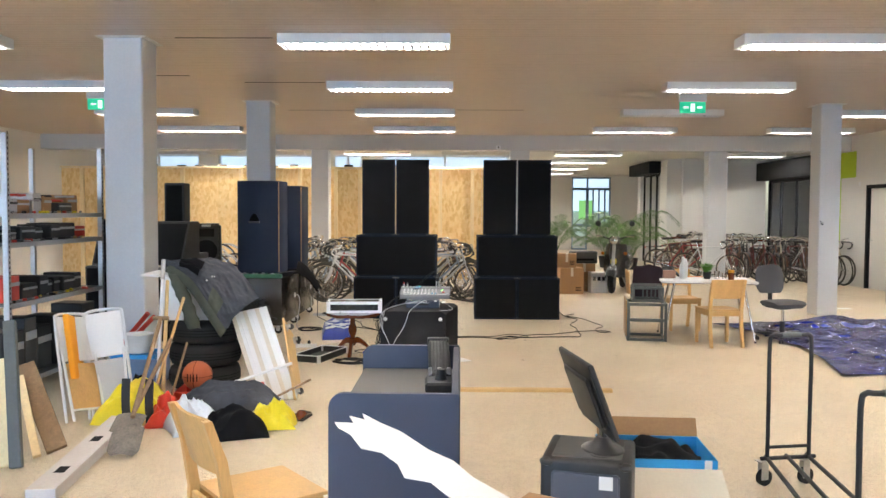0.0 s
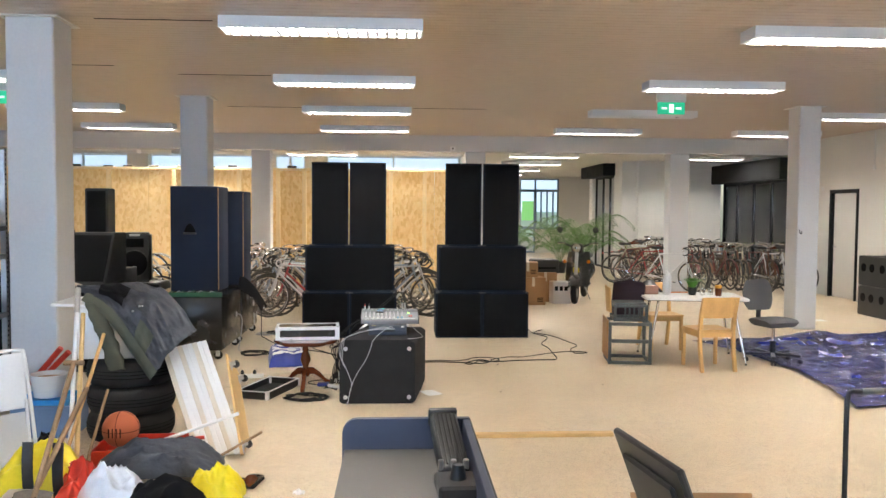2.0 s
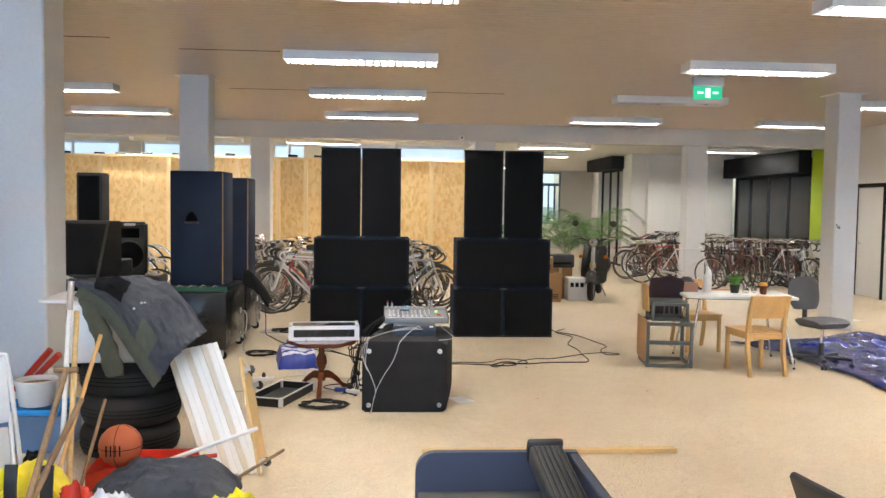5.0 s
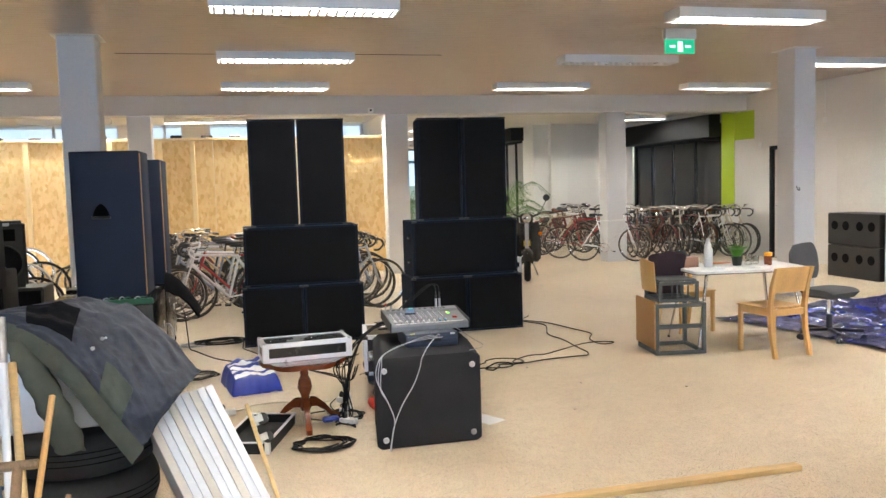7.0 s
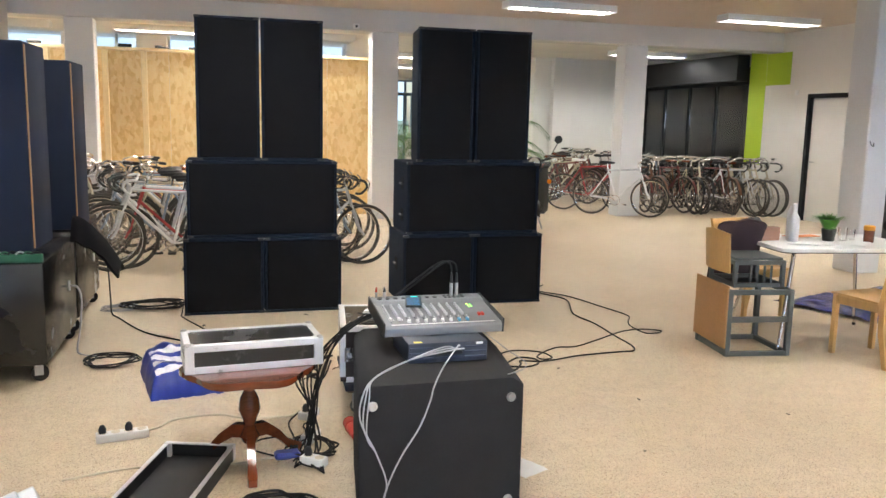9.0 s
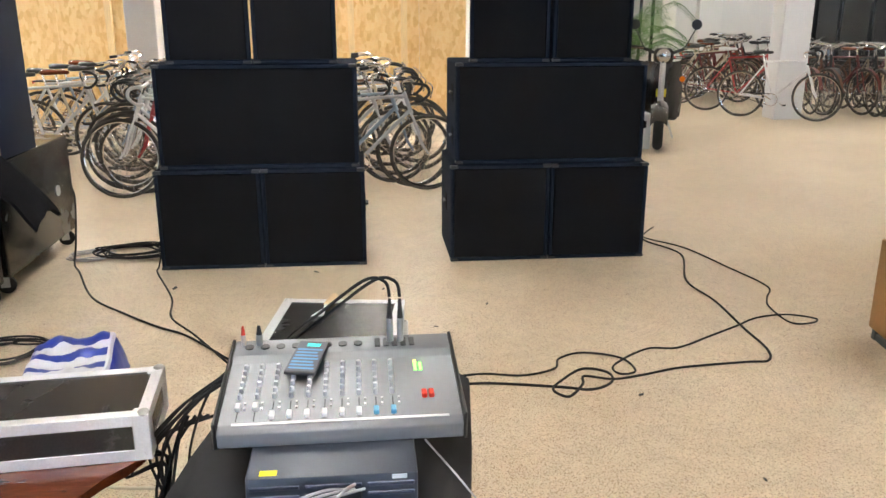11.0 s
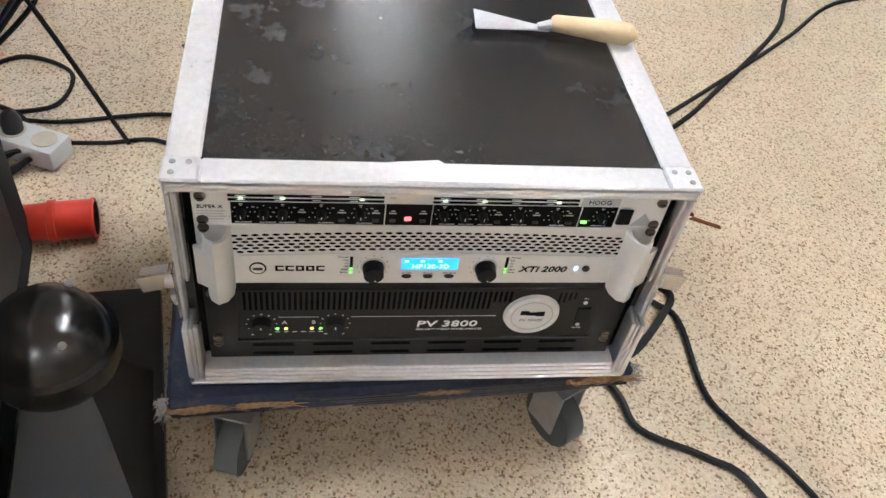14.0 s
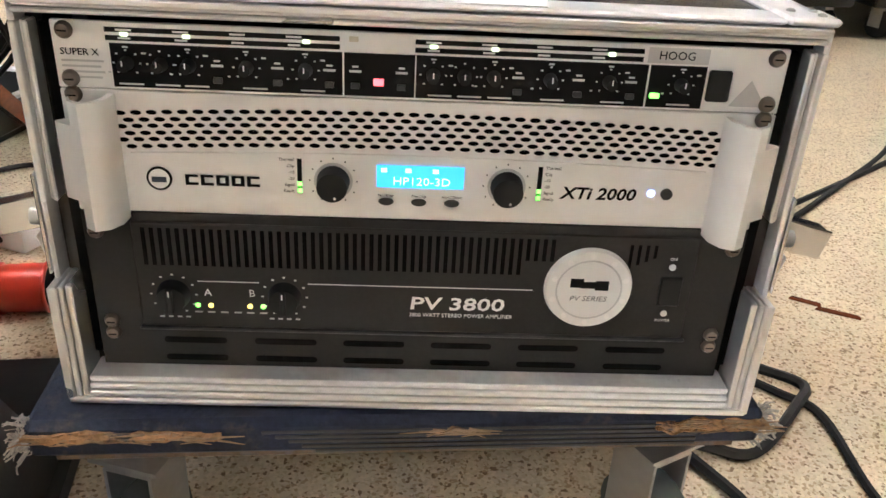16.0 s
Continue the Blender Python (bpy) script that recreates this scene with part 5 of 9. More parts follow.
for k in range(3):
    cable("thin grey cable hanging down the black cabinet", [(-0.49 + 0.02 * k, 8.49, 0.63), (-0.55, 8.44, 0.655 - 0.01 * k), (-0.72, 8.36, 0.63), (-0.87, 8.29, 0.588), (-0.925 + 0.014 * k, 8.238, 0.53), (-0.93 + 0.012 * k, 8.236, 0.44 - 0.03 * k), (-0.87, 8.236, 0.31), (-0.828, 8.237, 0.19), (-0.84, 8.234, 0.12), (-0.855, 8.232, 0.04), (-0.87, 8.20, 0.005)], 0.0032, M_CABLEG)
cable("thin grey cable drooping over the black cabinet", [(-0.47, 8.49, 0.64), (-0.50, 8.42, 0.66), (-0.59, 8.31, 0.61), (-0.645, 8.24, 0.555), (-0.66, 8.236, 0.50), (-0.70, 8.236, 0.40), (-0.77, 8.234, 0.29), (-0.818, 8.232, 0.19), (-0.845, 8.23, 0.09), (-0.86, 8.21, 0.004)], 0.0034, M_CABLEG)
cable("thin pale cable across the cabinet edge", [(-0.32, 8.62, 0.66), (-0.24, 8.52, 0.60), (-0.20, 8.42, 0.575), (-0.25, 8.33, 0.574), (-0.33, 8.28, 0.575)], 0.0022, M_CABLEG)


# ---------- round table with a flight case ----------
def round_table():
    ob = thing("side_table", "small dark red mahogany pedestal table with scalloped top", "table", -1.31, 8.98, 0)
    n = 96
    out = [((0.285 + 0.016 * math.cos(6 * 2 * math.pi * i / n)) * math.cos(2 * math.pi * i / n), (0.265 + 0.016 * math.cos(6 * 2 * math.pi * i / n)) * math.sin(2 * math.pi * i / n)) for i in range(n)]
    t = BM()
    for s, z0, z1 in ((0.94, 0.425, 0.440), (1.0, 0.4402, 0.462)):
        plate(t, [(x * s, y * s) for x, y in out], z0, z1)
    part("tabletop", t, M_MAHOG, ob, smooth=50)
    part("pedestal", lathe(BM(), [(0.03, 0.10), (0.045, 0.13), (0.03, 0.16), (0.024, 0.19), (0.035, 0.22), (0.05, 0.26), (0.042, 0.31), (0.025, 0.345), (0.03, 0.36), (0.022, 0.39), (0.05, 0.425)], 24), M_MAHOG, ob)
    for k in range(3):
        a = radians(30 + 120 * k)
        b = BM()
        prev = None
        for r, z, w, hh in ((0.02, 0.155, 0.018, 0.035), (0.08, 0.15, 0.02, 0.034), (0.15, 0.10, 0.018, 0.028), (0.20, 0.045, 0.018, 0.024), (0.25, 0.022, 0.022, 0.022), (0.275, 0.018, 0.018, 0.018)):
            c, sn = math.cos(a), math.sin(a)
            ring = [b.verts.new((r * c - sn * du * w, r * sn + c * du * w, z + dz * hh)) for du, dz in ((-1, -0.9), (1, -0.9), (1, 0.9), (-1, 0.9))]
            if prev:
                for i in range(4):
                    b.faces.new((prev[i], prev[(i + 1) % 4], ring[(i + 1) % 4], ring[i]))
            else:
                b.faces.new(ring[::-1])
            prev = ring
        b.faces.new(prev)
        part("leg", b, M_MAHOG, ob, smooth=60)


round_table()


def flight_case(name, label, x, y, z, rz, L, D, H, lid=True, rx=0, top_mat=None):
    """A flat case with aluminium edges and ball corners, centred on x, y."""
    ob = thing(name, label, "flight case", x, y, z, rz, rx=rx)
    a, d = L / 2, D / 2
    e = 0.028
    part("body", box(BM(), -a + 0.004, a - 0.004, -d + 0.004, d - 0.004, 0.004, H - 0.004), top_mat or M_TOLEX, ob)
    for s in (-1, 1):
        for z0, z1 in ((0, 0.03), (H - 0.03, H)):
            part("edge_profile", box(BM(), -a + e, a - e, min(s * (d - 0.003), s * (d + 0.001)), max(s * (d - 0.003), s * (d + 0.001)), z0, z1, 0.001), M_ALU, ob)
            part("edge_profile", box(BM(), min(s * (a - 0.003), s * (a + 0.001)), max(s * (a - 0.003), s * (a + 0.001)), -d + e, d - e, z0, z1, 0.001), M_ALU, ob)
        part("edge_profile", box(BM(), -a + e, a - e, min(s * (d - e), s * d), max(s * (d - e), s * d), H - 0.0035, H + 0.0005, 0.001), M_ALU, ob)
        part("edge_profile", box(BM(), min(s * (a - e), s * a), max(s * (a - e), s * a), -d + e, d - e, H - 0.0035, H + 0.0005, 0.001), M_ALU, ob)
        for t in (-1, 1):
            c = BM()
            box(c, min(s * (a - e - 0.012), s * (a + 0.002)), max(s * (a - e - 0.012), s * (a + 0.002)), min(t * (d - e - 0.012), t * (d + 0.002)), max(t * (d - e - 0.012), t * (d + 0.002)), 0.0, H + 0.0015, 0.003)
            cp = part("corner_plate", c, M_ALU, ob)
            part("ball_corner", lathe(BM(), [(0.002, -0.004), (0.012, 0.0), (0.016, 0.008), (0.012, 0.015), (0.003, 0.018)], 14, Matrix.Translation((s * (a - 0.012), t * (d - 0.012), H - 0.008))), M_STEEL, cp)
    return ob


flight_case("flight_case", "shallow black flight case with aluminium edges, on the side table", -1.295, 9.05, 0.4635, 5, 0.60, 0.29, 0.125)


def open_tray():
    ob = thing("case_lid", "empty open flight case lid with aluminium edges on the floor", "case lid", -1.63, 8.77, 0, 72)
    a, d, H = 0.33, 0.16, 0.07
    part("bottom", box(BM(), -a, a, -d, d, 0.002, 0.012), M_BLACK, ob)
    for s in (-1, 1):
        part("side", box(BM(), -a, a, min(s * d, s * (d - 0.012)), max(s * d, s * (d - 0.012)), 0.0125, H - 0.002, 0.001), M_BLACK, ob)
        part("side", box(BM(), min(s * a, s * (a - 0.012)), max(s * a, s * (a - 0.012)), -d + 0.0125, d - 0.0125, 0.0125, H - 0.002, 0.001), M_BLACK, ob)
        part("rim", box(BM(), -a + 0.03, a - 0.03, min(s * (d + 0.002), s * (d - 0.018)), max(s * (d + 0.002), s * (d - 0.018)), H - 0.0015, H + 0.006, 0.002), M_ALU, ob)
        part("rim", box(BM(), min(s * (a + 0.002), s * (a - 0.018)), max(s * (a + 0.002), s * (a - 0.018)), -d + 0.03, d - 0.03, H - 0.0015, H + 0.006, 0.002), M_ALU, ob)
        for t in (-1, 1):
            part("corner_plate", box(BM(), min(s * (a + 0.003), s * (a - 0.03)), max(s * (a + 0.003), s * (a - 0.03)), min(t * (d + 0.003), t * (d - 0.03)), max(t * (d + 0.003), t * (d - 0.03)), 0.0, H + 0.008, 0.004), M_ALU, ob)


open_tray()


def shopping_bag():
    ob = thing("shopping_bag", "blue and white striped plastic shopping bag lying flat", "bag", -1.66, 10.25, 0, 10)

    def shape(u, v):
        x, y = (u - 0.5) * 0.40, (v - 0.5) * 0.58
        e = min(u, 1 - u, v, 1 - v)
        z = 0.17 * min(1, e * 9) ** 0.6 * (0.75 + 0.35 * v)
        return Vector((x, y, 0.003 + z + 0.03 * noise.noise(Vector((u * 4, v * 5, 1))) + 0.014 * noise.noise(Vector((u * 11, v * 9, 4)))))
    b = BM()
    grid_sheet(b, 24, 30, shape)
    part("bag_body", b, M_BAGBLUE, ob, smooth=60)
    for k, (v0, v1) in enumerate(((0.12, 0.22), (0.28, 0.40), (0.47, 0.57), (0.64, 0.76))):
        s = BM()
        grid_sheet(s, 20, 4, lambda u, v, v0=v0, v1=v1: shape(0.10 + 0.8 * u, v0 + (v1 - v0) * v + 0.02 * math.sin(u * 5 + k)) + Vector((0, 0, 0.004)))
        part("stripe", s, M_BAGWHITE, ob, "white printed stripe", smooth=60)
    s = BM()
    grid_sheet(s, 4, 20, lambda u, v: shape(0.86 + 0.05 * u, 0.1 + 0.8 * v) + Vector((0, 0, 0.007)))
    part("strap", s, M_BAGWHITE, ob, smooth=60)


shopping_bag()


def horn():
    ob = thing("horn_driver", "black compression driver on a black horn plate, lying on the floor", "horn", -0.425, 9.305, 0, 0)
    p = BM()
    plate(p, [(-0.23, -0.10), (-0.225, 0.095), (0.18, 0.10), (0.25, 0.10), (0.25, -0.14), (0.10, -0.14)], 0.002, 0.022)
    part("base_plate", p, M_BLKPLASTIC, ob)
    b = BM()
    prev = None
    for z, sx, sy, cx in ((0.0225, 0.13, 0.085, 0.06), (0.08, 0.09, 0.065, 0.05), (0.15, 0.05, 0.045, 0.035), (0.19, 0.035, 0.035, 0.03)):
        ring = [b.verts.new((cx + sx * a, sy * c, z)) for a, c in ((-1, -1), (1, -1), (1, 1), (-1, 1))]
        if prev:
            for i in range(4):
                b.faces.new((prev[i], prev[(i + 1) % 4], ring[(i + 1) % 4], ring[i]))
        else:
            b.faces.new(ring[::-1])
        prev = ring
    b.faces.new(prev)
    part("horn_flare", b, M_BLKPLASTIC, ob)
    dm = part("driver", lathe(BM(), [(0.03, 0.17), (0.062, 0.178), (0.066, 0.19), (0.066, 0.214), (0.060, 0.218), (0.056, 0.232), (0.046, 0.250), (0.028, 0.262), (0.008, 0.266)], 36, Matrix.Translation((0.024, 0.0, 0)) @ Matrix.Diagonal((1.12, 1.12, 1.08, 1))), M_BLKGLOSS, ob, "glossy black domed driver")
    for k in range(3):
        a = 2.1 * k + 0.5
        part("bolt", lathe(BM(), [(0.005, 0), (0.004, 0.003)], 8, Matrix.Translation((0.024 + 0.05 * math.cos(a), 0.05 * math.sin(a), 0.2725))), M_STEEL, dm)


horn()


def power_plug():
    ob = thing("power_plug", "red five-pin industrial power plug on the floor", "plug", -0.80, 9.235, 0.033, 90)
    part("body", lathe(BM(), [(0.02, -0.13), (0.024, -0.07), (0.028, -0.06), (0.03, 0.0), (0.034, 0.002), (0.034, 0.012), (0.031, 0.014), (0.032, 0.07)], 24, Matrix.Rotation(radians(90), 4, "Y")), M_RED, ob)
    part("collar", torus(BM(), 0.031, 0.003, Matrix.Translation((0.068, 0, 0)) @ Matrix.Rotation(radians(90), 4, "Y")), M_RED, ob)
    part("socket_face", rod(BM(), (0.0702, 0, 0), (0.0708, 0, 0), 0.027, 20), M_SHADE_PRINT, ob)


power_plug()


def power_strip(x, y, rz, n, label):
    ob = thing("power_strip", label, "power strip", x, y, 0, rz)
    part("body", box(BM(), -0.03 * n, 0.03 * n, -0.03, 0.03, 0.001, 0.042, 0.005, seg=2), M_WHITE, ob)
    for k in range(n):
        cx = -0.03 * n + 0.03 + 0.06 * k
        s = part("socket", lathe(BM(), [(0.021, 0), (0.021, 0.0015), (0.018, 0.0015)], 20, Matrix.Translation((cx, 0, 0.0421))), M_CREAM, ob)
        if k % 2 == 0:
            part("plugged_in", lathe(BM(), [(0.017, 0), (0.018, 0.02), (0.012, 0.035), (0.006, 0.04)], 16, Matrix.Translation((cx, 0, 0.0438))), M_BLKPLASTIC, s)
    return ob


power_strip(-0.985, 9.51, 50, 2, "white double power socket with black plug on the floor")
power_strip(-1.01, 9.19, 60, 2, "white double power socket among black cables on the floor")
power_strip(-1.03, 8.89, -40, 2, "white power strip with blue plug on the floor")
power_strip(-1.90, 9.40, 10, 4, "white power strip on the floor")
bk = BM()
plate(bk, [(-0.02, -0.05), (0.015, -0.055), (0.055, 0.02), (0.03, 0.06), (-0.005, 0.06), (-0.03, 0.02)], 0.0005, 0.003)
brk = one("metal_bracket", bk, M_CREAM, "small cream metal bracket with holes on the floor", "bracket")
brk.matrix_world = pose(-0.20, 9.668, 0, 0, 0, -70)
for hx, hy in ((0, 0.045), (0.015, 0.02), (0.03, 0.03), (0.0, -0.03)):
    part("hole", rod(BM(), (hx, hy, 0.0031), (hx, hy, 0.0034), 0.003, 8), M_SHADE_PRINT, brk)
blob = one("blue_plug", box(BM(), -1.20, -1.08, 8.96, 9.03, 0.002, 0.035, 0.012), M_BAGBLUE, "blue plastic cable plug on the floor", "plug")

# floor cables
Z = 0.006
cable("black cable looping over the floor from the rack", [(-0.60, 9.93, 0.03), (-0.50, 9.99, 0.012), (-0.37, 10.05, Z), (-0.30, 10.06, Z), (-0.24, 10.14, Z), (-0.18, 10.19, Z), (0.04, 10.222, Z), (0.355, 10.158, Z), (0.489, 10.121, Z), (0.594, 10.182, Z), (0.603, 10.28, Z), (0.50, 10.317, Z + 0.004), (0.379, 10.214, Z), (0.327, 10.131, Z), (0.379, 10.065, Z), (0.459, 10.156, Z + 0.008), (0.489, 10.238, Z + 0.006), (0.606, 10.198, Z + 0.006), (0.755, 10.241, Z), (0.947, 10.298, Z), (1.255, 10.328, Z), (1.37, 10.335, Z), (1.425, 10.466, Z), (1.431, 10.726, Z), (1.449, 11.122, Z), (1.423, 11.468, Z), (1.588, 11.986, Z), (1.467, 12.306, Z), (1.40, 12.42, 0.05), (1.345, 12.45, 0.12)], 0.006)
cable("second black cable snaking over the floor", [(-0.70, 9.96, 0.03), (-0.63, 10.08, 0.012), (-0.53, 10.18, Z), (-0.48, 10.21, Z), (-0.35, 10.19, Z), (-0.28, 10.21, Z), (-0.18, 10.262, Z), (0.039, 10.315, Z), (0.223, 10.283, Z), (0.373, 10.321, Z + 0.008), (0.425, 10.445, Z), (0.547, 10.5, Z), (0.706, 10.428, Z), (0.727, 10.272, Z + 0.005), (0.653, 10.26, Z), (0.655, 10.352, Z), (0.858, 10.515, Z), (1.011, 10.515, Z), (1.226, 10.642, Z), (1.40, 10.74, Z + 0.006), (1.561, 10.853, Z), (1.736, 10.883, Z), (1.858, 10.81, Z), (1.80, 10.755, Z), (1.70, 10.775, Z), (1.70, 11.0, Z), (1.757, 11.143, Z), (1.848, 11.327, Z), (1.777, 11.687, Z), (1.666, 12.129, Z), (1.487, 12.386, Z), (1.53, 12.52, Z), (1.64, 12.666, Z)], 0.005)
cable("black cable from the black cabinets to the rack", [(-2.37, 12.55, 0.42), (-2.30, 12.4, 0.36), (-2.26, 12.2, 0.12), (-2.24, 12.08, 0.02), (-2.177, 11.965, Z), (-1.96, 11.492, Z), (-1.713, 11.219, Z), (-1.495, 11.013, Z), (-1.329, 10.883, Z), (-1.10, 10.60, Z), (-0.99, 10.452, Z), (-0.90, 10.274, Z), (-0.86, 10.05, 0.03), (-0.83, 9.95, 0.16)], 0.006)
cable("black cable from the loudspeaker stack to the rack", [(-1.695, 12.02, 0.1), (-1.71, 11.98, 0.02), (-1.70, 11.90, Z), (-1.52, 11.444, Z), (-1.457, 11.143, Z), (-1.303, 10.906, Z), (-1.14, 10.64, Z), (-1.0, 10.40, Z), (-0.90, 10.2, Z), (-0.85, 10.0, 0.05), (-0.81, 9.93, 0.18)], 0.0055)
cable("cream cable over the floor", [(-1.03, 9.54, 0.03), (-1.088, 9.533, Z), (-1.311, 9.555, Z), (-1.45, 9.636, Z), (-1.659, 9.61, Z), (-1.735, 9.518, Z), (-1.80, 9.44, 0.02)], 0.006, M_CREAM)
cable("cream cable under the side table", [(-2.1, 8.95, Z), (-1.8, 9.02, Z), (-1.5, 8.96, Z), (-1.2, 9.0, Z), (-1.1, 8.95, Z)], 0.005, M_CREAM)
cable("thick black cable curling beside the rack", [(-0.55, 9.88, 0.03), (-0.47, 9.98, 0.014), (-0.44, 10.04, 0.014), (-0.43, 10.10, Z), (-0.49, 10.18, 0.018), (-0.54, 10.22, Z), (-0.58, 10.18, Z), (-0.62, 10.10, 0.018), (-0.66, 9.95, Z)], 0.0065)
cable("black cable loop on the floor beside the rack", [(-1.20, 9.02, Z), (-1.29, 9.11, Z), (-1.30, 9.17, Z), (-1.24, 9.24, Z), (-1.13, 9.22, Z + 0.008), (-1.12, 9.13, Z), (-1.09, 9.22, Z), (-1.10, 9.38, Z), (-1.086, 9.47, Z), (-1.04, 9.51, 0.03)], 0.0045)
cable("thin black cable beside the white socket", [(-0.96, 9.46, 0.03), (-0.99, 9.44, Z), (-1.025, 9.388, Z), (-1.022, 9.31, Z), (-1.0, 9.23, 0.03)], 0.004)
for k in range(7):
    g = random.Random(50 + k)
    x0 = -0.76 - 0.03 * k
    cable("black cable drooping off the cabinet beside the mixer", [(-0.66 - 0.02 * k, 9.0 + 0.03 * g.random(), 0.66), (x0, 8.98 + 0.05 * g.random(), 0.67 - 0.02 * k), (x0 - 0.14, 8.95 + 0.1 * g.random(), 0.56 - 0.03 * k), (-0.97 - 0.03 * g.random(), 8.95 + 0.15 * g.random(), 0.36), (-0.99 - 0.06 * g.random(), 8.95 + 0.1 * g.random(), 0.16), (-1.02 - 0.08 * g.random(), 8.9 + 0.15 * g.random(), 0.02), (-1.12, 8.85 + 0.2 * g.random(), Z + 0.004)], 0.0042)
for sx, sy, sl in ((-0.735, 10.34, 0.022), (-0.70, 10.37, 0.03)):
    tw = BM()
    plate(tw, [(-sl, -0.003), (sl, -0.004), (sl * 0.9, 0.003), (-sl * 0.8, 0.004)], 0.0005, 0.004)
    one("wood_splinter", tw, M_MAHOG, "thin brown wood splinter on the floor", "litter", "floor litter").matrix_world = pose(sx, sy, 0, 0, 0, 40 + 600 * sl)


def coil(label, cx, cy, r, turns, cr=0.005, squash=0.7, material=None, seed=1):
    g = random.Random(seed)
    pts = []
    for k in range(turns * 9):
        a = k * 2 * math.pi / 9
        rr = r * (0.55 + 0.45 * g.random())
        pts.append((cx + rr * math.cos(a), cy + rr * squash * math.sin(a), cr + 0.002 + 0.0035 * (k // 9) + 0.004 * g.random()))
    return cable(label, pts, cr, material, 6, "cable_coil", 4)


coil("tangled coil of black cable by the loudspeakers", -1.95, 12.35, 0.28, 9, 0.005, 0.6, seed=2)
coil("pale cable heap beside the black cabinet", -2.2, 12.3, 0.16, 4, 0.004, 0.8, M_CABLEG, 3)
coil("coil of black cable by the side table", -1.25, 8.46, 0.21, 6, 0.006, 0.75, seed=4)
coil("tangle of black cable beside the rack", -1.02, 9.05, 0.13, 7, 0.005, 1.2, seed=5)
coil("loose black cable coil before the cabinets", -2.1, 10.75, 0.2, 5, 0.005, 0.8, seed=6)
for k in range(5):
    g = random.Random(20 + k)
    cable("black cable hanging between rack and cabinet", [(-0.97 + 0.02 * k, 9.28, 0.40), (-1.0 - 0.02 * k, 9.25, 0.28 + 0.05 * g.random()), (-1.03 + 0.03 * g.random(), 9.12, 0.16), (-1.06 + 0.08 * g.random(), 9.0, 0.03), (-1.1 + 0.1 * g.random(), 8.9, Z + 0.01), (-1.0, 8.75 + 0.1 * g.random(), Z + 0.005)], 0.0045)
for dx, dy, s in ((-1.539, 11.625, 0.03), (0.686, 10.062, 0.018), (-0.751, 11.848, 0.02), (0.9, 9.4, 0.012), (0.2, 11.2, 0.015), (1.6, 9.0, 0.012), (-0.1, 10.9, 0.012), (0.55, 8.7, 0.01), (-0.35, 11.5, 0.016)):
    b = BM()
    plate(b, [(-s, -s * 0.3), (s * 0.6, -s * 0.4), (s, s * 0.1), (-s * 0.2, s * 0.35)], 0.0005, 0.004)
    d = one("debris", b, M_BLACK, "small dark scrap of litter on the floor", "litter", "floor litter")
    d.matrix_world = pose(dx, dy, 0, 0, 0, dx * 300)
pp = BM()
grid_sheet(pp, 8, 8, lambda u, v: Vector(((u - 0.5) * 0.15, (v - 0.5) * 0.21, 0.004 + 0.012 * abs(noise.noise(Vector((u * 3, v * 3, 5)))))), 0.0008)
ppo = one("paper_sheet", pp, M_PAPER, "white sheet of paper on the floor", "paper")
ppo.matrix_world = pose(-0.11, 8.66, 0, 0, 0, 25)


# ---------- blue loudspeakers and black cabinets ----------
def blue_speaker(x, y, z, rz, label):
    ob = thing("loudspeaker", label, "loudspeaker", x, y, z, rz, "blue loudspeakers")
    w, d, hh = 0.265, 0.5, 1.185
    part("cabinet", box(BM(), -w, w, 0, d, 0, hh, 0.012, seg=2), mat("navy_paint", (0.011, 0.017, 0.036), 0.7, vary=0.1, big=3, fine=120, spec=0.2), ob)
    part("side_board", box(BM(), w + 0.0005, w + 0.006, 0.004, 0.03, 0.02, hh - 0.02, 0.002), M_MDF, ob, "brown bare board edge")
    b = BM()
    pr = [(-0.058, -0.018)] + [(0.062 * math.cos(a) * (1 - 0.35 * max(0, math.sin(a))), 0.085 * math.sin(a)) for a in [math.pi - math.pi * k / 14 for k in range(15)]] + [(0.058, -0.018)]
    plate(b, pr, 0.0, 0.004, Matrix.Translation((-0.045, -0.0005, 0.68)) @ Matrix.Rotation(radians(90), 4, "X"))
    # hand hole is a near-black plate, its shade given by colour
    part("handle_recess", b, M_SHADE_PRINT, ob)
    part("handle_bar", rod(BM(), (-0.115, -0.012, 0.655), (0.025, -0.012, 0.655), 0.012, 10), M_BLKPLASTIC, ob)
    return ob


blue_speaker(-2.715, 10.43, 0.775, -2, "tall navy blue loudspeaker with hand hole, on a black cabinet")
blue_speaker(-2.66, 11.62, 0.745, -2, "second tall navy blue loudspeaker behind the first")


def black_cabinet(x, y, w, d, hh, label):
    ob = thing("cabinet", label, "cabinet", x, y, 0, 0, "black cabinets")
    part("body", box(BM(), -w, w, 0, d, 0.11, hh, 0.012, seg=2), M_BLKGLOSS, ob)
    for sx in (-1, 1):
        for sy in (0.07, d - 0.07):
            caster(ob, sx * (w - 0.07), sy, 0.1095, 0.05, 0.02, 15)
    part("socket_plate", rod(BM(), (w + 0.0005, d * 0.75, 0.42), (w + 0.006, d * 0.75, 0.42), 0.035, 16), M_STEEL, ob)
    return ob


black_cabinet(-2.84, 10.38, 0.44, 1.1, 0.715, "glossy black loudspeaker cabinet on casters")
black_cabinet(-2.84, 11.56, 0.44, 1.12, 0.74, "glossy black loudspeaker cabinet on casters")
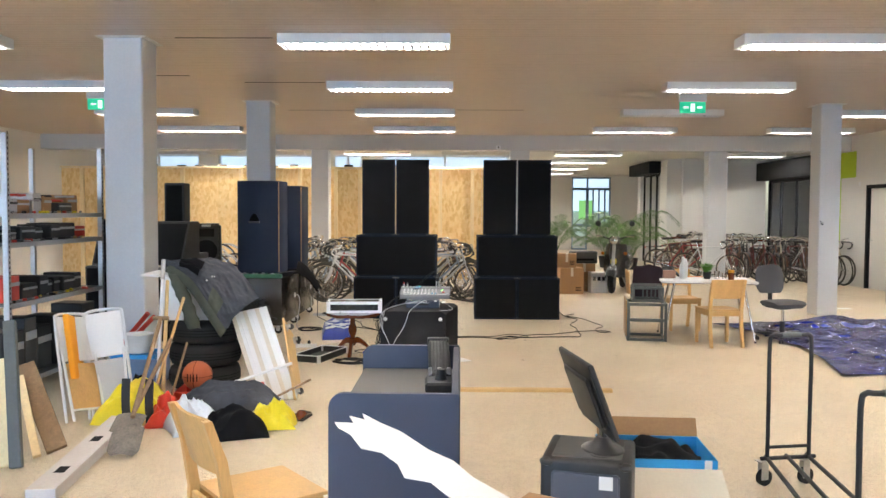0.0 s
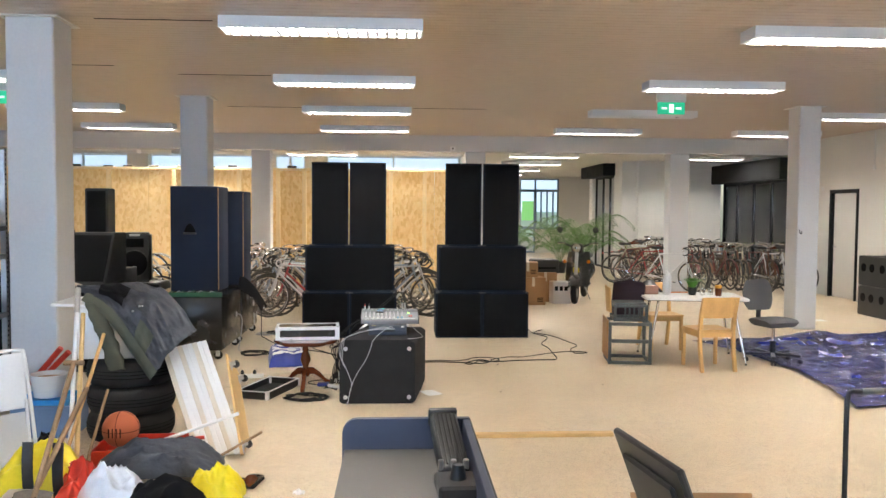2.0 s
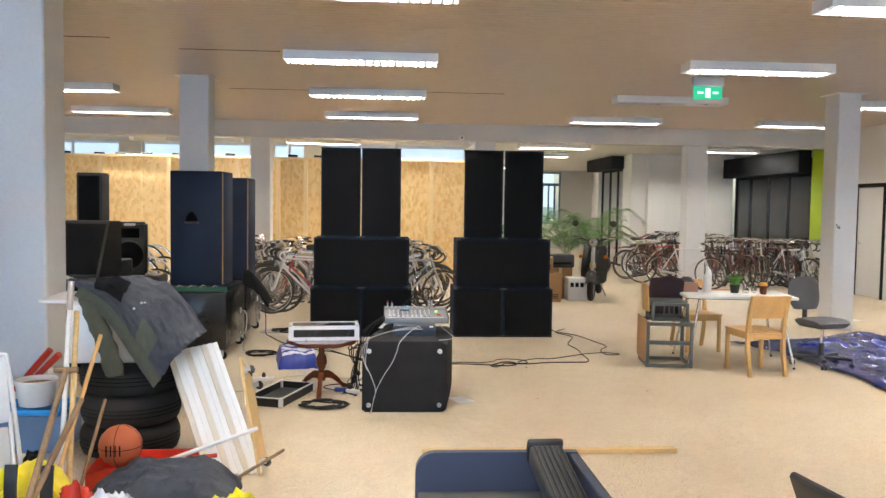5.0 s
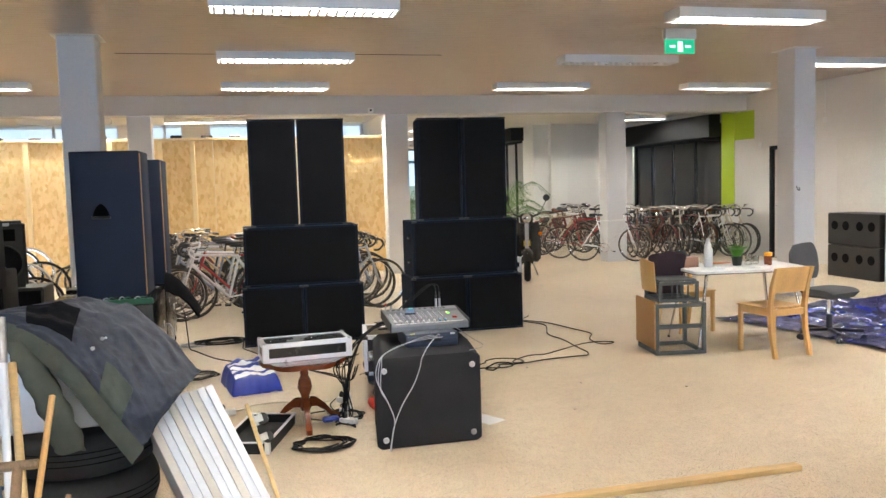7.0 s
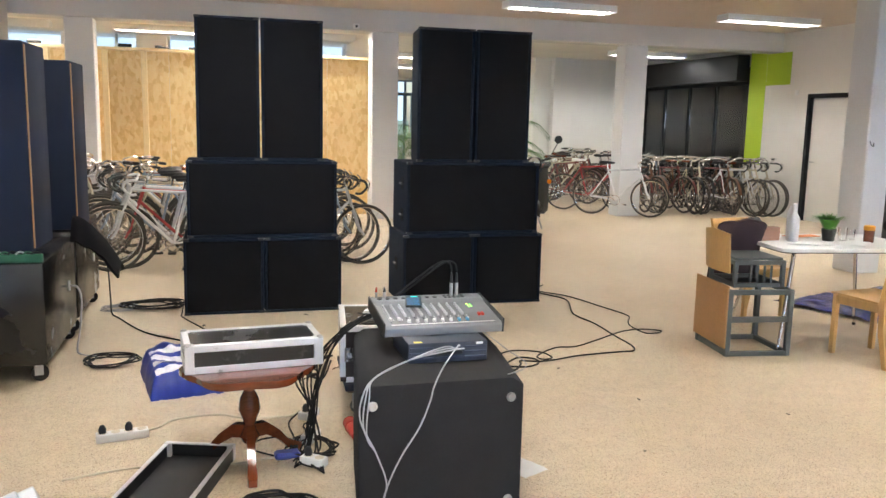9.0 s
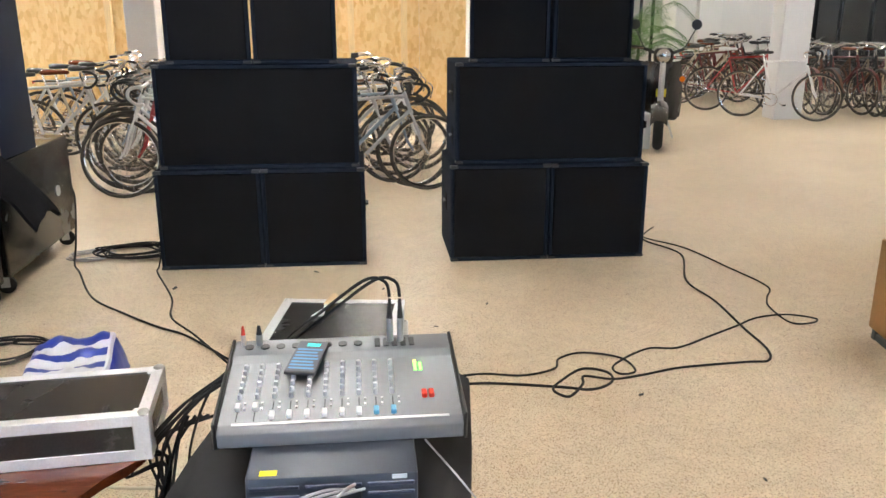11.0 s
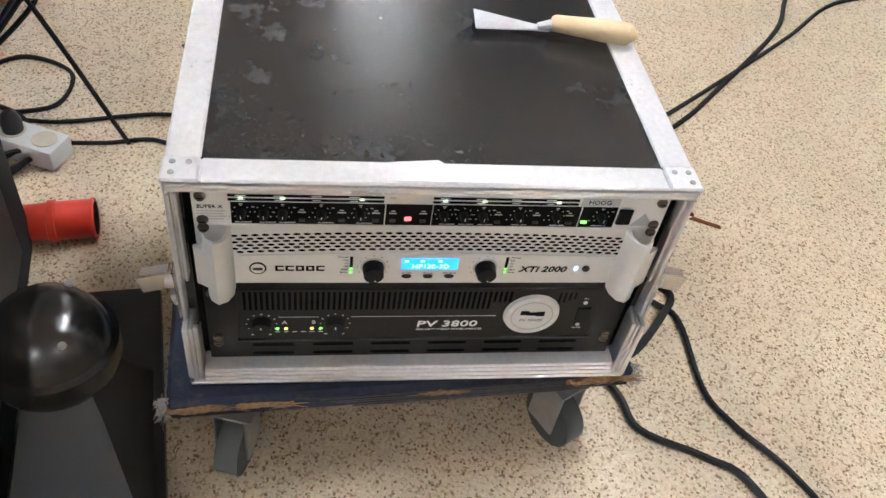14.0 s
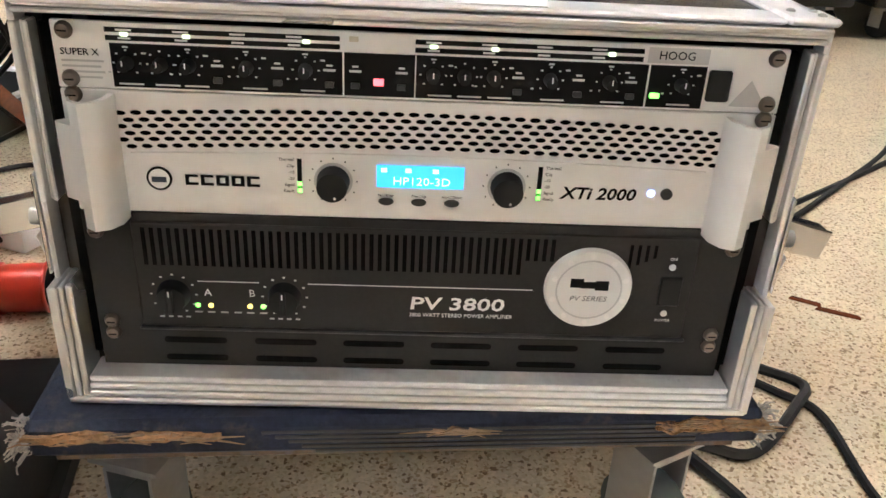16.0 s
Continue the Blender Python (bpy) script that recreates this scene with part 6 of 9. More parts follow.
cable("grey cable plugged into the black cabinet", [(-2.393, 11.2, 0.42), (-2.34, 11.15, 0.42), (-2.31, 11.1, 0.34), (-2.32, 11.05, 0.15), (-2.33, 11.0, 0.01), (-2.2, 10.9, 0.006)], 0.007, M_CABLEG)


def green_tray():
    ob = thing("storage_tray", "green plastic tray full of small cables and parts", "tray", -2.70, 10.40, 0.7165)
    part("tray", box(BM(), -0.30, 0.30, -0.005, 0.02, 0, 0.05, 0.006), M_GREEN, ob)
    g = random.Random(4)
    for k in range(14):
        x = -0.28 + 0.04 * k
        part("clutter", tube(BM(), [(x, -0.01, 0.05), (x + 0.02, 0.0, 0.062 + 0.01 * g.random()), (x + 0.05, 0.01, 0.052)], 0.005, 6), [M_GREEN, M_CABLE, M_CABLEG][k % 3], ob)


green_tray()


def soft_case():
    b = BM()
    grid_sheet(b, 16, 10, lambda u, v: Vector((-2.38 + 0.30 * u, 11.2 + 0.34 * v, 0.72 + 0.16 * math.sin(math.pi * v) * (1 - 0.6 * u) + 0.02 * noise.noise(Vector((u * 5, v * 5, 0))) - 0.25 * u * u)), 0.02)
    ob = one("black_cloth", b, M_GRILLE, "black cloth hanging over the cabinet edge", "cloth", smooth=60)


soft_case()


def pa_speaker(x, y, z, rz):
    ob = thing("loudspeaker", "black moulded plastic loudspeaker with round grille", "loudspeaker", x, y, z, rz)
    b = BM()
    pr = [(-0.215, 0.0), (0.215, 0.0), (0.16, 0.36), (-0.16, 0.36)]
    lo = [b.verts.new((px, py, 0)) for px, py in pr]
    hi = [b.verts.new((px * (0.93 if py else 1), py, 0.68)) for px, py in pr]
    b.faces.new(lo[::-1]); b.faces.new(hi)
    for i in range(4):
        b.faces.new((lo[i], lo[(i + 1) % 4], hi[(i + 1) % 4], hi[i]))
    bmesh.ops.bevel(b, geom=b.edges[:], offset=0.03, segments=3, affect="EDGES")
    part("body", b, M_BLKPLASTIC, ob)
    part("grille", rod(BM(), (0, -0.003, 0.26), (0, -0.010, 0.26), 0.175, 32), M_GRILLE, ob)
    part("grille_ring", torus(BM(), 0.178, 0.008, Matrix.Translation((0, -0.008, 0.26)) @ Matrix.Rotation(radians(90), 4, "X")), M_BLKPLASTIC, ob)
    # near-black plate paints the shade inside the horn mouth
    part("horn_mouth", box(BM(), -0.12, 0.12, -0.006, -0.001, 0.48, 0.60, 0.004), M_SHADE_PRINT, ob)
    part("badge", box(BM(), -0.02, 0.02, -0.012, -0.0105, 0.21, 0.22), M_GREY, ob)
    part("top_handle", box(BM(), -0.07, 0.07, -0.004, 0.03, 0.63, 0.662, 0.006), M_GREY, ob)


def plain_speaker(label, x, y, z, w, d, hh, rz=0, slant=0.0, grille=True):
    ob = thing("loudspeaker", label, "loudspeaker", x, y, z, rz, "black loudspeakers")
    b = BM()
    pr = [(0, 0), (d, 0), (d, hh), (slant, hh)]
    lo = [b.verts.new((-w, py, pz)) for py, pz in pr]
    hi = [b.verts.new((w, py, pz)) for py, pz in pr]
    b.faces.new(lo); b.faces.new(hi[::-1])
    for i in range(4):
        b.faces.new((lo[i], lo[(i + 1) % 4], hi[(i + 1) % 4], hi[i]))
    bmesh.ops.bevel(b, geom=b.edges[:], offset=0.01, segments=2, affect="EDGES")
    part("cabinet", b, M_BLACK, ob)
    if grille:
        a = math.atan2(slant, hh)
        m = Matrix.Rotation(-a, 4, "X")
        g = BM()
        box(g, -w + 0.025, w - 0.025, -0.006, 0.004, 0.03, math.hypot(slant, hh) - 0.03, 0.003, m)
        part("grille", g, M_GRILLE, ob)
    return ob


pa_speaker(-4.02, 12.5, 0.692, 4)
plain_speaker("black bass loudspeaker under the plastic one", -4.02, 12.45, 0, 0.36, 0.5, 0.69)
plain_speaker("low black loudspeaker box", -4.35, 10.1, 0.0, 0.45, 0.6, 0.88)
plain_speaker("low black loudspeaker box", -3.66, 9.75, 0.5, 0.2, 0.45, 0.37, 3)
plain_speaker("black bass loudspeaker on the floor", -3.66, 9.72, 0.0, 0.24, 0.5, 0.498)
plain_speaker("slanted black stage monitor on top of other boxes", -4.42, 10.1, 0.882, 0.30, 0.6, 0.58, 0, 0.28)
plain_speaker("slanted black stage monitor on top of other boxes", -3.85, 10.12, 0.882, 0.26, 0.6, 0.55, -4, 0.28)
plain_speaker("slim black column loudspeaker standing on boxes", -3.9, 10.75, 1.0, 0.13, 0.25, 0.935)
plain_speaker("black bass loudspeaker at the back", -3.9, 10.74, 0, 0.3, 0.5, 0.998, grille=False)
glove = BM()
grid_sheet(glove, 8, 6, lambda u, v: Vector((-4.0 + 0.18 * u, 9.98 + 0.1 * v, 0.885 + 0.03 * math.sin(math.pi * v) * math.sin(math.pi * u) + 0.001)), 0.01)
one("work_glove", glove, M_CREAM, "cream work glove lying on the black boxes", "glove", smooth=60)


# ---------- table group ----------
def meeting_table():
    ob = thing("table", "white table with thin dark edge and splayed chrome legs", "table", 2.98, 10.42, 0, -8)
    a, d = 0.57, 0.40
    out = []
    for cx, cy, a0 in ((a - 0.06, d - 0.06, 0), (-a + 0.06, d - 0.06, 90), (-a + 0.06, -d + 0.06, 180), (a - 0.06, -d + 0.06, 270)):
        out += [(cx + 0.06 * math.cos(radians(a0 + 15 * k)), cy + 0.06 * math.sin(radians(a0 + 15 * k))) for k in range(7)]
    part("tabletop", plate(BM(), out, 0.7185, 0.742), M_WHITE, ob)
    part("edge_band", plate(BM(), [(x * 1.004, y * 1.005) for x, y in out], 0.712, 0.718), M_BLACK, ob)
    for sx in (-1, 1):
        for sy in (-1, 1):
            lg = part("leg", rod(BM(), (sx * (a - 0.16), sy * (d - 0.14), 0.711), (sx * (a - 0.03), sy * (d - 0.03), 0.012), 0.016, 12, 0.011), M_CHROME, ob)
            part("foot", rod(BM(), (sx * (a - 0.03), sy * (d - 0.03), 0.0), (sx * (a - 0.03), sy * (d - 0.03), 0.02), 0.014, 12), M_BLKPLASTIC, lg)


meeting_table()


def birch_chair(x, y, rz, label, name="chair"):
    """Seat opens towards local +y, the back stands at local y 0."""
    ob = thing(name, label, "chair", x, y, 0, rz, "birch chairs")
    w = 0.19
    for s in (-1, 1):
        b = BM()
        prev = None
        for yy, z, t in ((-0.055, 0.0, 0.019), (0.0, 0.24, 0.021), (0.012, 0.44, 0.022), (-0.02, 0.64, 0.020), (-0.075, 0.80, 0.016)):
            ring = [b.verts.new((s * w + du * 0.017, yy + dv * t, z)) for du, dv in ((-1, -1), (1, -1), (1, 1), (-1, 1))]
            if prev:
                for i in range(4):
                    b.faces.new((prev[i], prev[(i + 1) % 4], ring[(i + 1) % 4], ring[i]))
            else:
                b.faces.new(ring[::-1])
            prev = ring
        b.faces.new(prev)
        part("back_leg", b, M_BIRCH, ob, smooth=50)
        part("front_leg", box(BM(), s * w - 0.018, s * w + 0.018, 0.375, 0.412, 0, 0.425, 0.004), M_BIRCH, ob)
        part("side_rail", box(BM(), s * w - 0.011, s * w + 0.011, 0.036, 0.374, 0.365, 0.424, 0.003), M_BIRCH, ob)
    part("front_rail", box(BM(), -w + 0.019, w - 0.019, 0.38, 0.402, 0.365, 0.424, 0.003), M_BIRCH, ob)
    part("back_rail", box(BM(), -w + 0.019, w - 0.019, -0.004, 0.018, 0.365, 0.424, 0.003), M_BIRCH, ob)
    b = BM()
    grid_sheet(b, 10, 10, lambda u, v: Vector(((u - 0.5) * 0.42, 0.037 + 0.39 * v, 0.4405 - 0.012 * math.sin(math.pi * u) * math.sin(math.pi * v))), 0.014)
    part("seat", b, M_BIRCH, ob, smooth=50)
    b = BM()
    grid_sheet(b, 12, 8, lambda u, v: Vector(((u - 0.5) * 0.345, -0.012 - 0.06 * v - 0.022 * math.sin(math.pi * u), 0.575 + 0.225 * v)), 0.012)
    part("backrest", b, M_BIRCH, ob, smooth=50)
    return ob


birch_chair(3.0, 9.66, 6, "pale birch chair pushed to the table, seen from behind")
birch_chair(2.85, 11.35, 184, "birch chair on the far side of the table")
birch_chair(-1.13, 3.19, -52, "pale birch chair beside the reception desk")


def bar_frame(parent, x0, x1, y0, y1, z0, z1, t=0.035, material=None, name="frame_bar"):
    mt = material or M_GREYW
    for x in (x0, x1 - t):
        for y in (y0, y1 - t):
            part("leg", box(BM(), x, x + t, y, y + t, z0, z1, 0.003), mt, parent)
    for z in (z0 + 0.001, z1 - t - 0.001):
        for y in (y0 + 0.003, y1 - t + 0.003):
            part(name, box(BM(), x0 + t + 0.0005, x1 - t - 0.0005, y, y + t - 0.006, z, z + t, 0.003), mt, parent)
        for x in (x0 + 0.003, x1 - t + 0.003):
            part(name, box(BM(), x, x + t - 0.006, y0 + t + 0.0005, y1 - t - 0.0005, z, z + t, 0.003), mt, parent)


def toddler_chair():
    ob = thing("high_chair", "grey painted wooden cube frame with a brown side board", "chair", 1.93, 10.08, 0, -8)
    bar_frame(ob, 0, 0.48, 0, 0.48, 0, 0.47)
    part("middle_bar", box(BM(), 0.036, 0.444, 0.004, 0.03, 0.24, 0.28, 0.003), M_GREYW, ob)
    part("side_board", box(BM(), -0.016, -0.001, -0.005, 0.485, 0.06, 0.50, 0.003), M_MDF, ob, "brown laminated side board")
    up = thing("child_chair", "small grey wooden armchair with curved birch back, on the frame", "chair", 1.98, 10.12, 0.4715, -8)
    bar_frame(up, 0.02, 0.40, 0.03, 0.42, 0.0, 0.19, 0.03)
    part("seat", box(BM(), 0.035, 0.385, 0.05, 0.40, 0.192, 0.207, 0.003), M_GREYW, up)
    for k in range(4):
        part("slat", box(BM(), 0.14 + 0.05 * k, 0.155 + 0.05 * k, 0.034, 0.046, 0.035, 0.155, 0.002), M_GREYW, up)
    b = BM()
    grid_sheet(b, 10, 6, lambda u, v: Vector((0.0 - 0.03 * math.sin(math.pi * u) - 0.02 * v, 0.04 + 0.36 * u, 0.10 + 0.30 * v - 0.05 * abs(u - 0.5) * v)), 0.012)
    part("backrest", b, M_BIRCH, up, "curved birch backrest", smooth=50)
    b = BM()
    grid_sheet(b, 14, 14, lambda u, v: Vector((0.05 + 0.36 * u, 0.35 + 0.16 * v - 0.06 * math.sin(3 * u), 0.40 - 0.42 * v * v + 0.05 * math.sin(math.pi * u) + 0.03 * noise.noise(Vector((u * 4, v * 4, 3))))), 0.015)
    j = one("dark_jacket", b, mat("plum_jacket", (0.035, 0.018, 0.022), 0.85, vary=0.3, fine=200), "dark plum jacket hung over the small chair", "jacket", smooth=60)
    j.matrix_world = pose(1.98, 10.12, 0.4715, 0, 0, -8)


toddler_chair()


def office_chair():
    ob = thing("office_chair", "grey fabric swivel office chair with black base", "chair", 3.88, 10.22, 0, 14)
    b = BM()
    grid_sheet(b, 14, 14, lambda u, v: Vector(((u - 0.5) * 0.45 * (1 - 0.12 * (2 * v - 1) ** 4), (v - 0.5) * 0.44 * (1 - 0.15 * (2 * u - 1) ** 4), 0.505 - 0.035 * max(0, (2 * abs(v - 0.5)) ** 4) - 0.01 * (2 * abs(u - 0.5)) ** 4)), 0.06)
    part("seat", b, M_GREYFAB, ob, smooth=60)
    b = BM()
    grid_sheet(b, 14, 14, lambda u, v: Vector(((u - 0.5) * 0.40 * (1 - 0.25 * abs(2 * v - 1) ** 3), 0.235 - 0.05 * (1 - (2 * u - 1) ** 2) + 0.05 * v + 0.02, 0.57 + 0.36 * v * (1 - 0.06 * (2 * u - 1) ** 2))), 0.05)
    part("backrest", b, M_GREYFAB, ob, smooth=60)
    part("back_bar", box(BM(), -0.03, 0.03, 0.255, 0.275, 0.40, 0.66, 0.006), M_BLKPLASTIC, ob)
    part("seat_bracket", box(BM(), -0.08, 0.08, -0.06, 0.26, 0.39, 0.425, 0.008), M_BLKPLASTIC, ob)
    part("gas_lift", rod(BM(), (0, 0, 0.10), (0, 0, 0.39), 0.02, 16, 0.016), M_CHROME, ob)
    part("lift_sleeve", rod(BM(), (0, 0, 0.085), (0, 0, 0.24), 0.032, 16), M_BLKPLASTIC, ob)
    for k in range(5):
        a = 2 * math.pi * k / 5 + 0.3
        m = Matrix.Rotation(a, 4, "Z")
        b = BM()
        box(b, 0.02, 0.31, -0.022, 0.022, 0.075, 0.105, 0.008, m)
        lg = part("base_arm", b, M_BLKPLASTIC, ob)
        w = BM()
        for s in (-1, 1):
            rod(w, m @ Vector((0.305, s * 0.006, 0.028)), m @ Vector((0.305, s * 0.026, 0.028)), 0.027, 16)
        rod(w, m @ Vector((0.305, 0, 0.03)), m @ Vector((0.305, 0, 0.08)), 0.006, 8)
        part("twin_wheel", w, M_BLKPLASTIC, lg)


office_chair()


def table_items():
    def P(x, y):
        return pose(2.98, 10.42, 0, 0, 0, -8) @ Vector((x, y, 0))
    p = P(-0.28, 0.0)
    ob = thing("water_bottle", "tall white bottle standing on the table", "bottle", p.x, p.y, 0.7425)
    part("body", lathe(BM(), [(0.038, 0), (0.042, 0.01), (0.042, 0.17), (0.018, 0.215), (0.018, 0.25)], 20), M_WHITE, ob)
    part("cap", lathe(BM(), [(0.02, 0.2505), (0.02, 0.275), (0.01, 0.28)], 14), M_WHITE, ob)
    p = P(-0.24, 0.1)
    ob = thing("water_bottle", "tall silver bottle standing on the table", "bottle", p.x, p.y, 0.7425)
    part("body", lathe(BM(), [(0.03, 0), (0.034, 0.01), (0.034, 0.2), (0.016, 0.25)], 20), M_ALU, ob)
    p = P(0.02, 0.02)
    ob = thing("potted_plant", "small leafy green plant in a black pot on the table", "plant", p.x, p.y, 0.7425)
    part("pot", lathe(BM(), [(0.04, 0), (0.055, 0.09), (0.05, 0.09), (0.045, 0.07)], 20), M_BLKPLASTIC, ob)
    g = random.Random(8)
    b = BM()
    for k in range(240):
        a, r = g.random() * 6.283, 0.02 + 0.13 * g.random() ** 0.7
        z0 = 0.085
        tip = Vector((r * math.cos(a), r * math.sin(a), z0 + 0.07 + 0.07 * g.random() * (1.2 - r * 5)))
        mid = Vector((tip.x * 0.5, tip.y * 0.5, z0 + 0.08))
        sd = Vector((-math.sin(a), math.cos(a), 0)) * 0.006
        v = [b.verts.new(q) for q in (Vector((0.3 * tip.x, 0.3 * tip.y, z0)) - sd * 0.4, mid - sd, tip, mid + sd)]
        b.faces.new(v)
    part("foliage", b, mat("bright_leaf", (0.08, 0.25, 0.02), 0.5, vary=0.3), ob, smooth=0)
    for k, (x, y, r, hh, m) in enumerate(((0.14, 0.03, 0.035, 0.10, M_CLEAR), (0.24, 0.08, 0.032, 0.08, M_CLEAR))):
        p = P(x, y)
        ob = thing("drinking_glass", "clear drinking glass on the table", "glass", p.x, p.y, 0.7425, group="glasses on the table")
        part("glass_wall", lathe(BM(), [(r * 0.85, 0), (r, hh), (r - 0.003, hh), (r * 0.82, 0.006)], 20), m, ob)
    p = P(0.3, -0.05)
    ob = thing("jar", "brown jar with an orange lid on the table", "jar", p.x, p.y, 0.7425)
    part("body", lathe(BM(), [(0.036, 0), (0.038, 0.09)], 18), M_MAHOG, ob)
    part("lid", lathe(BM(), [(0.04, 0.0905), (0.04, 0.12), (0.034, 0.125)], 18), mat("orange_lid", (0.75, 0.33, 0.02), 0.45), ob, "orange lid")
    for k, (x, y, w, d, c, rz) in enumerate(((-0.15, -0.16, 0.11, 0.15, M_PAPER, 12), (-0.32, -0.2, 0.10, 0.07, M_PAPER, -20), (0.12, -0.22, 0.14, 0.10, M_PAPER, 40), (-0.12, 0.15, 0.14, 0.10, mat("orange_paper", (0.7, 0.25, 0.08), 0.7), 5))):
        p = P(x, y)
        b = box(BM(), -w, w, -d / 2, d / 2, 0, 0.004)
        o = one("paper_sheet", b, c, "loose paper lying on the table", "paper", "papers on the table")
        o.matrix_world = pose(p.x, p.y, 0.7428 + 0.005 * k, 0, 0, rz)
    p = P(-0.45, 0.05)
    o = one("wooden_box", box(BM(), -0.08, 0.08, -0.04, 0.04, 0, 0.10, 0.004), mat("reddish_box", (0.30, 0.16, 0.11), 0.6), "small reddish brown box on the table", "box")
    o.matrix_world = pose(p.x, p.y, 0.7425, 0, 0, 5)
    b = BM()
    grid_sheet(b, 10, 8, lambda u, v: Vector((-0.15 + 0.3 * u, 0.1 * v, 0.02 + 0.13 * math.sin(math.pi * u) * (0.5 + 0.5 * v) + 0.03 * noise.noise(Vector((u * 5, v * 4, 9))))), 0.02)
    p = P(-0.42, 0.22)
    o = one("cloth_bag", b, M_BLACK, "dark cloth bag slumped on the table", "bag", smooth=60)
    o.matrix_world = pose(p.x, p.y, 0.7425)


table_items()


def tarpaulin():
    b = BM()

    def f(u, v):
        near = Vector((3.55, 7.95, 0)).lerp(Vector((6.9, 8.35, 0)), u)
        far = Vector((3.45, 11.55, 0)).lerp(Vector((7.0, 12.4, 0)), u)
        p = near.lerp(far, v)
        p.x += 0.35 * math.sin(math.pi * v) * (1 - u)
        q = Vector((p.x * 1.1, p.y * 1.1, 0))
        h = 0.10 * abs(noise.noise(q * 0.9)) + 0.07 * abs(noise.noise(q * 2.3 + Vector((3, 1, 0)))) + 0.05 * abs(noise.noise(q * 4.5)) + 0.03 * abs(noise.noise(q * 9))
        e = min(u * 3, 1, v * 6, (1 - v) * 6)
        p.z = 0.006 + h * (0.35 + 0.65 * max(0, min(1, e))) + 0.10 * max(0, 1 - abs(v - 0.9) * 8) * max(0, 1 - abs(u - 0.45) * 4)
        p.x += 0.06 * noise.noise(q * 1.7 + Vector((0, 0, 4)))
        p.y += 0.06 * noise.noise(q * 1.7 + Vector((0, 7, 4)))
        return p
    grid_sheet(b, 110, 110, f, 0.004)
    one("tarpaulin", b, M_TARP, "crumpled shiny blue plastic tarpaulin spread on the floor", "tarpaulin", smooth=60)


tarpaulin()
pl = one("plank", box(BM(), -0.86, 0.86, -0.032, 0.032, 0.001, 0.032, 0.003), M_PINE, "long pale pine plank lying on the floor", "plank")
pl.matrix_world = pose(0.36, 7.17, 0, 0, 0, 1)


# ---------- reception desk and what stands by it ----------
def desk():
    ob = thing("reception_desk", "slate blue desk with rounded end panels and a grey sunk top", "desk", -0.388, 3.2, 0, 0)
    w, d, hh = 0.26, 1.2, 0.865

    def panel(y0, y1, top):
        out = [(-w, 0), (w, 0), (w, top)] + [(-w + 0.06 - 0.06 * math.sin(radians(18 * k)), top - 0.06 + 0.06 * math.cos(radians(18 * k))) for k in range(6)]
        return plate(BM(), [(x, z) for x, z in out], y0, y1, Matrix(((1, 0, 0, 0), (0, 0, 1, 0), (0, 1, 0, 0), (0, 0, 0, 1))))
    part("end_panel", panel(0, 0.03, hh), M_DESK, ob)
    part("end_panel", panel(d - 0.03, d, hh), M_DESK, ob)
    part("desktop", box(BM(), -w + 0.01, w - 0.035, 0.031, d - 0.031, 0.715, 0.74, 0.002), M_DESKTOP, ob, "grey desktop")
    part("back_panel", box(BM(), w - 0.03, w - 0.002, 0.031, d - 0.031, 0.02, hh - 0.004, 0.003), M_DESK, ob)
    part("front_panel", box(BM(), -w + 0.012, -w + 0.03, 0.031, d - 0.031, 0.10, 0.714, 0.002), M_DESK, ob)
    part("edge_strip", box(BM(), w + 0.0005, w + 0.006, 0.004, d - 0.004, 0.05, hh - 0.01, 0.001), M_BLACK, ob)


desk()


def desk_items():
    ob = thing("stage_light", "long black battery light bar lying on the desk", "light", -0.22, 3.95, 0.7415, 3)
    tilt = Matrix.Translation((0, -0.02, 0.0)) @ Matrix.Rotation(radians(13), 4, "X")
    b = BM(); box(b, -0.055, 0.055, 0.0, 0.43, 0.001, 0.066, 0.016, tilt, 3)
    part("bar", b, M_BLKPLASTIC, ob)
    for k in range(6):
        b = BM(); box(b, -0.045 + 0.0165 * k, -0.038 + 0.0165 * k, 0.02, 0.41, 0.0664, 0.074, 0.002, tilt)
        part("rib", b, M_BLACK, ob)
    b = BM(); box(b, -0.058, 0.058, 0.425, 0.45, 0.0, 0.078, 0.01, tilt, 2)
    part("end_cap", b, M_BLACK, ob)
    part("base", box(BM(), -0.075, 0.075, -0.20, -0.022, 0.0, 0.05, 0.01), M_BLACK, ob)
    part("knob", rod(BM(), (0.0, -0.11, 0.05), (0.0, -0.11, 0.10), 0.03, 14, 0.02), M_BLKPLASTIC, ob)
    for k in range(3):
        part("clip", box(BM(), -0.06 + 0.045 * k, -0.04 + 0.045 * k, -0.03, -0.01, 0.051, 0.09, 0.004), M_STEEL, ob)
    coil("small loop of black cable on the desk", -0.36, 3.62, 0.05, 3, 0.005, 0.8, seed=12).location.z = 0.741
    b = BM()
    grid_sheet(b, 6, 6, lambda u, v: Vector((-0.46 + 0.1 * u, 3.38 + 0.06 * v, 0.742 + 0.03 * math.sin(math.pi * u) * math.sin(math.pi * v))), 0.006)
    one("black_clip", b, M_BLKPLASTIC, "small black clip lying on the desk", "clip")


desk_items()


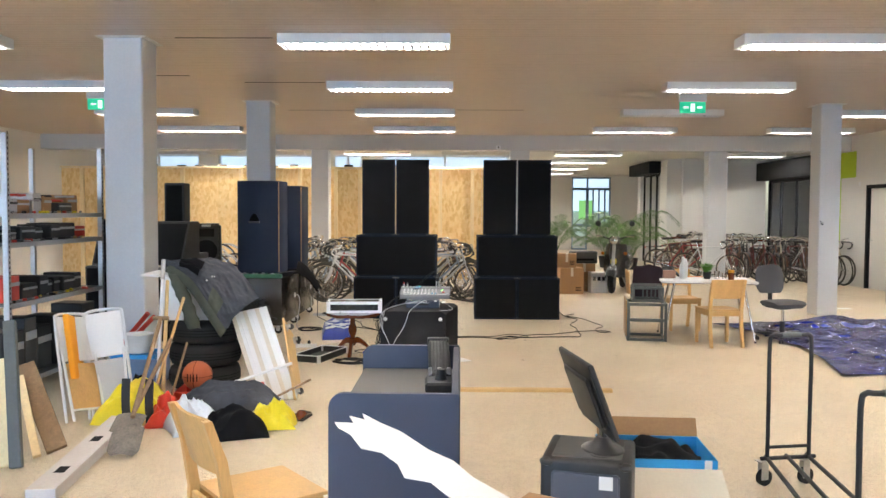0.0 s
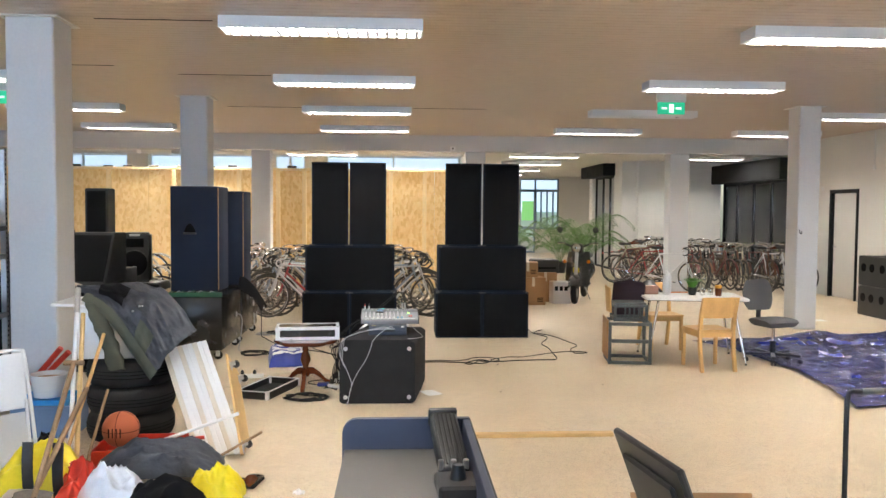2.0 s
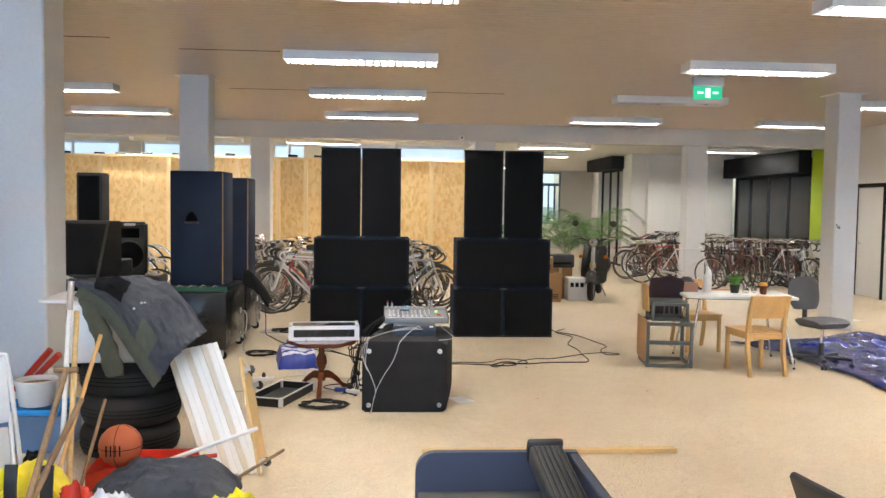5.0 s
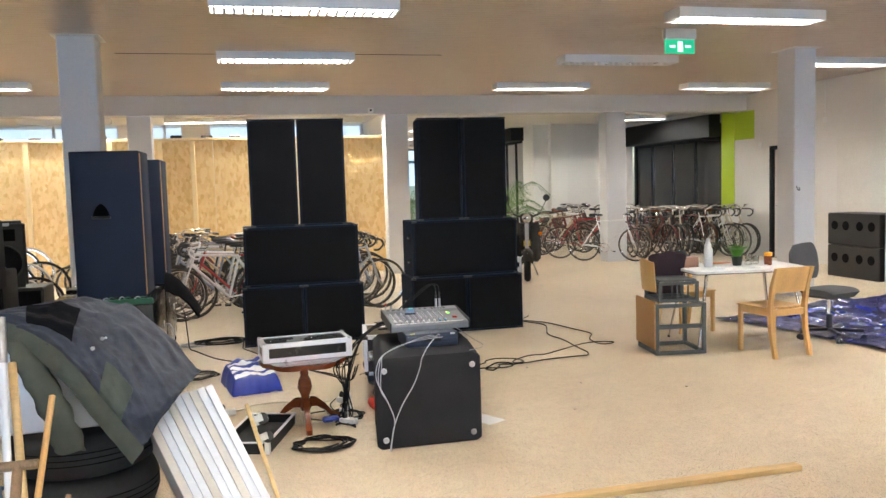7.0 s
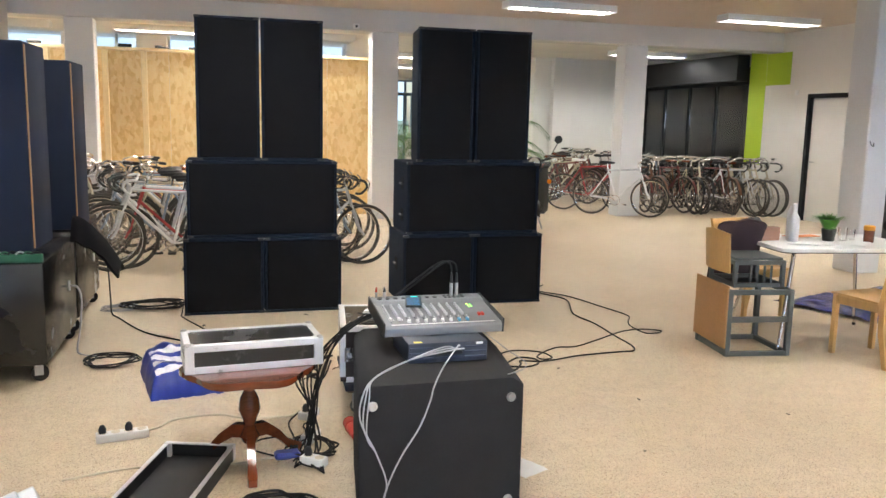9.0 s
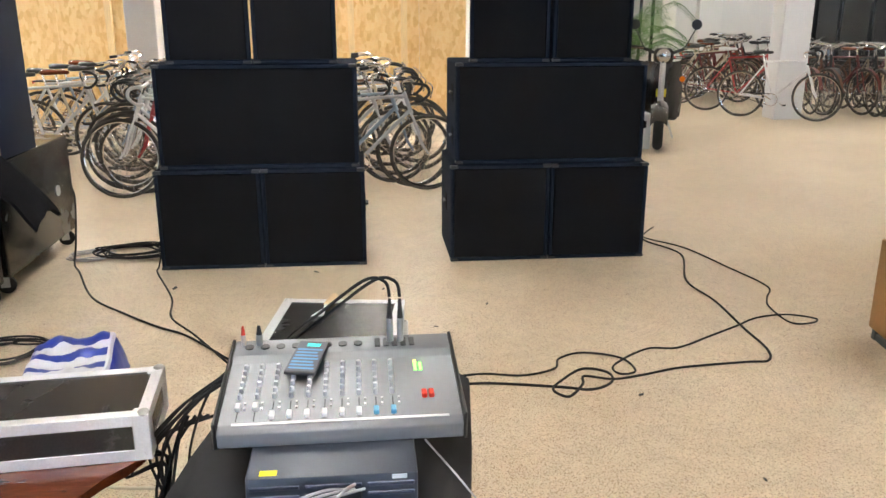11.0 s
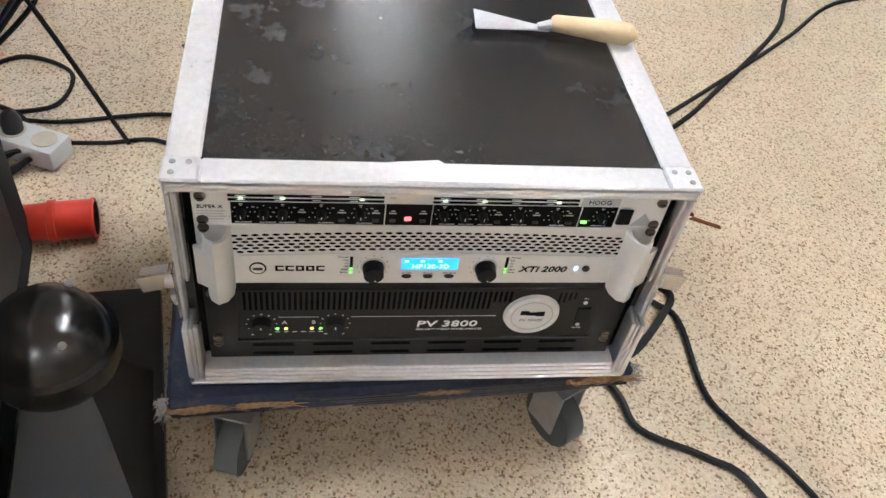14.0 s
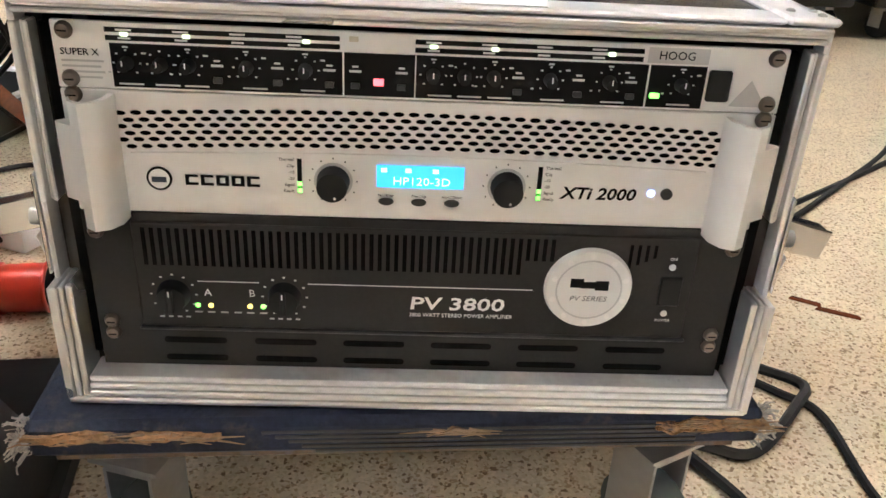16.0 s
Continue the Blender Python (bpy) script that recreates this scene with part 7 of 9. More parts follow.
def torn_sheet():
    ob = thing("cardboard_box", "tall plain cardboard box carrying the torn white sheet", "box", 0.12, 1.95, 0, -30)
    part("body", box(BM(), -0.2, 0.2, -0.25, 0.25, 0, 0.80, 0.004), M_CARD, ob)
    out = [(-0.05, 1.06), (-0.075, 0.985), (-0.115, 1.05), (-0.135, 0.965), (-0.205, 1.0), (-0.215, 0.94), (-0.20, 0.86), (-0.225, 0.72), (-0.17, 0.66), (-0.165, 0.55), (-0.20, 0.44), (-0.135, 0.38), (-0.14, 0.1), (-0.12, -0.25), (0.05, -0.25), (0.045, 0.15), (0.02, 0.36), (0.035, 0.5), (0.005, 0.62), (0.0, 0.82), (-0.03, 0.93)]
    b = BM()
    plate(b, out, 0, 0.004)
    bmesh.ops.triangulate(b, faces=b.faces[:])
    s = one("torn_sheet", b, M_PAPER, "torn white sheet of plastic foam lying across", "sheet", smooth=0)
    s.matrix_world = pose(0.075, 1.98, 0.805, 3, 0, 29) @ Matrix.Diagonal((0.82, 1, 1, 1))


torn_sheet()


def combo_amp():
    ob = thing("loudspeaker", "grey and black floor loudspeaker with worn edges", "loudspeaker", 0.43, 3.55, 0, -14)
    part("body", box(BM(), -0.20, 0.20, 0, 0.42, 0, 0.495, 0.02, seg=3), M_BLACK, ob)
    part("front_grille", box(BM(), -0.15, 0.15, -0.006, 0.001, 0.05, 0.445, 0.012), mat("grey_cloth", (0.085, 0.095, 0.125), 0.9, vary=0.1, fine=400), ob, "grey cloth front")
    part("top_pad", box(BM(), -0.155, 0.155, 0.04, 0.38, 0.4953, 0.501, 0.003), mat("grey_vinyl", (0.10, 0.10, 0.098), 0.55, vary=0.1), ob, "worn grey top")
    for sx in (-1, 1):
        for sz in (0.02, 0.475):
            part("corner", lathe(BM(), [(0.004, -0.02), (0.03, -0.01), (0.034, 0.0), (0.03, 0.012), (0.01, 0.02)], 12, Matrix.Translation((sx * 0.172, 0.018, sz))), M_BLKPLASTIC, ob)
    part("dial", lathe(BM(), [(0.05, 0), (0.05, 0.003), (0.038, 0.004), (0.03, 0.001), (0.012, 0.001)], 24, Matrix.Translation((0.06, 0.1, 0.5013))), M_BLKPLASTIC, ob)
    part("label", box(BM(), 0.06, 0.12, -0.0075, -0.0065, 0.375, 0.435), M_PAPER, ob)
    mo = thing("computer_monitor", "black flat computer monitor seen from behind, tilted", "monitor", 0.535, 3.72, 0.5016, 98)
    part("foot", lathe(BM(), [(0.12, 0), (0.115, 0.008), (0.06, 0.03), (0.035, 0.06), (0.02, 0.062)], 28, Matrix.Diagonal((1.0, 0.8, 1, 1))), M_BLKPLASTIC, mo)
    part("neck", box(BM(), -0.03, 0.03, -0.012, 0.012, 0.055, 0.165, 0.006), M_BLKPLASTIC, mo)
    m = Matrix.Translation((0, 0.075, 0.268)) @ Matrix.Rotation(radians(-21), 4, "X")
    b = BM(); box(b, -0.25, 0.25, -0.012, 0.014, -0.18, 0.18, 0.008, m)
    part("screen_shell", b, M_BLKPLASTIC, mo)
    b = BM(); box(b, -0.19, 0.19, 0.0145, 0.032, -0.13, 0.11, 0.012, m)
    part("rear_cover", b, M_BLKPLASTIC, mo)
    b = BM(); box(b, -0.235, 0.235, -0.0135, -0.0123, -0.165, 0.165, 0, m)
    part("screen", b, M_DARKGLASS, mo)


combo_amp()


def blue_carton():
    ob = thing("cardboard_box", "open cardboard box with bright blue sides, full of black cloth", "box", 0.98, 4.62, 0, -3)
    a, d, hh, t = 0.30, 0.24, 0.255, 0.006
    for s in (-1, 1):
        part("side", box(BM(), -a, a, min(s * d, s * (d - t)), max(s * d, s * (d - t)), 0, hh, 0.001), M_BLUEBOX, ob)
        part("side", box(BM(), min(s * a, s * (a - t)), max(s * a, s * (a - t)), -d + t + 0.0005, d - t - 0.0005, 0, hh, 0.001), M_BLUEBOX, ob)
    b = BM(); box(b, -a + 0.005, a + 0.02, -0.22, 0, 0, 0.005, 0.001, Matrix.Translation((0, -d - 0.002, hh - 0.05)) @ Matrix.Rotation(radians(28), 4, "X"))
    part("flap", b, M_CREAM, ob, "open cream inside flap")
    b = BM(); box(b, -a + 0.01, a, 0, 0.11, 0, 0.005, 0.001, Matrix.Translation((0, d + 0.002, hh)) @ Matrix.Rotation(radians(62), 4, "X"))
    part("flap", b, M_CARD, ob, "open grey-brown flap")
    part("tape", box(BM(), a - 0.07, a - 0.03, -d - 0.0025, -d - 0.0005, hh - 0.07, hh), M_WHITE, ob)
    c = BM()
    grid_sheet(c, 30, 24, lambda u, v: Vector(((u - 0.5) * 0.57, (v - 0.5) * 0.45, 0.14 + 0.13 * max(0.0, math.sin(math.pi * min(1, u * 1.05))) ** 0.5 * math.sin(math.pi * v) ** 0.5 + 0.09 * noise.noise(Vector((u * 5, v * 5, 2))))), 0.01)
    o = one("black_cloth", c, M_GRILLE, "black cloth bunched up in the open box", "cloth", smooth=60)
    o.matrix_world = pose(0.98, 4.62, 0, 0, 0, -3)


blue_carton()


def trolley():
    ob = thing("trolley", "black tubular steel stacking trolley on casters", "trolley", 1.72, 4.62, 0)
    r = 0.012

    def hoop(x0, y0, x1, y1, label="push_bar"):
        p0, p1 = Vector((x0, y0, 0.14)), Vector((x1, y1, 0.14))
        up = Vector((0, 0, 0.74))
        e = (p1 - p0).normalized() * 0.05
        pts = [p0, p0 + up * 0.5, p0 + up * 0.93, p0 + up + e * 0.4, p0 + up + e * 1.2, (p0 + p1) / 2 + up, p1 + up - e * 1.2, p1 + up - e * 0.4, p1 + up * 0.93, p1 + up * 0.5, p1]
        hp = part(label, tube(BM(), pts, r, 10, 4), M_BLACK, ob)
        part("grip", rod(BM(), p0.lerp(p1, 0.28) + up, p0.lerp(p1, 0.72) + up, r + 0.004, 12), M_GREYW, hp, "grey foam grip")
    A, Bq = (-0.05, 0.12), (0.21, 0.17)
    C, Dq = (-0.26, -1.40), (0.06, -1.38)
    hoop(*A, *Bq); hoop(*C, *Dq)
    for p, q in ((A, C), (Bq, Dq), (A, Bq), (C, Dq), ((0.08, 0.145), (-0.10, -1.39))):
        v0, v1 = Vector((*p, 0.16)), Vector((*q, 0.16))
        e = (v1 - v0).normalized() * 0.04
        part("base_bar", rod(BM(), v0 - e, v1 + e, r, 10), M_BLACK, ob)
    for p, q in ((A, Bq), (C, Dq)):
        part("cross_bar", rod(BM(), (*p, 0.225), (*q, 0.225), 0.01, 8), M_BLACK, ob)
    for x, y in (A, Bq, C, Dq):
        f = caster(ob, x - 0.03, y - 0.01, 0.15, 0.05, 0.016, 20)


trolley()


# ---------- the heap by the column ----------
def tyre_stack():
    g = random.Random(1)
    for k in range(3):
        ob = thing("tyre", "worn black car tyre in a stack", "tyre", -2.43 + 0.015 * g.random(), 7.30 + 0.015 * g.random(), 0.002 + 0.205 * k, 40 * k, "stacked tyres")
        prof = [(0.19, 0.02), (0.20, 0.0), (0.26, 0.002), (0.295, 0.02), (0.31, 0.06), (0.312, 0.10), (0.31, 0.145), (0.295, 0.185), (0.26, 0.202), (0.20, 0.204), (0.19, 0.184)]
        b = BM()
        n = 48
        rings = [[b.verts.new((r * math.cos(2 * math.pi * i / n), r * math.sin(2 * math.pi * i / n), z)) for i in range(n)] for r, z in prof + [(0.22, 0.10)]]
        for a, c in zip(rings, rings[1:] + rings[:1]):
            for i in range(n):
                b.faces.new((a[i], a[(i + 1) % n], c[(i + 1) % n], c[i]))
        part("casing", b, M_RUBBER, ob, smooth=50)
        for z in (0.075, 0.10, 0.125):
            part("groove", torus(BM(), 0.3118, 0.0022, Matrix.Translation((0, 0, z)), 48, 6), M_SHADE_PRINT, ob)


tyre_stack()
wb = thing("foam_box", "white polystyrene box on top of the tyres", "box", -2.53, 7.33, 0.619, 4)
part("box_body", box(BM(), -0.22, 0.27, -0.24, 0.22, 0, 0.375, 0.006), M_WHITE, wb)
part("box_lid", box(BM(), -0.40, 0.24, -0.27, 0.24, 0.3755, 0.397, 0.005, Matrix.Rotation(radians(1.5), 4, "Y")), M_WHITE, wb)


def jacket():
    """A padded jacket thrown over the box and the tyres."""
    ob = thing("jacket", "padded grey jacket with olive lining thrown over the heap", "jacket")

    def run(pts, u):
        """A smooth run through evenly spaced points."""
        n = len(pts) - 1
        k = min(int(u * n), n - 1)
        f = u * n - k
        a, b, c, d = (Vector(pts[max(0, min(n, k + i))]) for i in (-1, 0, 1, 2))
        return 0.5 * (2 * b + (c - a) * f + (2 * a - 5 * b + 4 * c - d) * f * f + (3 * b - a - 3 * c + d) * f ** 3)
    ridge = ((-2.80, 7.30, 1.08), (-2.45, 7.36, 1.15), (-2.15, 7.32, 1.075), (-1.89, 7.12, 0.82))
    front = ((-2.68, 7.12, 1.085), (-2.44, 6.97, 0.96), (-2.27, 6.94, 0.73), (-2.14, 6.93, 0.54))

    def body(u, v):
        p = run(ridge, u).lerp(run(front, u), v)
        s = math.sin(math.pi * v)
        p.y -= 0.09 * s
        p.z += 0.055 * s * (1 - 0.4 * u)
        q = Vector((u * 3.2, v * 3.2, 0.5))
        d = 0.026 * noise.noise(q * 1.6) + 0.016 * noise.noise(q * 4.3) + 0.012 * (1 - abs(math.sin(u * 15 + 4 * v + 2 * noise.noise(q)))) ** 3 + 0.010 * (1 - abs(math.sin(v * 11 - 5 * u))) ** 4
        return p + Vector((0.1, -0.6, 0.75)) * d
    b = BM(); grid_shell(b, 64, 64, body, Vector((0.001, -0.005, 0.006)))
    part("body", b, M_JACKG, ob, smooth=70)
    b = BM()
    grid_sheet(b, 12, 12, lambda u, v: body(0.20 + 0.22 * u, 0.30 + 0.45 * v) + Vector((0.0, -0.006, 0.007)), 0.003)
    part("patch", b, M_GRILLE, ob, "black square patch", smooth=70)
    b = BM()
    grid_sheet(b, 8, 40, lambda u, v: run(front, v) + Vector((-0.05 * u + 0.02, -0.02 - 0.012 * math.sin(math.pi * u), -0.062 * u + 0.022 + 0.008 * noise.noise(Vector((u * 2, v * 9, 3))))), 0.010)
    part("lining", b, M_JACKO, ob, "olive front edge of the jacket", smooth=70)
    b = BM()
    pts = [(-2.60, 7.05, 1.03), (-2.55, 6.99, 0.94), (-2.49, 6.96, 0.82), (-2.44, 6.94, 0.70), (-2.405, 6.93, 0.575)]
    path = smooth_path(pts, 6)
    prev = None
    for i, p in enumerate(path):
        t = i / (len(path) - 1)
        rx, ry = 0.062 + 0.006 * math.sin(i * 1.3), 0.036
        ring = [b.verts.new(p + Vector((rx * math.cos(a), -ry * math.sin(a), 0.006 * math.sin(3 * a + i)))) for a in [2 * math.pi * k / 16 for k in range(16)]]
        if prev:
            for k in range(16):
                b.faces.new((prev[k], prev[(k + 1) % 16], ring[(k + 1) % 16], ring[k]))
        else:
            b.faces.new(ring)
        prev = ring
    b.faces.new(prev[::-1])
    part("sleeve", b, M_JACKO, ob, "olive sleeve hanging down", smooth=70)
    b = BM()
    grid_sheet(b, 8, 6, lambda u, v: body(0.62 + 0.17 * u, 0.66 + 0.3 * v) + Vector((0, -0.007, 0.007)), 0.003)
    part("pocket", b, M_JACKO, ob, "olive pocket flap", smooth=70)
    for k in range(2):
        p = body(0.54 + 0.03 * k, 0.66 - 0.16 * k)
        part("snap", lathe(BM(), [(0.009, 0), (0.008, 0.003), (0.003, 0.004)], 12, Matrix.Translation(p + Vector((0, -0.024, 0.02))) @ Matrix.Rotation(radians(60), 4, "X")), M_STEEL, ob)


jacket()


def leaning_boards():
    for k in range(9):
        x0 = -2.17 + 0.036 * k
        top, bot = Vector((x0, 7.22, 0.66 + 0.008 * k)), Vector((x0 + 0.365, 6.72 + 0.006 * k, 0.004))
        d = (top - bot)
        L = d.length
        zax = d.normalized()
        xax = Vector((1, 0.10, 0)).normalized()
        xax = (xax - zax * xax.dot(zax)).normalized()
        yax = zax.cross(xax)
        m = Matrix((xax.to_4d(), yax.to_4d(), zax.to_4d(), (0, 0, 0, 1))).transposed()
        m.translation = bot
        for i in range(3):
            m[3][i] = 0
        b = BM()
        box(b, 0, 0.0348, -0.006, 0.006 + 0.20, 0.0, L, 0.003, m)
        one("white_board", b, M_WHITE if k % 3 else mat("yellowed_board", (0.66, 0.60, 0.50), 0.5, vary=0.06), "long white painted shelf board leaning on the tyres", "board", "leaning boards")


leaning_boards()


def wheel_board():
    ob = thing("dolly", "pine furniture dolly standing on edge, casters outwards", "dolly")
    top, bot = Vector((-1.70, 7.24, 0.62)), Vector((-1.50, 6.76, 0.004))
    far = Vector((-1.62, 7.1, 0.0))
    z = (top - bot).normalized()
    x = Vector((0.955, 0.1, 0.29)).normalized()
    x = (x - z * x.dot(z)).normalized()
    y = z.cross(x)
    m = Matrix(((x.x, y.x, z.x, bot.x), (x.y, y.y, z.y, bot.y), (x.z, y.z, z.z, bot.z), (0, 0, 0, 1)))
    L = (top - bot).length
    b = BM(); box(b, -0.009, 0.009, -0.02, 0.32, 0, L, 0.003, m)
    part("board", b, M_PINE, ob)
    for yy in (0.03, 0.28):
        for zz in (0.08, L - 0.08):
            b = BM()
            box(b, 0.0095, 0.013, yy - 0.03, yy + 0.03, zz - 0.03, zz + 0.03, 0, m)
            box(b, 0.0132, 0.05, yy - 0.018, yy - 0.015, zz - 0.015, zz + 0.02, 0, m)
            box(b, 0.0132, 0.05, yy + 0.015, yy + 0.018, zz - 0.015, zz + 0.02, 0, m)
            c = part("caster", b, M_STEEL, ob)
            w = BM(); rod(w, m @ Vector((0.05, yy - 0.012, zz)), m @ Vector((0.05, yy + 0.012, zz)), 0.026, 16)
            part("wheel", w, M_BLKPLASTIC, c)


wheel_board()


def ball():
    ob = thing("basketball", "orange-brown basketball lying in the heap", "ball", -2.27, 6.60, 0.236)
    R = 0.12
    part("skin", lathe(BM(), [(max(0.002, R * math.sin(math.pi * k / 20)), -R * math.cos(math.pi * k / 20)) for k in range(21)], 32), M_BALL, ob, smooth=60)
    for m in (Matrix(), Matrix.Rotation(radians(90), 4, "X"), Matrix.Rotation(radians(90), 4, "Y")):
        part("seam", torus(BM(), R + 0.0003, 0.0018, m, 48, 6), M_SHADE_PRINT, ob)
    for k in range(4):
        part("print_bar", box(BM(), -0.045 + 0.025 * k, -0.039 + 0.025 * k, -R - 0.0005, -R + 0.006, -0.03, 0.03), M_SHADE_PRINT, ob)


ball()


def crate(name, label, x, y, z, rz, w, d, hh, material):
    ob = thing(name, label, "crate", x, y, z, rz)
    t = 0.008
    part("crate_bottom", box(BM(), -w, w, -d, d, 0, t), material, ob)
    for s in (-1, 1):
        part("crate_side", box(BM(), -w, w, min(s * d, s * (d - t)), max(s * d, s * (d - t)), t + 0.0005, hh, 0.002), material, ob)
        part("crate_side", box(BM(), min(s * w, s * (w - t)), max(s * w, s * (w - t)), -d + t + 0.0005, d - t - 0.0005, t + 0.0005, hh, 0.002), material, ob)
        part("crate_rim", box(BM(), -w - 0.008, w + 0.008, min(s * (d + 0.001), s * (d + 0.009)), max(s * (d + 0.001), s * (d + 0.009)), hh - 0.02, hh, 0.002), material, ob)
    return ob


crate("crate", "red plastic crate under the basketball", -2.15, 6.72, 0, 4, 0.30, 0.20, 0.115, M_RED)
crate("crate", "blue-grey plastic crate under the bucket", -3.07, 7.42, 0, 0, 0.22, 0.18, 0.24, mat("blue_crate", (0.10, 0.17, 0.30), 0.45))
crate("crate", "bright blue tray under the bucket", -3.07, 7.42, 0.2415, 0, 0.20, 0.17, 0.04, M_BLUEBOX)
bu = thing("bucket", "white plastic bucket with a sandy fill", "bucket", -3.07, 7.4, 0.283)
part("bucket_wall", lathe(BM(), [(0.105, 0), (0.13, 0.155), (0.137, 0.157), (0.137, 0.17), (0.128, 0.17), (0.102, 0.01)], 28), M_WHITE, bu)
part("fill", lathe(BM(), [(0.12, 0.13), (0.118, 0.137), (0.06, 0.142), (0.01, 0.144)], 24), M_CARD, bu)
for k in range(2):
    one("red_tool", rod(BM(), (-3.30 + 0.05 * k, 7.62, 0.33), (-3.04 + 0.06 * k, 7.56, 0.62 - 0.03 * k), 0.022, 10), M_RED, "red tool handle behind the bucket", "tool", "red tools")


def heap_cloth(name, label, x, y, w, d, hh, material, seed, rz=0, z=0.003, cat="clothes"):
    b = BM()

    def f(u, v):
        e = max(0.0, math.sin(math.pi * u) * math.sin(math.pi * v)) ** 0.55
        q = Vector((u * 2.2, v * 2.2, seed))
        lump = 0.78 + 0.55 * noise.noise(q)
        fold = (1 - abs(noise.noise(q * 1.3 + Vector((3, 1, 0))))) ** 3 * 0.50 + (1 - abs(noise.noise(q * 2.2 + Vector((0.6 * u, 1.4 * v, 0))))) ** 3 * 0.24
        k = 1 + 0.18 * noise.noise(Vector((seed, 2.0 * u, 2.0 * v)))
        return Vector(((u - 0.5) * w * k, (v - 0.5) * d * k, z + 0.008 + hh * e * (0.75 * lump + fold * min(1.0, 0.15 / hh) - 0.06)))
    grid_shell(b, 44, 44, f, Vector((0, 0, 0.006)))
    o = one(name, b, material, label, cat, smooth=70)
    o.matrix_world = pose(x, y, 0, 0, 0, rz)
    return o


heap_cloth("fleece", "crumpled dark grey fleece on the heap", -1.90, 6.22, 0.74, 0.40, 0.20, M_JACKG, 1, 6, z=0.08)
heap_cloth("black_bag", "black cloth bag slumped in the heap", -1.74, 5.74, 0.46, 0.46, 0.20, M_GRILLE, 2, 20, cat="bag")
heap_cloth("plastic_bag", "bright yellow plastic bag", -1.50, 5.94, 0.34, 0.30, 0.19, M_YELLOW, 3, 10, cat="bag")
heap_cloth("plastic_bag", "crumpled white and pale blue plastic bag", -2.06, 5.84, 0.36, 0.42, 0.24, mat("pale_plastic", (0.62, 0.68, 0.78), 0.35, vary=0.08), 4, 30, cat="bag")
heap_cloth("life_jacket", "bright yellow life jacket with black straps", -2.55, 6.08, 0.60, 0.36, 0.36, M_YELLOW, 5, 4, cat="life jacket")
heap_cloth("red_vest", "red and orange vest in the heap", -2.30, 5.98, 0.28, 0.30, 0.24, M_RED, 6, 10, cat="vest")
heap_cloth("knit_hat", "dark knitted hat on the yellow jacket", -2.66, 6.30, 0.26, 0.26, 0.36, M_GRILLE, 7, 0, cat="cap")
for k, (px0, py) in enumerate(((-2.60, 5.90), (-2.42, 5.88))):
    b = BM()
    grid_sheet(b, 4, 12, lambda u, v: Vector((px0 + 0.06 * u, py - 0.02 * math.sin(3 * v), 0.02 + 0.33 * v)), 0.012)
    one("strap", b, M_BLACK, "wide black strap of the life jacket", "strap", "straps", smooth=60)
for k in range(2):
    ob = thing("shoe", "small brown shoe on the floor", "shoe", -1.42 + 0.11 * k, 6.1 + 0.06 * k, 0, 60 + 20 * k, "shoes")
    b = BM()
    prev = None
    for x, w, h2 in ((-0.10, 0.02, 0.06), (-0.08, 0.034, 0.085), (-0.03, 0.036, 0.075), (0.03, 0.038, 0.055), (0.08, 0.036, 0.04), (0.105, 0.018, 0.028)):
        ring = [b.verts.new((x, w * math.cos(a), 0.016 + (h2 - 0.016) * (0.5 + 0.5 * math.sin(a)))) for a in [2 * math.pi * i / 12 for i in range(12)]]
        if prev:
            for i in range(12):
                b.faces.new((prev[i], prev[(i + 1) % 12], ring[(i + 1) % 12], ring[i]))
        else:
            b.faces.new(ring)
        prev = ring
    b.faces.new(prev[::-1])
    part("upper", b, M_MAHOG, ob, smooth=60)
    part("sole", box(BM(), -0.10, 0.10, -0.034, 0.034, 0.001, 0.0155, 0.006), M_RUBBER, ob)
sl = BM(); plate(sl, [(-0.12, -0.04), (0.1, -0.05), (0.13, 0.03), (-0.1, 0.05)], 0.001, 0.006)
o = one("green_board", sl, M_GREEN, "flat green plastic scrap on the floor", "scrap"); o.matrix_world = pose(-1.45, 5.86, 0, 0, 0, 20)
sp = BM(); grid_sheet(sp, 6, 6, lambda u, v: Vector((u * 0.07, v * 0.05, 0.003 + 0.03 * abs(noise.noise(Vector((u * 3, v * 3, 7)))))), 0.003)
o = one("paper_scrap", sp, M_PAPER, "small crumpled white paper on the floor", "paper"); o.matrix_world = pose(-1.05, 5.95, 0)


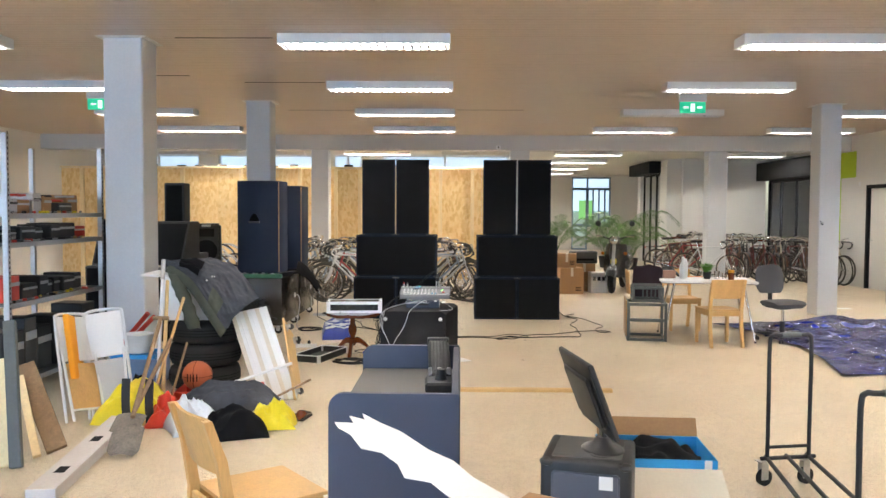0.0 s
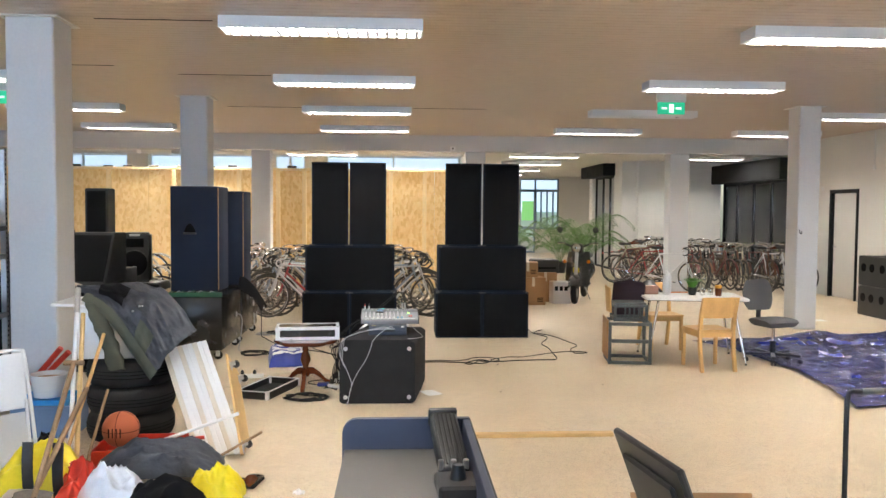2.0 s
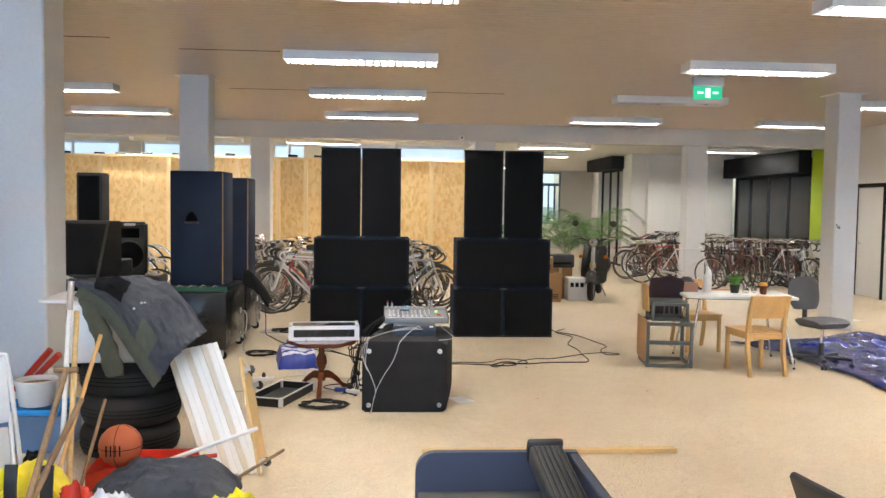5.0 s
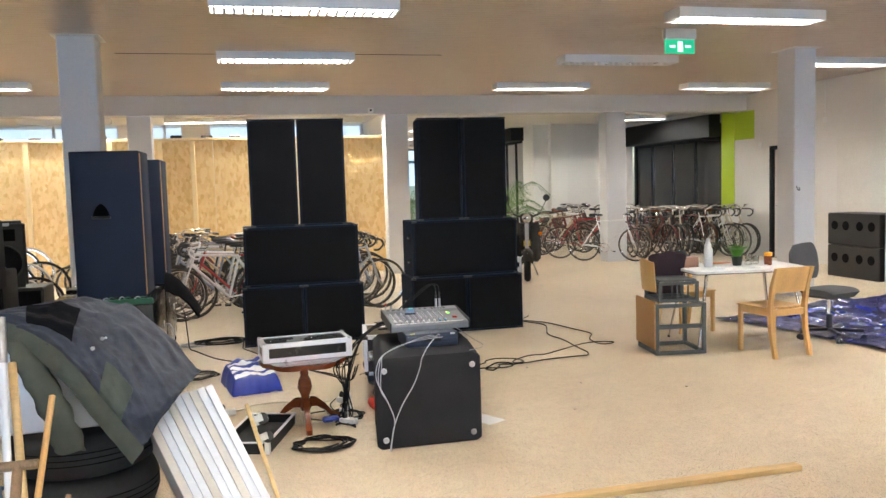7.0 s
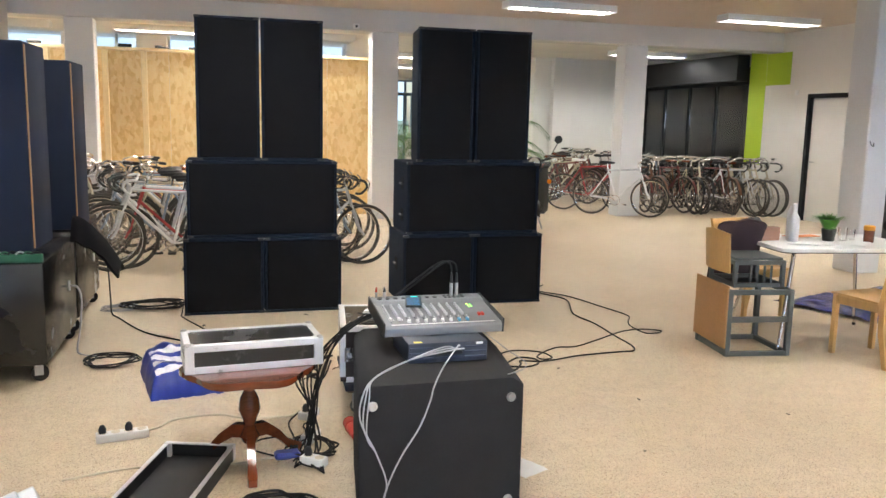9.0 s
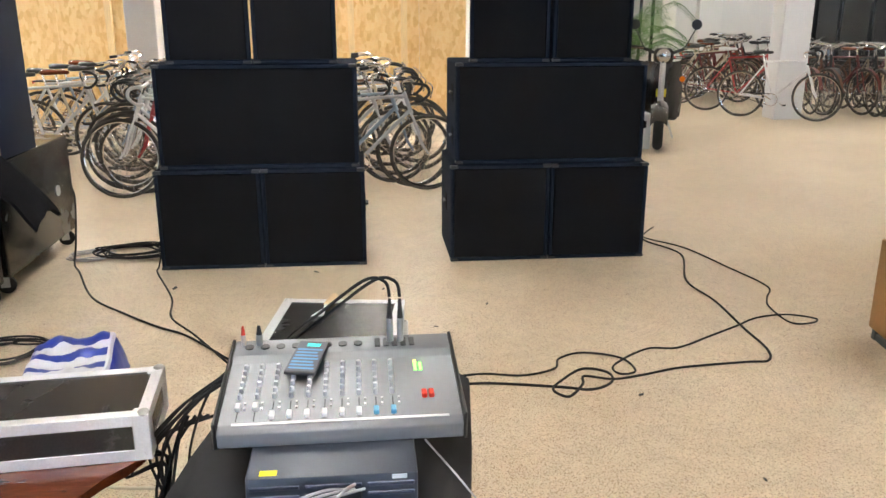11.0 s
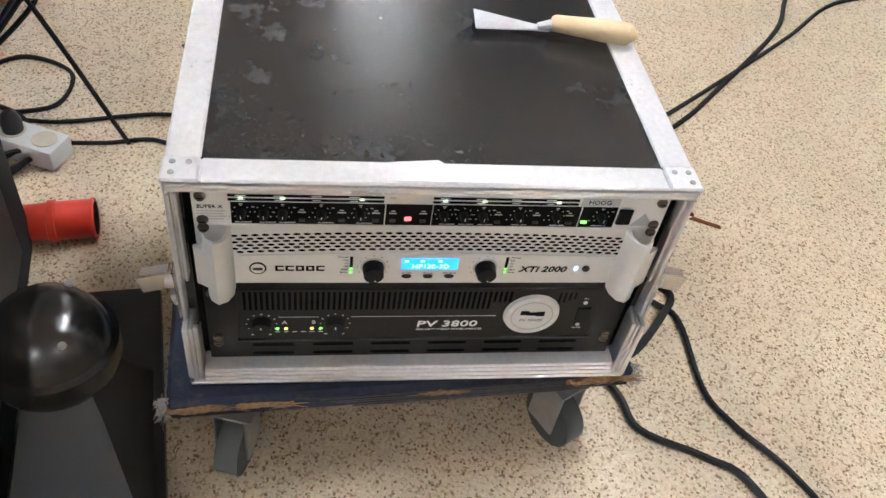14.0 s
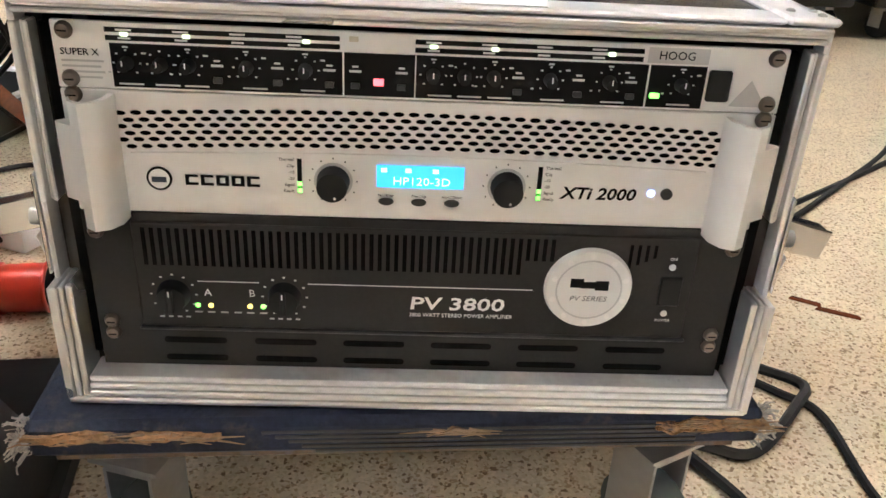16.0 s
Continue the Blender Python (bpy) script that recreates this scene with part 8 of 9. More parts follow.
def poles():
    wp = thing("pole", "white metal pole leaning on the heap", "pole", group="leaning poles")
    part("shaft", rod(BM(), (-2.455, 6.175, 0.0), (-2.556, 6.65, 1.174), 0.014, 12), M_WHITE, wp)
    part("sleeve", rod(BM(), (-2.5425, 6.586, 1.02), (-2.556, 6.65, 1.176), 0.018, 12), M_STEEL, wp)
    one("pole", rod(BM(), (-2.36, 6.04, 0.0), (-2.530, 6.66, 1.004), 0.015, 12), M_PINE, "pale wooden pole leaning on the heap", "pole", "leaning poles")
    one("pole", rod(BM(), (-2.44, 5.90, 0.0), (-2.41, 6.70, 0.86), 0.012, 12), M_BIRCH, "thin wooden pole leaning on the heap", "pole", "leaning poles")
    one("pole", rod(BM(), (-2.40, 6.25, 0.0), (-2.36, 6.62, 0.50), 0.010, 10), M_AGED, "short brown stick leaning on the heap", "pole", "leaning poles")
    st = thing("pole", "white stick with a dark taped end lying slantwise", "pole", group="leaning poles")
    part("shaft", rod(BM(), (-1.954, 6.40, 0.208), (-1.471, 6.50, 0.362), 0.012, 12), M_WHITE, st)
    part("taped_end", rod(BM(), (-2.10, 6.37, 0.162), (-1.953, 6.4002, 0.2085), 0.013, 12), M_BLACK, st)
    one("pole", rod(BM(), (-1.72, 6.20, 0.06), (-1.33, 6.55, 0.22), 0.009, 10), M_AGED, "thin brown stick poking out of the heap", "pole", "leaning poles")
    rt = thing("rake_handle", "red metal tool shaft lying across the crate", "tool")
    part("shaft", rod(BM(), (-2.16, 6.53, 0.15), (-1.72, 6.60, 0.175), 0.012, 10), M_RED, rt)
    for k, (bx, by, tx, ty, rz) in enumerate(((-2.27, 5.08, -2.418, 6.2, 0), (-2.42, 5.40, -2.36, 6.25, 20))):
        ob = thing("shovel", "old shovel with wooden shaft and rusty blade", "shovel", group="shovels")
        bot, top = Vector((bx, by, 0.02)), Vector((tx, ty, 0.757 - 0.17 * k))
        part("shaft", rod(BM(), bot.lerp(top, 0.25), top, 0.016, 10), M_AGED, ob)
        if k == 0:
            part("grip", rod(BM(), top + Vector((-0.06, 0, 0)), top + Vector((0.06, 0, 0)), 0.016, 10), M_AGED, ob)
        z = (top - bot).normalized(); x = Vector((1, 0, 0)); y = z.cross(x)
        b = BM()
        grid_sheet(b, 10, 12, lambda u, v: bot + z * (0.24 * v) + x * ((u - 0.5) * 0.21 * (1 - 0.35 * max(0, (0.25 - v) * 4) ** 2)) + y * (-0.03 + 0.10 * (u - 0.5) ** 2), 0.004)
        part("blade", b, mat("rusty_steel", (0.17, 0.145, 0.12), 0.7, metal=0.2, vary=0.35, big=12), ob, smooth=60)


poles()
lb = thing("long_carton", "long flat white cardboard tube box on the floor", "box", -2.50, 5.13, 0, 97.5)
part("carton", box(BM(), -0.83, 0.83, -0.08, 0.08, 0.001, 0.075, 0.003), mat("pinkish_card", (0.62, 0.56, 0.53), 0.7, vary=0.08), lb)
for k in (-0.55, 0.1, 0.45):
    part("print_block", box(BM(), k, k + 0.12, -0.03, 0.03, 0.0752, 0.0757), M_INK if k < 0.2 else M_GREY, lb)
def leaning_plank(label, foot, head, w, t, material, name="wood_offcut"):
    """A plank from a point on the floor to a point above, its broad face towards the hall."""
    foot, head = Vector(foot), Vector(head)
    z = (head - foot).normalized()
    x = Vector((1, 0.25, 0)); x = (x - z * x.dot(z)).normalized()
    y = z.cross(x)
    m = Matrix(((x.x, y.x, z.x, foot.x), (x.y, y.y, z.y, foot.y), (x.z, y.z, z.z, foot.z), (0, 0, 0, 1)))
    b = BM(); box(b, -w / 2, w / 2, -t / 2, t / 2, 0, (head - foot).length, 0.004, m)
    return one(name, b, material, label, "wood", "offcuts")


leaning_plank("rough brown plank leaning at the shelf", (-2.74, 5.20, 0.025), (-3.17, 5.62, 0.50), 0.13, 0.03, M_AGED)
leaning_plank("narrow split plank leaning at the shelf", (-2.80, 5.06, 0.02), (-3.14, 5.50, 0.44), 0.05, 0.03, M_STUD)
leaning_plank("pale plank with a round hole leaning at the shelf", (-2.88, 4.86, 0.02), (-3.06, 5.20, 0.62), 0.12, 0.03, M_STUD)
leaning_plank("weathered grey post leaning at the shelf", (-2.79, 4.80, 0.03), (-2.97, 5.08, 0.88), 0.07, 0.06, M_GREYW)


def folding_chair(foot, head, rz, label, seat_mat=None, seat_label="", wide=0.8):
    """A folded tubular chair leaning: feet at foot, top of the back at head."""
    ob = thing("folding_chair", label, "chair", group="folded chairs")
    foot, head = Vector(foot), Vector(head)
    z = (head - foot).normalized()
    x = Vector((math.cos(radians(rz)), math.sin(radians(rz)), 0)); x = (x - z * x.dot(z)).normalized()
    y = z.cross(x)
    m = Matrix(((x.x, y.x, z.x, foot.x), (x.y, y.y, z.y, foot.y), (x.z, y.z, z.z, foot.z), (0, 0, 0, 1))) @ Matrix.Diagonal((wide, 1, 1, 1))
    L = (head - foot).length
    pts = [(-0.20, 0, 0), (-0.19, 0, L * 0.5), (-0.175, 0, L * 0.93), (-0.15, 0, L), (0, 0, L + 0.012), (0.15, 0, L), (0.175, 0, L * 0.93), (0.19, 0, L * 0.5), (0.20, 0, 0)]
    part("back_frame", tube(BM(), [m @ Vector(p) for p in pts], 0.012, 10, 4), M_WHITE, ob)
    for sx in (-1, 1):
        part("rear_leg", rod(BM(), m @ Vector((sx * 0.155, -0.04, 0.0)), m @ Vector((sx * 0.165, -0.022, L * 0.62)), 0.011, 10), M_WHITE, ob)
    part("cross_tube", rod(BM(), m @ Vector((-0.155, -0.04, 0.08)), m @ Vector((0.155, -0.04, 0.08)), 0.009, 8), M_WHITE, ob)
    b = BM(); box(b, -0.165, 0.165, -0.008, 0.006, L * 0.56, L * 0.985, 0.006, m, 2)
    part("back_panel", b, M_WHITE, ob)
    b = BM(); box(b, -0.148, 0.148, -0.03, -0.012, L * 0.10, L * 0.53, 0.008, m, 2)
    part("seat", b, seat_mat or M_BIRCH, ob, seat_label)
    return ob


folding_chair((-2.77, 6.12, 0.012), (-2.93, 6.34, 0.79), 14, "white folded chair leaning against the shelf", M_GREY)
oc = folding_chair((-2.90, 5.98, 0.012), (-3.12, 6.22, 0.77), 58, "white folded chair with an orange cushion", M_BIRCH)
cb = BM()
box(cb, -0.10, 0.10, -0.022, 0.022, 0.30, 0.80, 0.014, look((-2.93, 5.99, 0.02), (-3.12, 6.19, 0.77)) @ Matrix.Rotation(radians(180), 4, "X") @ Matrix.Rotation(radians(52), 4, "Z"), 3)
one("cushion", cb, mat("orange_fabric", (0.75, 0.30, 0.01), 0.8, vary=0.1, fine=300), "flat orange cushion held in a folded chair", "cushion")


def shelf_unit():
    ob = thing("shelf_unit", "grey slotted-angle metal shelf crowded with tools", "shelf", -3.78, 6.55, 0)
    D, Wd, Hh = 1.75, 0.7, 2.2
    for x in (0, -Wd):
        for y in (0, D):
            b = BM()
            box(b, x - 0.002, x + 0.002, y - 0.02, y + 0.02, 0, Hh)
            box(b, x - 0.042, x - 0.0025, y - 0.022, y - 0.018, 0, Hh)
            po = part("post", b, M_STEEL, ob)
            if x == 0:
                h = BM()
                for k in range(52):
                    box(h, x + 0.0022, x + 0.0028, y - 0.006, y + 0.006, 0.05 + 0.042 * k, 0.07 + 0.042 * k)
                part("post_slot", h, M_SHADE_PRINT, po, smooth=0)
    for z in (0.12, 0.78, 1.28, 1.52):
        part("shelf_board", box(BM(), -Wd, -0.003, 0.022, D - 0.022, z, z + 0.028, 0.002), M_GREYW if z < 1.4 else M_STEEL, ob)
        part("shelf_lip", box(BM(), -0.0025, 0.0, 0.022, D - 0.022, z - 0.012, z + 0.03), M_STEEL, ob)
    g = random.Random(6)
    kinds = (("storage_box", "black storage box with odds and ends on the shelf", M_BLACK), ("toolbox", "dark tool case on the shelf", M_BLKPLASTIC), ("storage_box", "grey parts tray on the shelf", M_STEEL), ("toolbox", "red tool case on the shelf", M_RED), ("storage_box", "brown carton on the shelf", M_CARD))
    for zi, z in enumerate((0.1485, 0.8085, 1.3085, 1.5485)):
        y = 6.62
        while y < 8.05:
            nm, lbv, mt = kinds[(zi * 2 + int(y * 10)) % 5] if g.random() > 0.45 else kinds[g.randrange(2)]
            w = 0.12 + 0.2 * g.random()
            if zi == 0:
                nm, lbv, mt = kinds[0]
            hh = {0: 0.52, 1: 0.2, 2: 0.14, 3: 0.18}[zi] * (0.5 + 0.6 * g.random())
            t = thing(nm, lbv, "box", -4.0 - 0.1 * g.random(), y + w / 2, z, 8 * (g.random() - 0.5), "things on the shelf")
            part("case_body", box(BM(), -0.16, 0.16, -w / 2, w / 2, 0, hh, 0.008), mt, t)
            part("case_rim", box(BM(), 0.1605, 0.166, -w / 2 + 0.01, w / 2 - 0.01, hh * 0.6, hh * 0.75, 0.001), M_STEEL if mt is not M_STEEL else M_BLACK, t)
            y += w + 0.03
    for zi, z in enumerate((0.8085, 1.3085, 1.5485)):
        for k in range(9):
            t = thing("hand_tool", "small hand tool lying loose on the shelf", "tool", -3.80 - 0.03 * g.random(), 6.66 + 0.15 * k + 0.05 * g.random(), z + 0.012, 360 * g.random(), "tools on the shelf")
            L = 0.05 + 0.07 * g.random()
            part("handle", rod(BM(), (-L * 0.5, 0, 0), (L * 0.1, 0, 0), 0.011, 8), (M_RED, M_BLKPLASTIC, M_YELLOW, M_PINE)[g.randrange(4)], t)
            part("shaft", rod(BM(), (L * 0.1, 0, 0), (L * 0.6, 0, 0), 0.005, 6), M_STEEL, t)
    for k in range(6):
        coil("dark cable heap on the shelf", -3.95, 6.75 + 0.22 * k, 0.09, 4, 0.006, 1.0, [M_CABLE, M_RED, M_CABLEG][k % 3], 30 + k).location.z = 1.55 + (0.14 if k % 2 else 0.10)
    return ob


shelf_unit()


# ---------- bicycles ----------
def bicycle(name, label, frame_mat, saddle_mat, bars="drop", guards=False, tyre_mat=None):
    """Built along local x: rear hub at x 0, front hub at x 1.02, centred on y 0."""
    ob = thing(name, label, "bicycle", group="parked bicycles")
    R, fx = 0.33, 1.02
    for hx, nm in ((0.0, "rear_wheel"), (fx, "front_wheel")):
        m = Matrix.Translation((hx, 0, R + 0.012)) @ Matrix.Rotation(radians(90), 4, "X")
        wl = part(nm, torus(BM(), R - 0.012, 0.013, m, 32, 6), tyre_mat or M_BIKETYRE, ob)
        part("rim", torus(BM(), R - 0.032, 0.008, m, 32, 5), M_CHROME, wl)
        sp = BM()
        for k in range(20):
            a = 2 * math.pi * k / 20
            s = 0.022 if k % 2 else -0.022
            c = Vector((hx, 0, R + 0.012))
            rod(sp, c + Vector((0.02 * math.cos(a + 1), s, 0.02 * math.sin(a + 1))), c + Vector(((R - 0.035) * math.cos(a), 0, (R - 0.035) * math.sin(a))), 0.0014, 3, caps=False)
        rod(sp, (hx, -0.035, R + 0.012), (hx, 0.035, R + 0.012), 0.018, 8)
        part("spokes", sp, M_CHROME, wl, smooth=0)["kind"] = "stuff"
    hub, bb, st, ht, hb = Vector((0, 0, R + 0.012)), Vector((0.43, 0, 0.285)), Vector((0.29, 0, 0.80)), Vector((0.83, 0, 0.83)), Vector((0.87, 0, 0.71))
    fr = BM()
    rod(fr, bb, st, 0.015, 8); rod(fr, st, ht, 0.014, 8); rod(fr, bb, hb, 0.016, 8); rod(fr, ht + Vector((-0.012, 0, 0.03)), hb + Vector((0.012, 0, -0.03)), 0.018, 8)
    for s in (-1, 1):
        rod(fr, hub + Vector((0, s * 0.06, 0)), bb + Vector((0, s * 0.03, 0)), 0.009, 6)
        rod(fr, hub + Vector((0, s * 0.06, 0)), st + Vector((0.005, s * 0.015, -0.03)), 0.008, 6)
    part("frame", fr, frame_mat, ob)
    fk = BM()
    for s in (-1, 1):
        tube(fk, [hb + Vector((0.008, s * 0.03, -0.03)), (0.93, s * 0.045, 0.55), (0.965, s * 0.05, 0.43), (fx, s * 0.05, R + 0.012)], 0.010, 6, 3)
    rod(fk, hb + Vector((0.008, -0.035, -0.03)), hb + Vector((0.008, 0.035, -0.03)), 0.012, 6)
    part("fork", fk, frame_mat, ob)
    part("seat_post", rod(BM(), st, st + Vector((-0.025, 0, 0.11)), 0.012, 8), M_CHROME, ob)
    sd = BM()
    prev = None
    sc = st + Vector((-0.03, 0, 0.13))
    for x, w, h in ((-0.13, 0.03, 0.018), (-0.11, 0.075, 0.03), (-0.05, 0.07, 0.03), (0.02, 0.03, 0.024), (0.12, 0.018, 0.02), (0.14, 0.008, 0.012)):
        ring = [sd.verts.new(sc + Vector((x, w * math.cos(a), h * math.sin(a)))) for a in [2 * math.pi * i / 10 for i in range(10)]]
        if prev:
            for i in range(10):
                sd.faces.new((prev[i], prev[(i + 1) % 10], ring[(i + 1) % 10], ring[i]))
        else:
            sd.faces.new(ring)
        prev = ring
    sd.faces.new(prev[::-1])
    part("saddle", sd, saddle_mat, ob, smooth=60)
    part("stem", tube(BM(), [ht + Vector((-0.012, 0, 0.03)), ht + Vector((-0.03, 0, 0.11)), ht + Vector((0.05, 0, 0.125))], 0.012, 8, 3), M_CHROME, ob)
    c = ht + Vector((0.05, 0, 0.125))
    if bars == "drop":
        for s in (-1, 1):
            h = part("handlebar", tube(BM(), [c, c + Vector((0, s * 0.17, 0)), c + Vector((0.03, s * 0.2, 0)), c + Vector((0.10, s * 0.2, -0.02)), c + Vector((0.12, s * 0.2, -0.08)), c + Vector((0.06, s * 0.2, -0.14)), c + Vector((0.0, s * 0.2, -0.14))], 0.013, 8, 4), M_BLACK if saddle_mat is M_BLACK else M_WHITE, ob)
            part("brake_lever", tube(BM(), [c + Vector((0.11, s * 0.2, 0.01)), c + Vector((0.15, s * 0.2, -0.03)), c + Vector((0.13, s * 0.2, -0.12))], 0.007, 6, 3), M_CHROME, ob)
    else:
        for s in (-1, 1):
            part("handlebar", tube(BM(), [c, c + Vector((0.03, s * 0.10, 0.06)), c + Vector((-0.05, s * 0.24, 0.08)), c + Vector((-0.18, s * 0.27, 0.06))], 0.012, 8, 4), M_CHROME, ob)
            part("grip", rod(BM(), c + Vector((-0.12, s * 0.262, 0.068)), c + Vector((-0.2, s * 0.272, 0.058)), 0.016, 8), M_BLACK, ob)
    part("chainring", torus(BM(), 0.085, 0.006, Matrix.Translation(bb + Vector((0, -0.045, 0))) @ Matrix.Rotation(radians(90), 4, "X"), 24, 5), M_CHROME, ob)
    for s in (-1, 1):
        e = bb + Vector((s * 0.14, s * 0.06, -s * 0.09))
        k = part("crank", rod(BM(), bb + Vector((0, s * 0.05, 0)), e, 0.009, 6), M_CHROME, ob)
        part("pedal", box(BM(), e.x - 0.04, e.x + 0.04, e.y + min(s * 0.01, s * 0.09), e.y + max(s * 0.01, s * 0.09), e.z - 0.01, e.z + 0.01, 0.003), M_BLACK, k)
    cn = BM()
    rod(cn, hub + Vector((0, -0.045, 0.03)), bb + Vector((0, -0.045, 0.085)), 0.004, 4); rod(cn, hub + Vector((0, -0.045, -0.03)), bb + Vector((0, -0.045, -0.085)), 0.004, 4)
    part("chain", cn, M_BLACK, ob)
    if guards:
        for hx in (0.0, fx):
            b = BM()
            vs = []
            for k in range(15):
                a = radians(20 + 150 * k / 14)
                vs.append([b.verts.new((hx - (R + 0.018) * math.cos(a) * (1 if hx == 0 else -1) * (1 if hx == 0 else -1), y, R + 0.012 + (R + 0.018) * math.sin(a))) for y in (-0.025, 0.025)])
            for p, q in zip(vs, vs[1:]):
                b.faces.new((p[0], p[1], q[1], q[0]))
            bmesh.ops.solidify(b, geom=b.faces[:], thickness=0.003)
            part("mudguard", b, frame_mat, ob)
        part("rack", box(BM(), -0.28, 0.12, -0.06, 0.06, 0.72, 0.735, 0.004), M_BLACK, ob)
        part("rear_lamp", box(BM(), -0.30, -0.282, -0.03, 0.03, 0.70, 0.735, 0.003), M_RED, ob)
    return ob


def metal_paint(n, c, r=0.3):
    return mat("bike_" + n, c, r, vary=0.1, coat=0.3)


BIKES = [
    bicycle("bicycle", "old white racing bicycle with drop handlebars", metal_paint("white", (0.72, 0.72, 0.72)), M_BLACK),
    bicycle("bicycle", "old silver racing bicycle with drop handlebars", metal_paint("silver", (0.45, 0.46, 0.48)), M_BLACK),
    bicycle("bicycle", "dark red city bicycle with mudguards", metal_paint("red", (0.17, 0.04, 0.035)), M_BLACK, "city", True),
    bicycle("bicycle", "black city bicycle with mudguards", metal_paint("black", (0.02, 0.02, 0.022)), M_BLACK, "city", True),
    bicycle("bicycle", "old bicycle with cream frame and brown saddle", metal_paint("cream", (0.50, 0.44, 0.32)), M_MAHOG, "city"),
    bicycle("bicycle", "red and white racing bicycle", metal_paint("bright_red", (0.40, 0.05, 0.05)), M_WHITE),
    bicycle("bicycle", "pale blue-grey racing bicycle", metal_paint("blue_grey", (0.22, 0.28, 0.36)), M_BLACK),
    bicycle("bicycle", "rust brown bicycle with worn paint", metal_paint("brown", (0.16, 0.075, 0.04), 0.5), M_MAHOG, "city", True),
]


def park_bikes():
    g = random.Random(11)
    used = [False] * len(BIKES)

    def put(k, x, y, rz, lean):
        m = pose(x, y, 0, 0, 0, rz) @ pose(0, 0, 0.002, lean, 0, 0)
        if used[k]:
            copy_thing(BIKES[k], m)
        else:
            BIKES[k].matrix_world = m
            used[k] = True
    # rows of racing bicycles before the board partition, side on
    put(0, -1.42, 13.95, 180, 6)
    put(5, -1.30, 14.12, 180, -5)
    for j in range(12):
        put([1, 0, 6, 4, 1, 3, 0, 1, 4, 6, 2, 1][j], -1.45 + 0.5 * (g.random() - 0.5), 14.3 + 0.22 * j, 180 + 8 * (g.random() - 0.5), 8 * (g.random() - 0.5))
    for j in range(12):
        put([1, 6, 1, 4, 0, 3, 1, 7, 0, 1, 6, 4][j], -1.12 + 0.4 * (g.random() - 0.5), 13.98 + 0.23 * j, 8 * (g.random() - 0.5), 8 * (g.random() - 0.5))
    for j in range(7):
        put([1, 4, 0, 1, 6, 1, 7][j], -3.75 + 0.5 * (g.random() - 0.5), 15.2 + 0.3 * j, 8 * (g.random() - 0.5), 7 * (g.random() - 0.5))
    # bicycles by the column and along the glazed front
    put(0, 4.95, 18.55, -38, 4)
    put(5, 4.75, 19.3, -20, -4)
    for j in range(9):
        put([2, 4, 7, 2, 3, 2, 4, 7, 3][j], 4.6 + 0.13 * j + 0.3 * g.random(), 20.2 + 0.27 * j, 10 + 30 * (g.random() - 0.5), 8 * (g.random() - 0.5))
    for j in range(14):
        put([7, 2, 3, 3, 2, 7, 3, 4, 3, 2, 3, 7, 1, 4][j], 6.02 + 0.155 * j, 19.55 + 0.25 * g.random() - 0.04 * j, -90 + 22 * (g.random() - 0.5), 9 * (g.random() - 0.5))
    for j in range(8):
        put([3, 7, 2, 4, 3, 1, 0, 6][j], 6.3 + 0.2 * j, 21.4 + 0.4 * g.random(), -90 + 30 * (g.random() - 0.5), 9 * (g.random() - 0.5))
    for j in range(4):
        put([0, 4, 1, 4][j], 7.45 + 0.17 * j, 18.75 + 0.1 * g.random(), -75 + 12 * (g.random() - 0.5), 6 * (g.random() - 0.5))


park_bikes()


def loose_wheels():
    g = random.Random(2)
    ob = thing("wheel_pile", "pile of loose chrome bicycle wheels leaning together", "wheels", -4.4, 13.6, 0)
    for k in range(11):
        c = Vector((0.16 * (k % 4) + 0.1 * g.random() - 0.2, 0.09 * k, 0.338 + 0.16 * (k // 4)))
        m = Matrix.Translation(c) @ Matrix.Rotation(radians(90 + 8 * (g.random() - 0.5)), 4, "X")
        wl = part("wheel", torus(BM(), 0.325, 0.010, m, 32, 6), M_RUBBER if k % 2 else M_CREAM, ob)
        part("rim", torus(BM(), 0.305, 0.010, m, 32, 6), M_CHROME, wl)
        sp = BM()
        for i in range(18):
            a = 2 * math.pi * i / 18
            rod(sp, m @ Vector((0, 0, 0.02 if i % 2 else -0.02)), m @ Vector((0.30 * math.cos(a), 0.30 * math.sin(a), 0)), 0.0014, 3, caps=False)
        rod(sp, m @ Vector((0, 0, -0.04)), m @ Vector((0, 0, 0.04)), 0.018, 8)
        part("spokes", sp, M_CHROME, wl, smooth=0)["kind"] = "stuff"


loose_wheels()


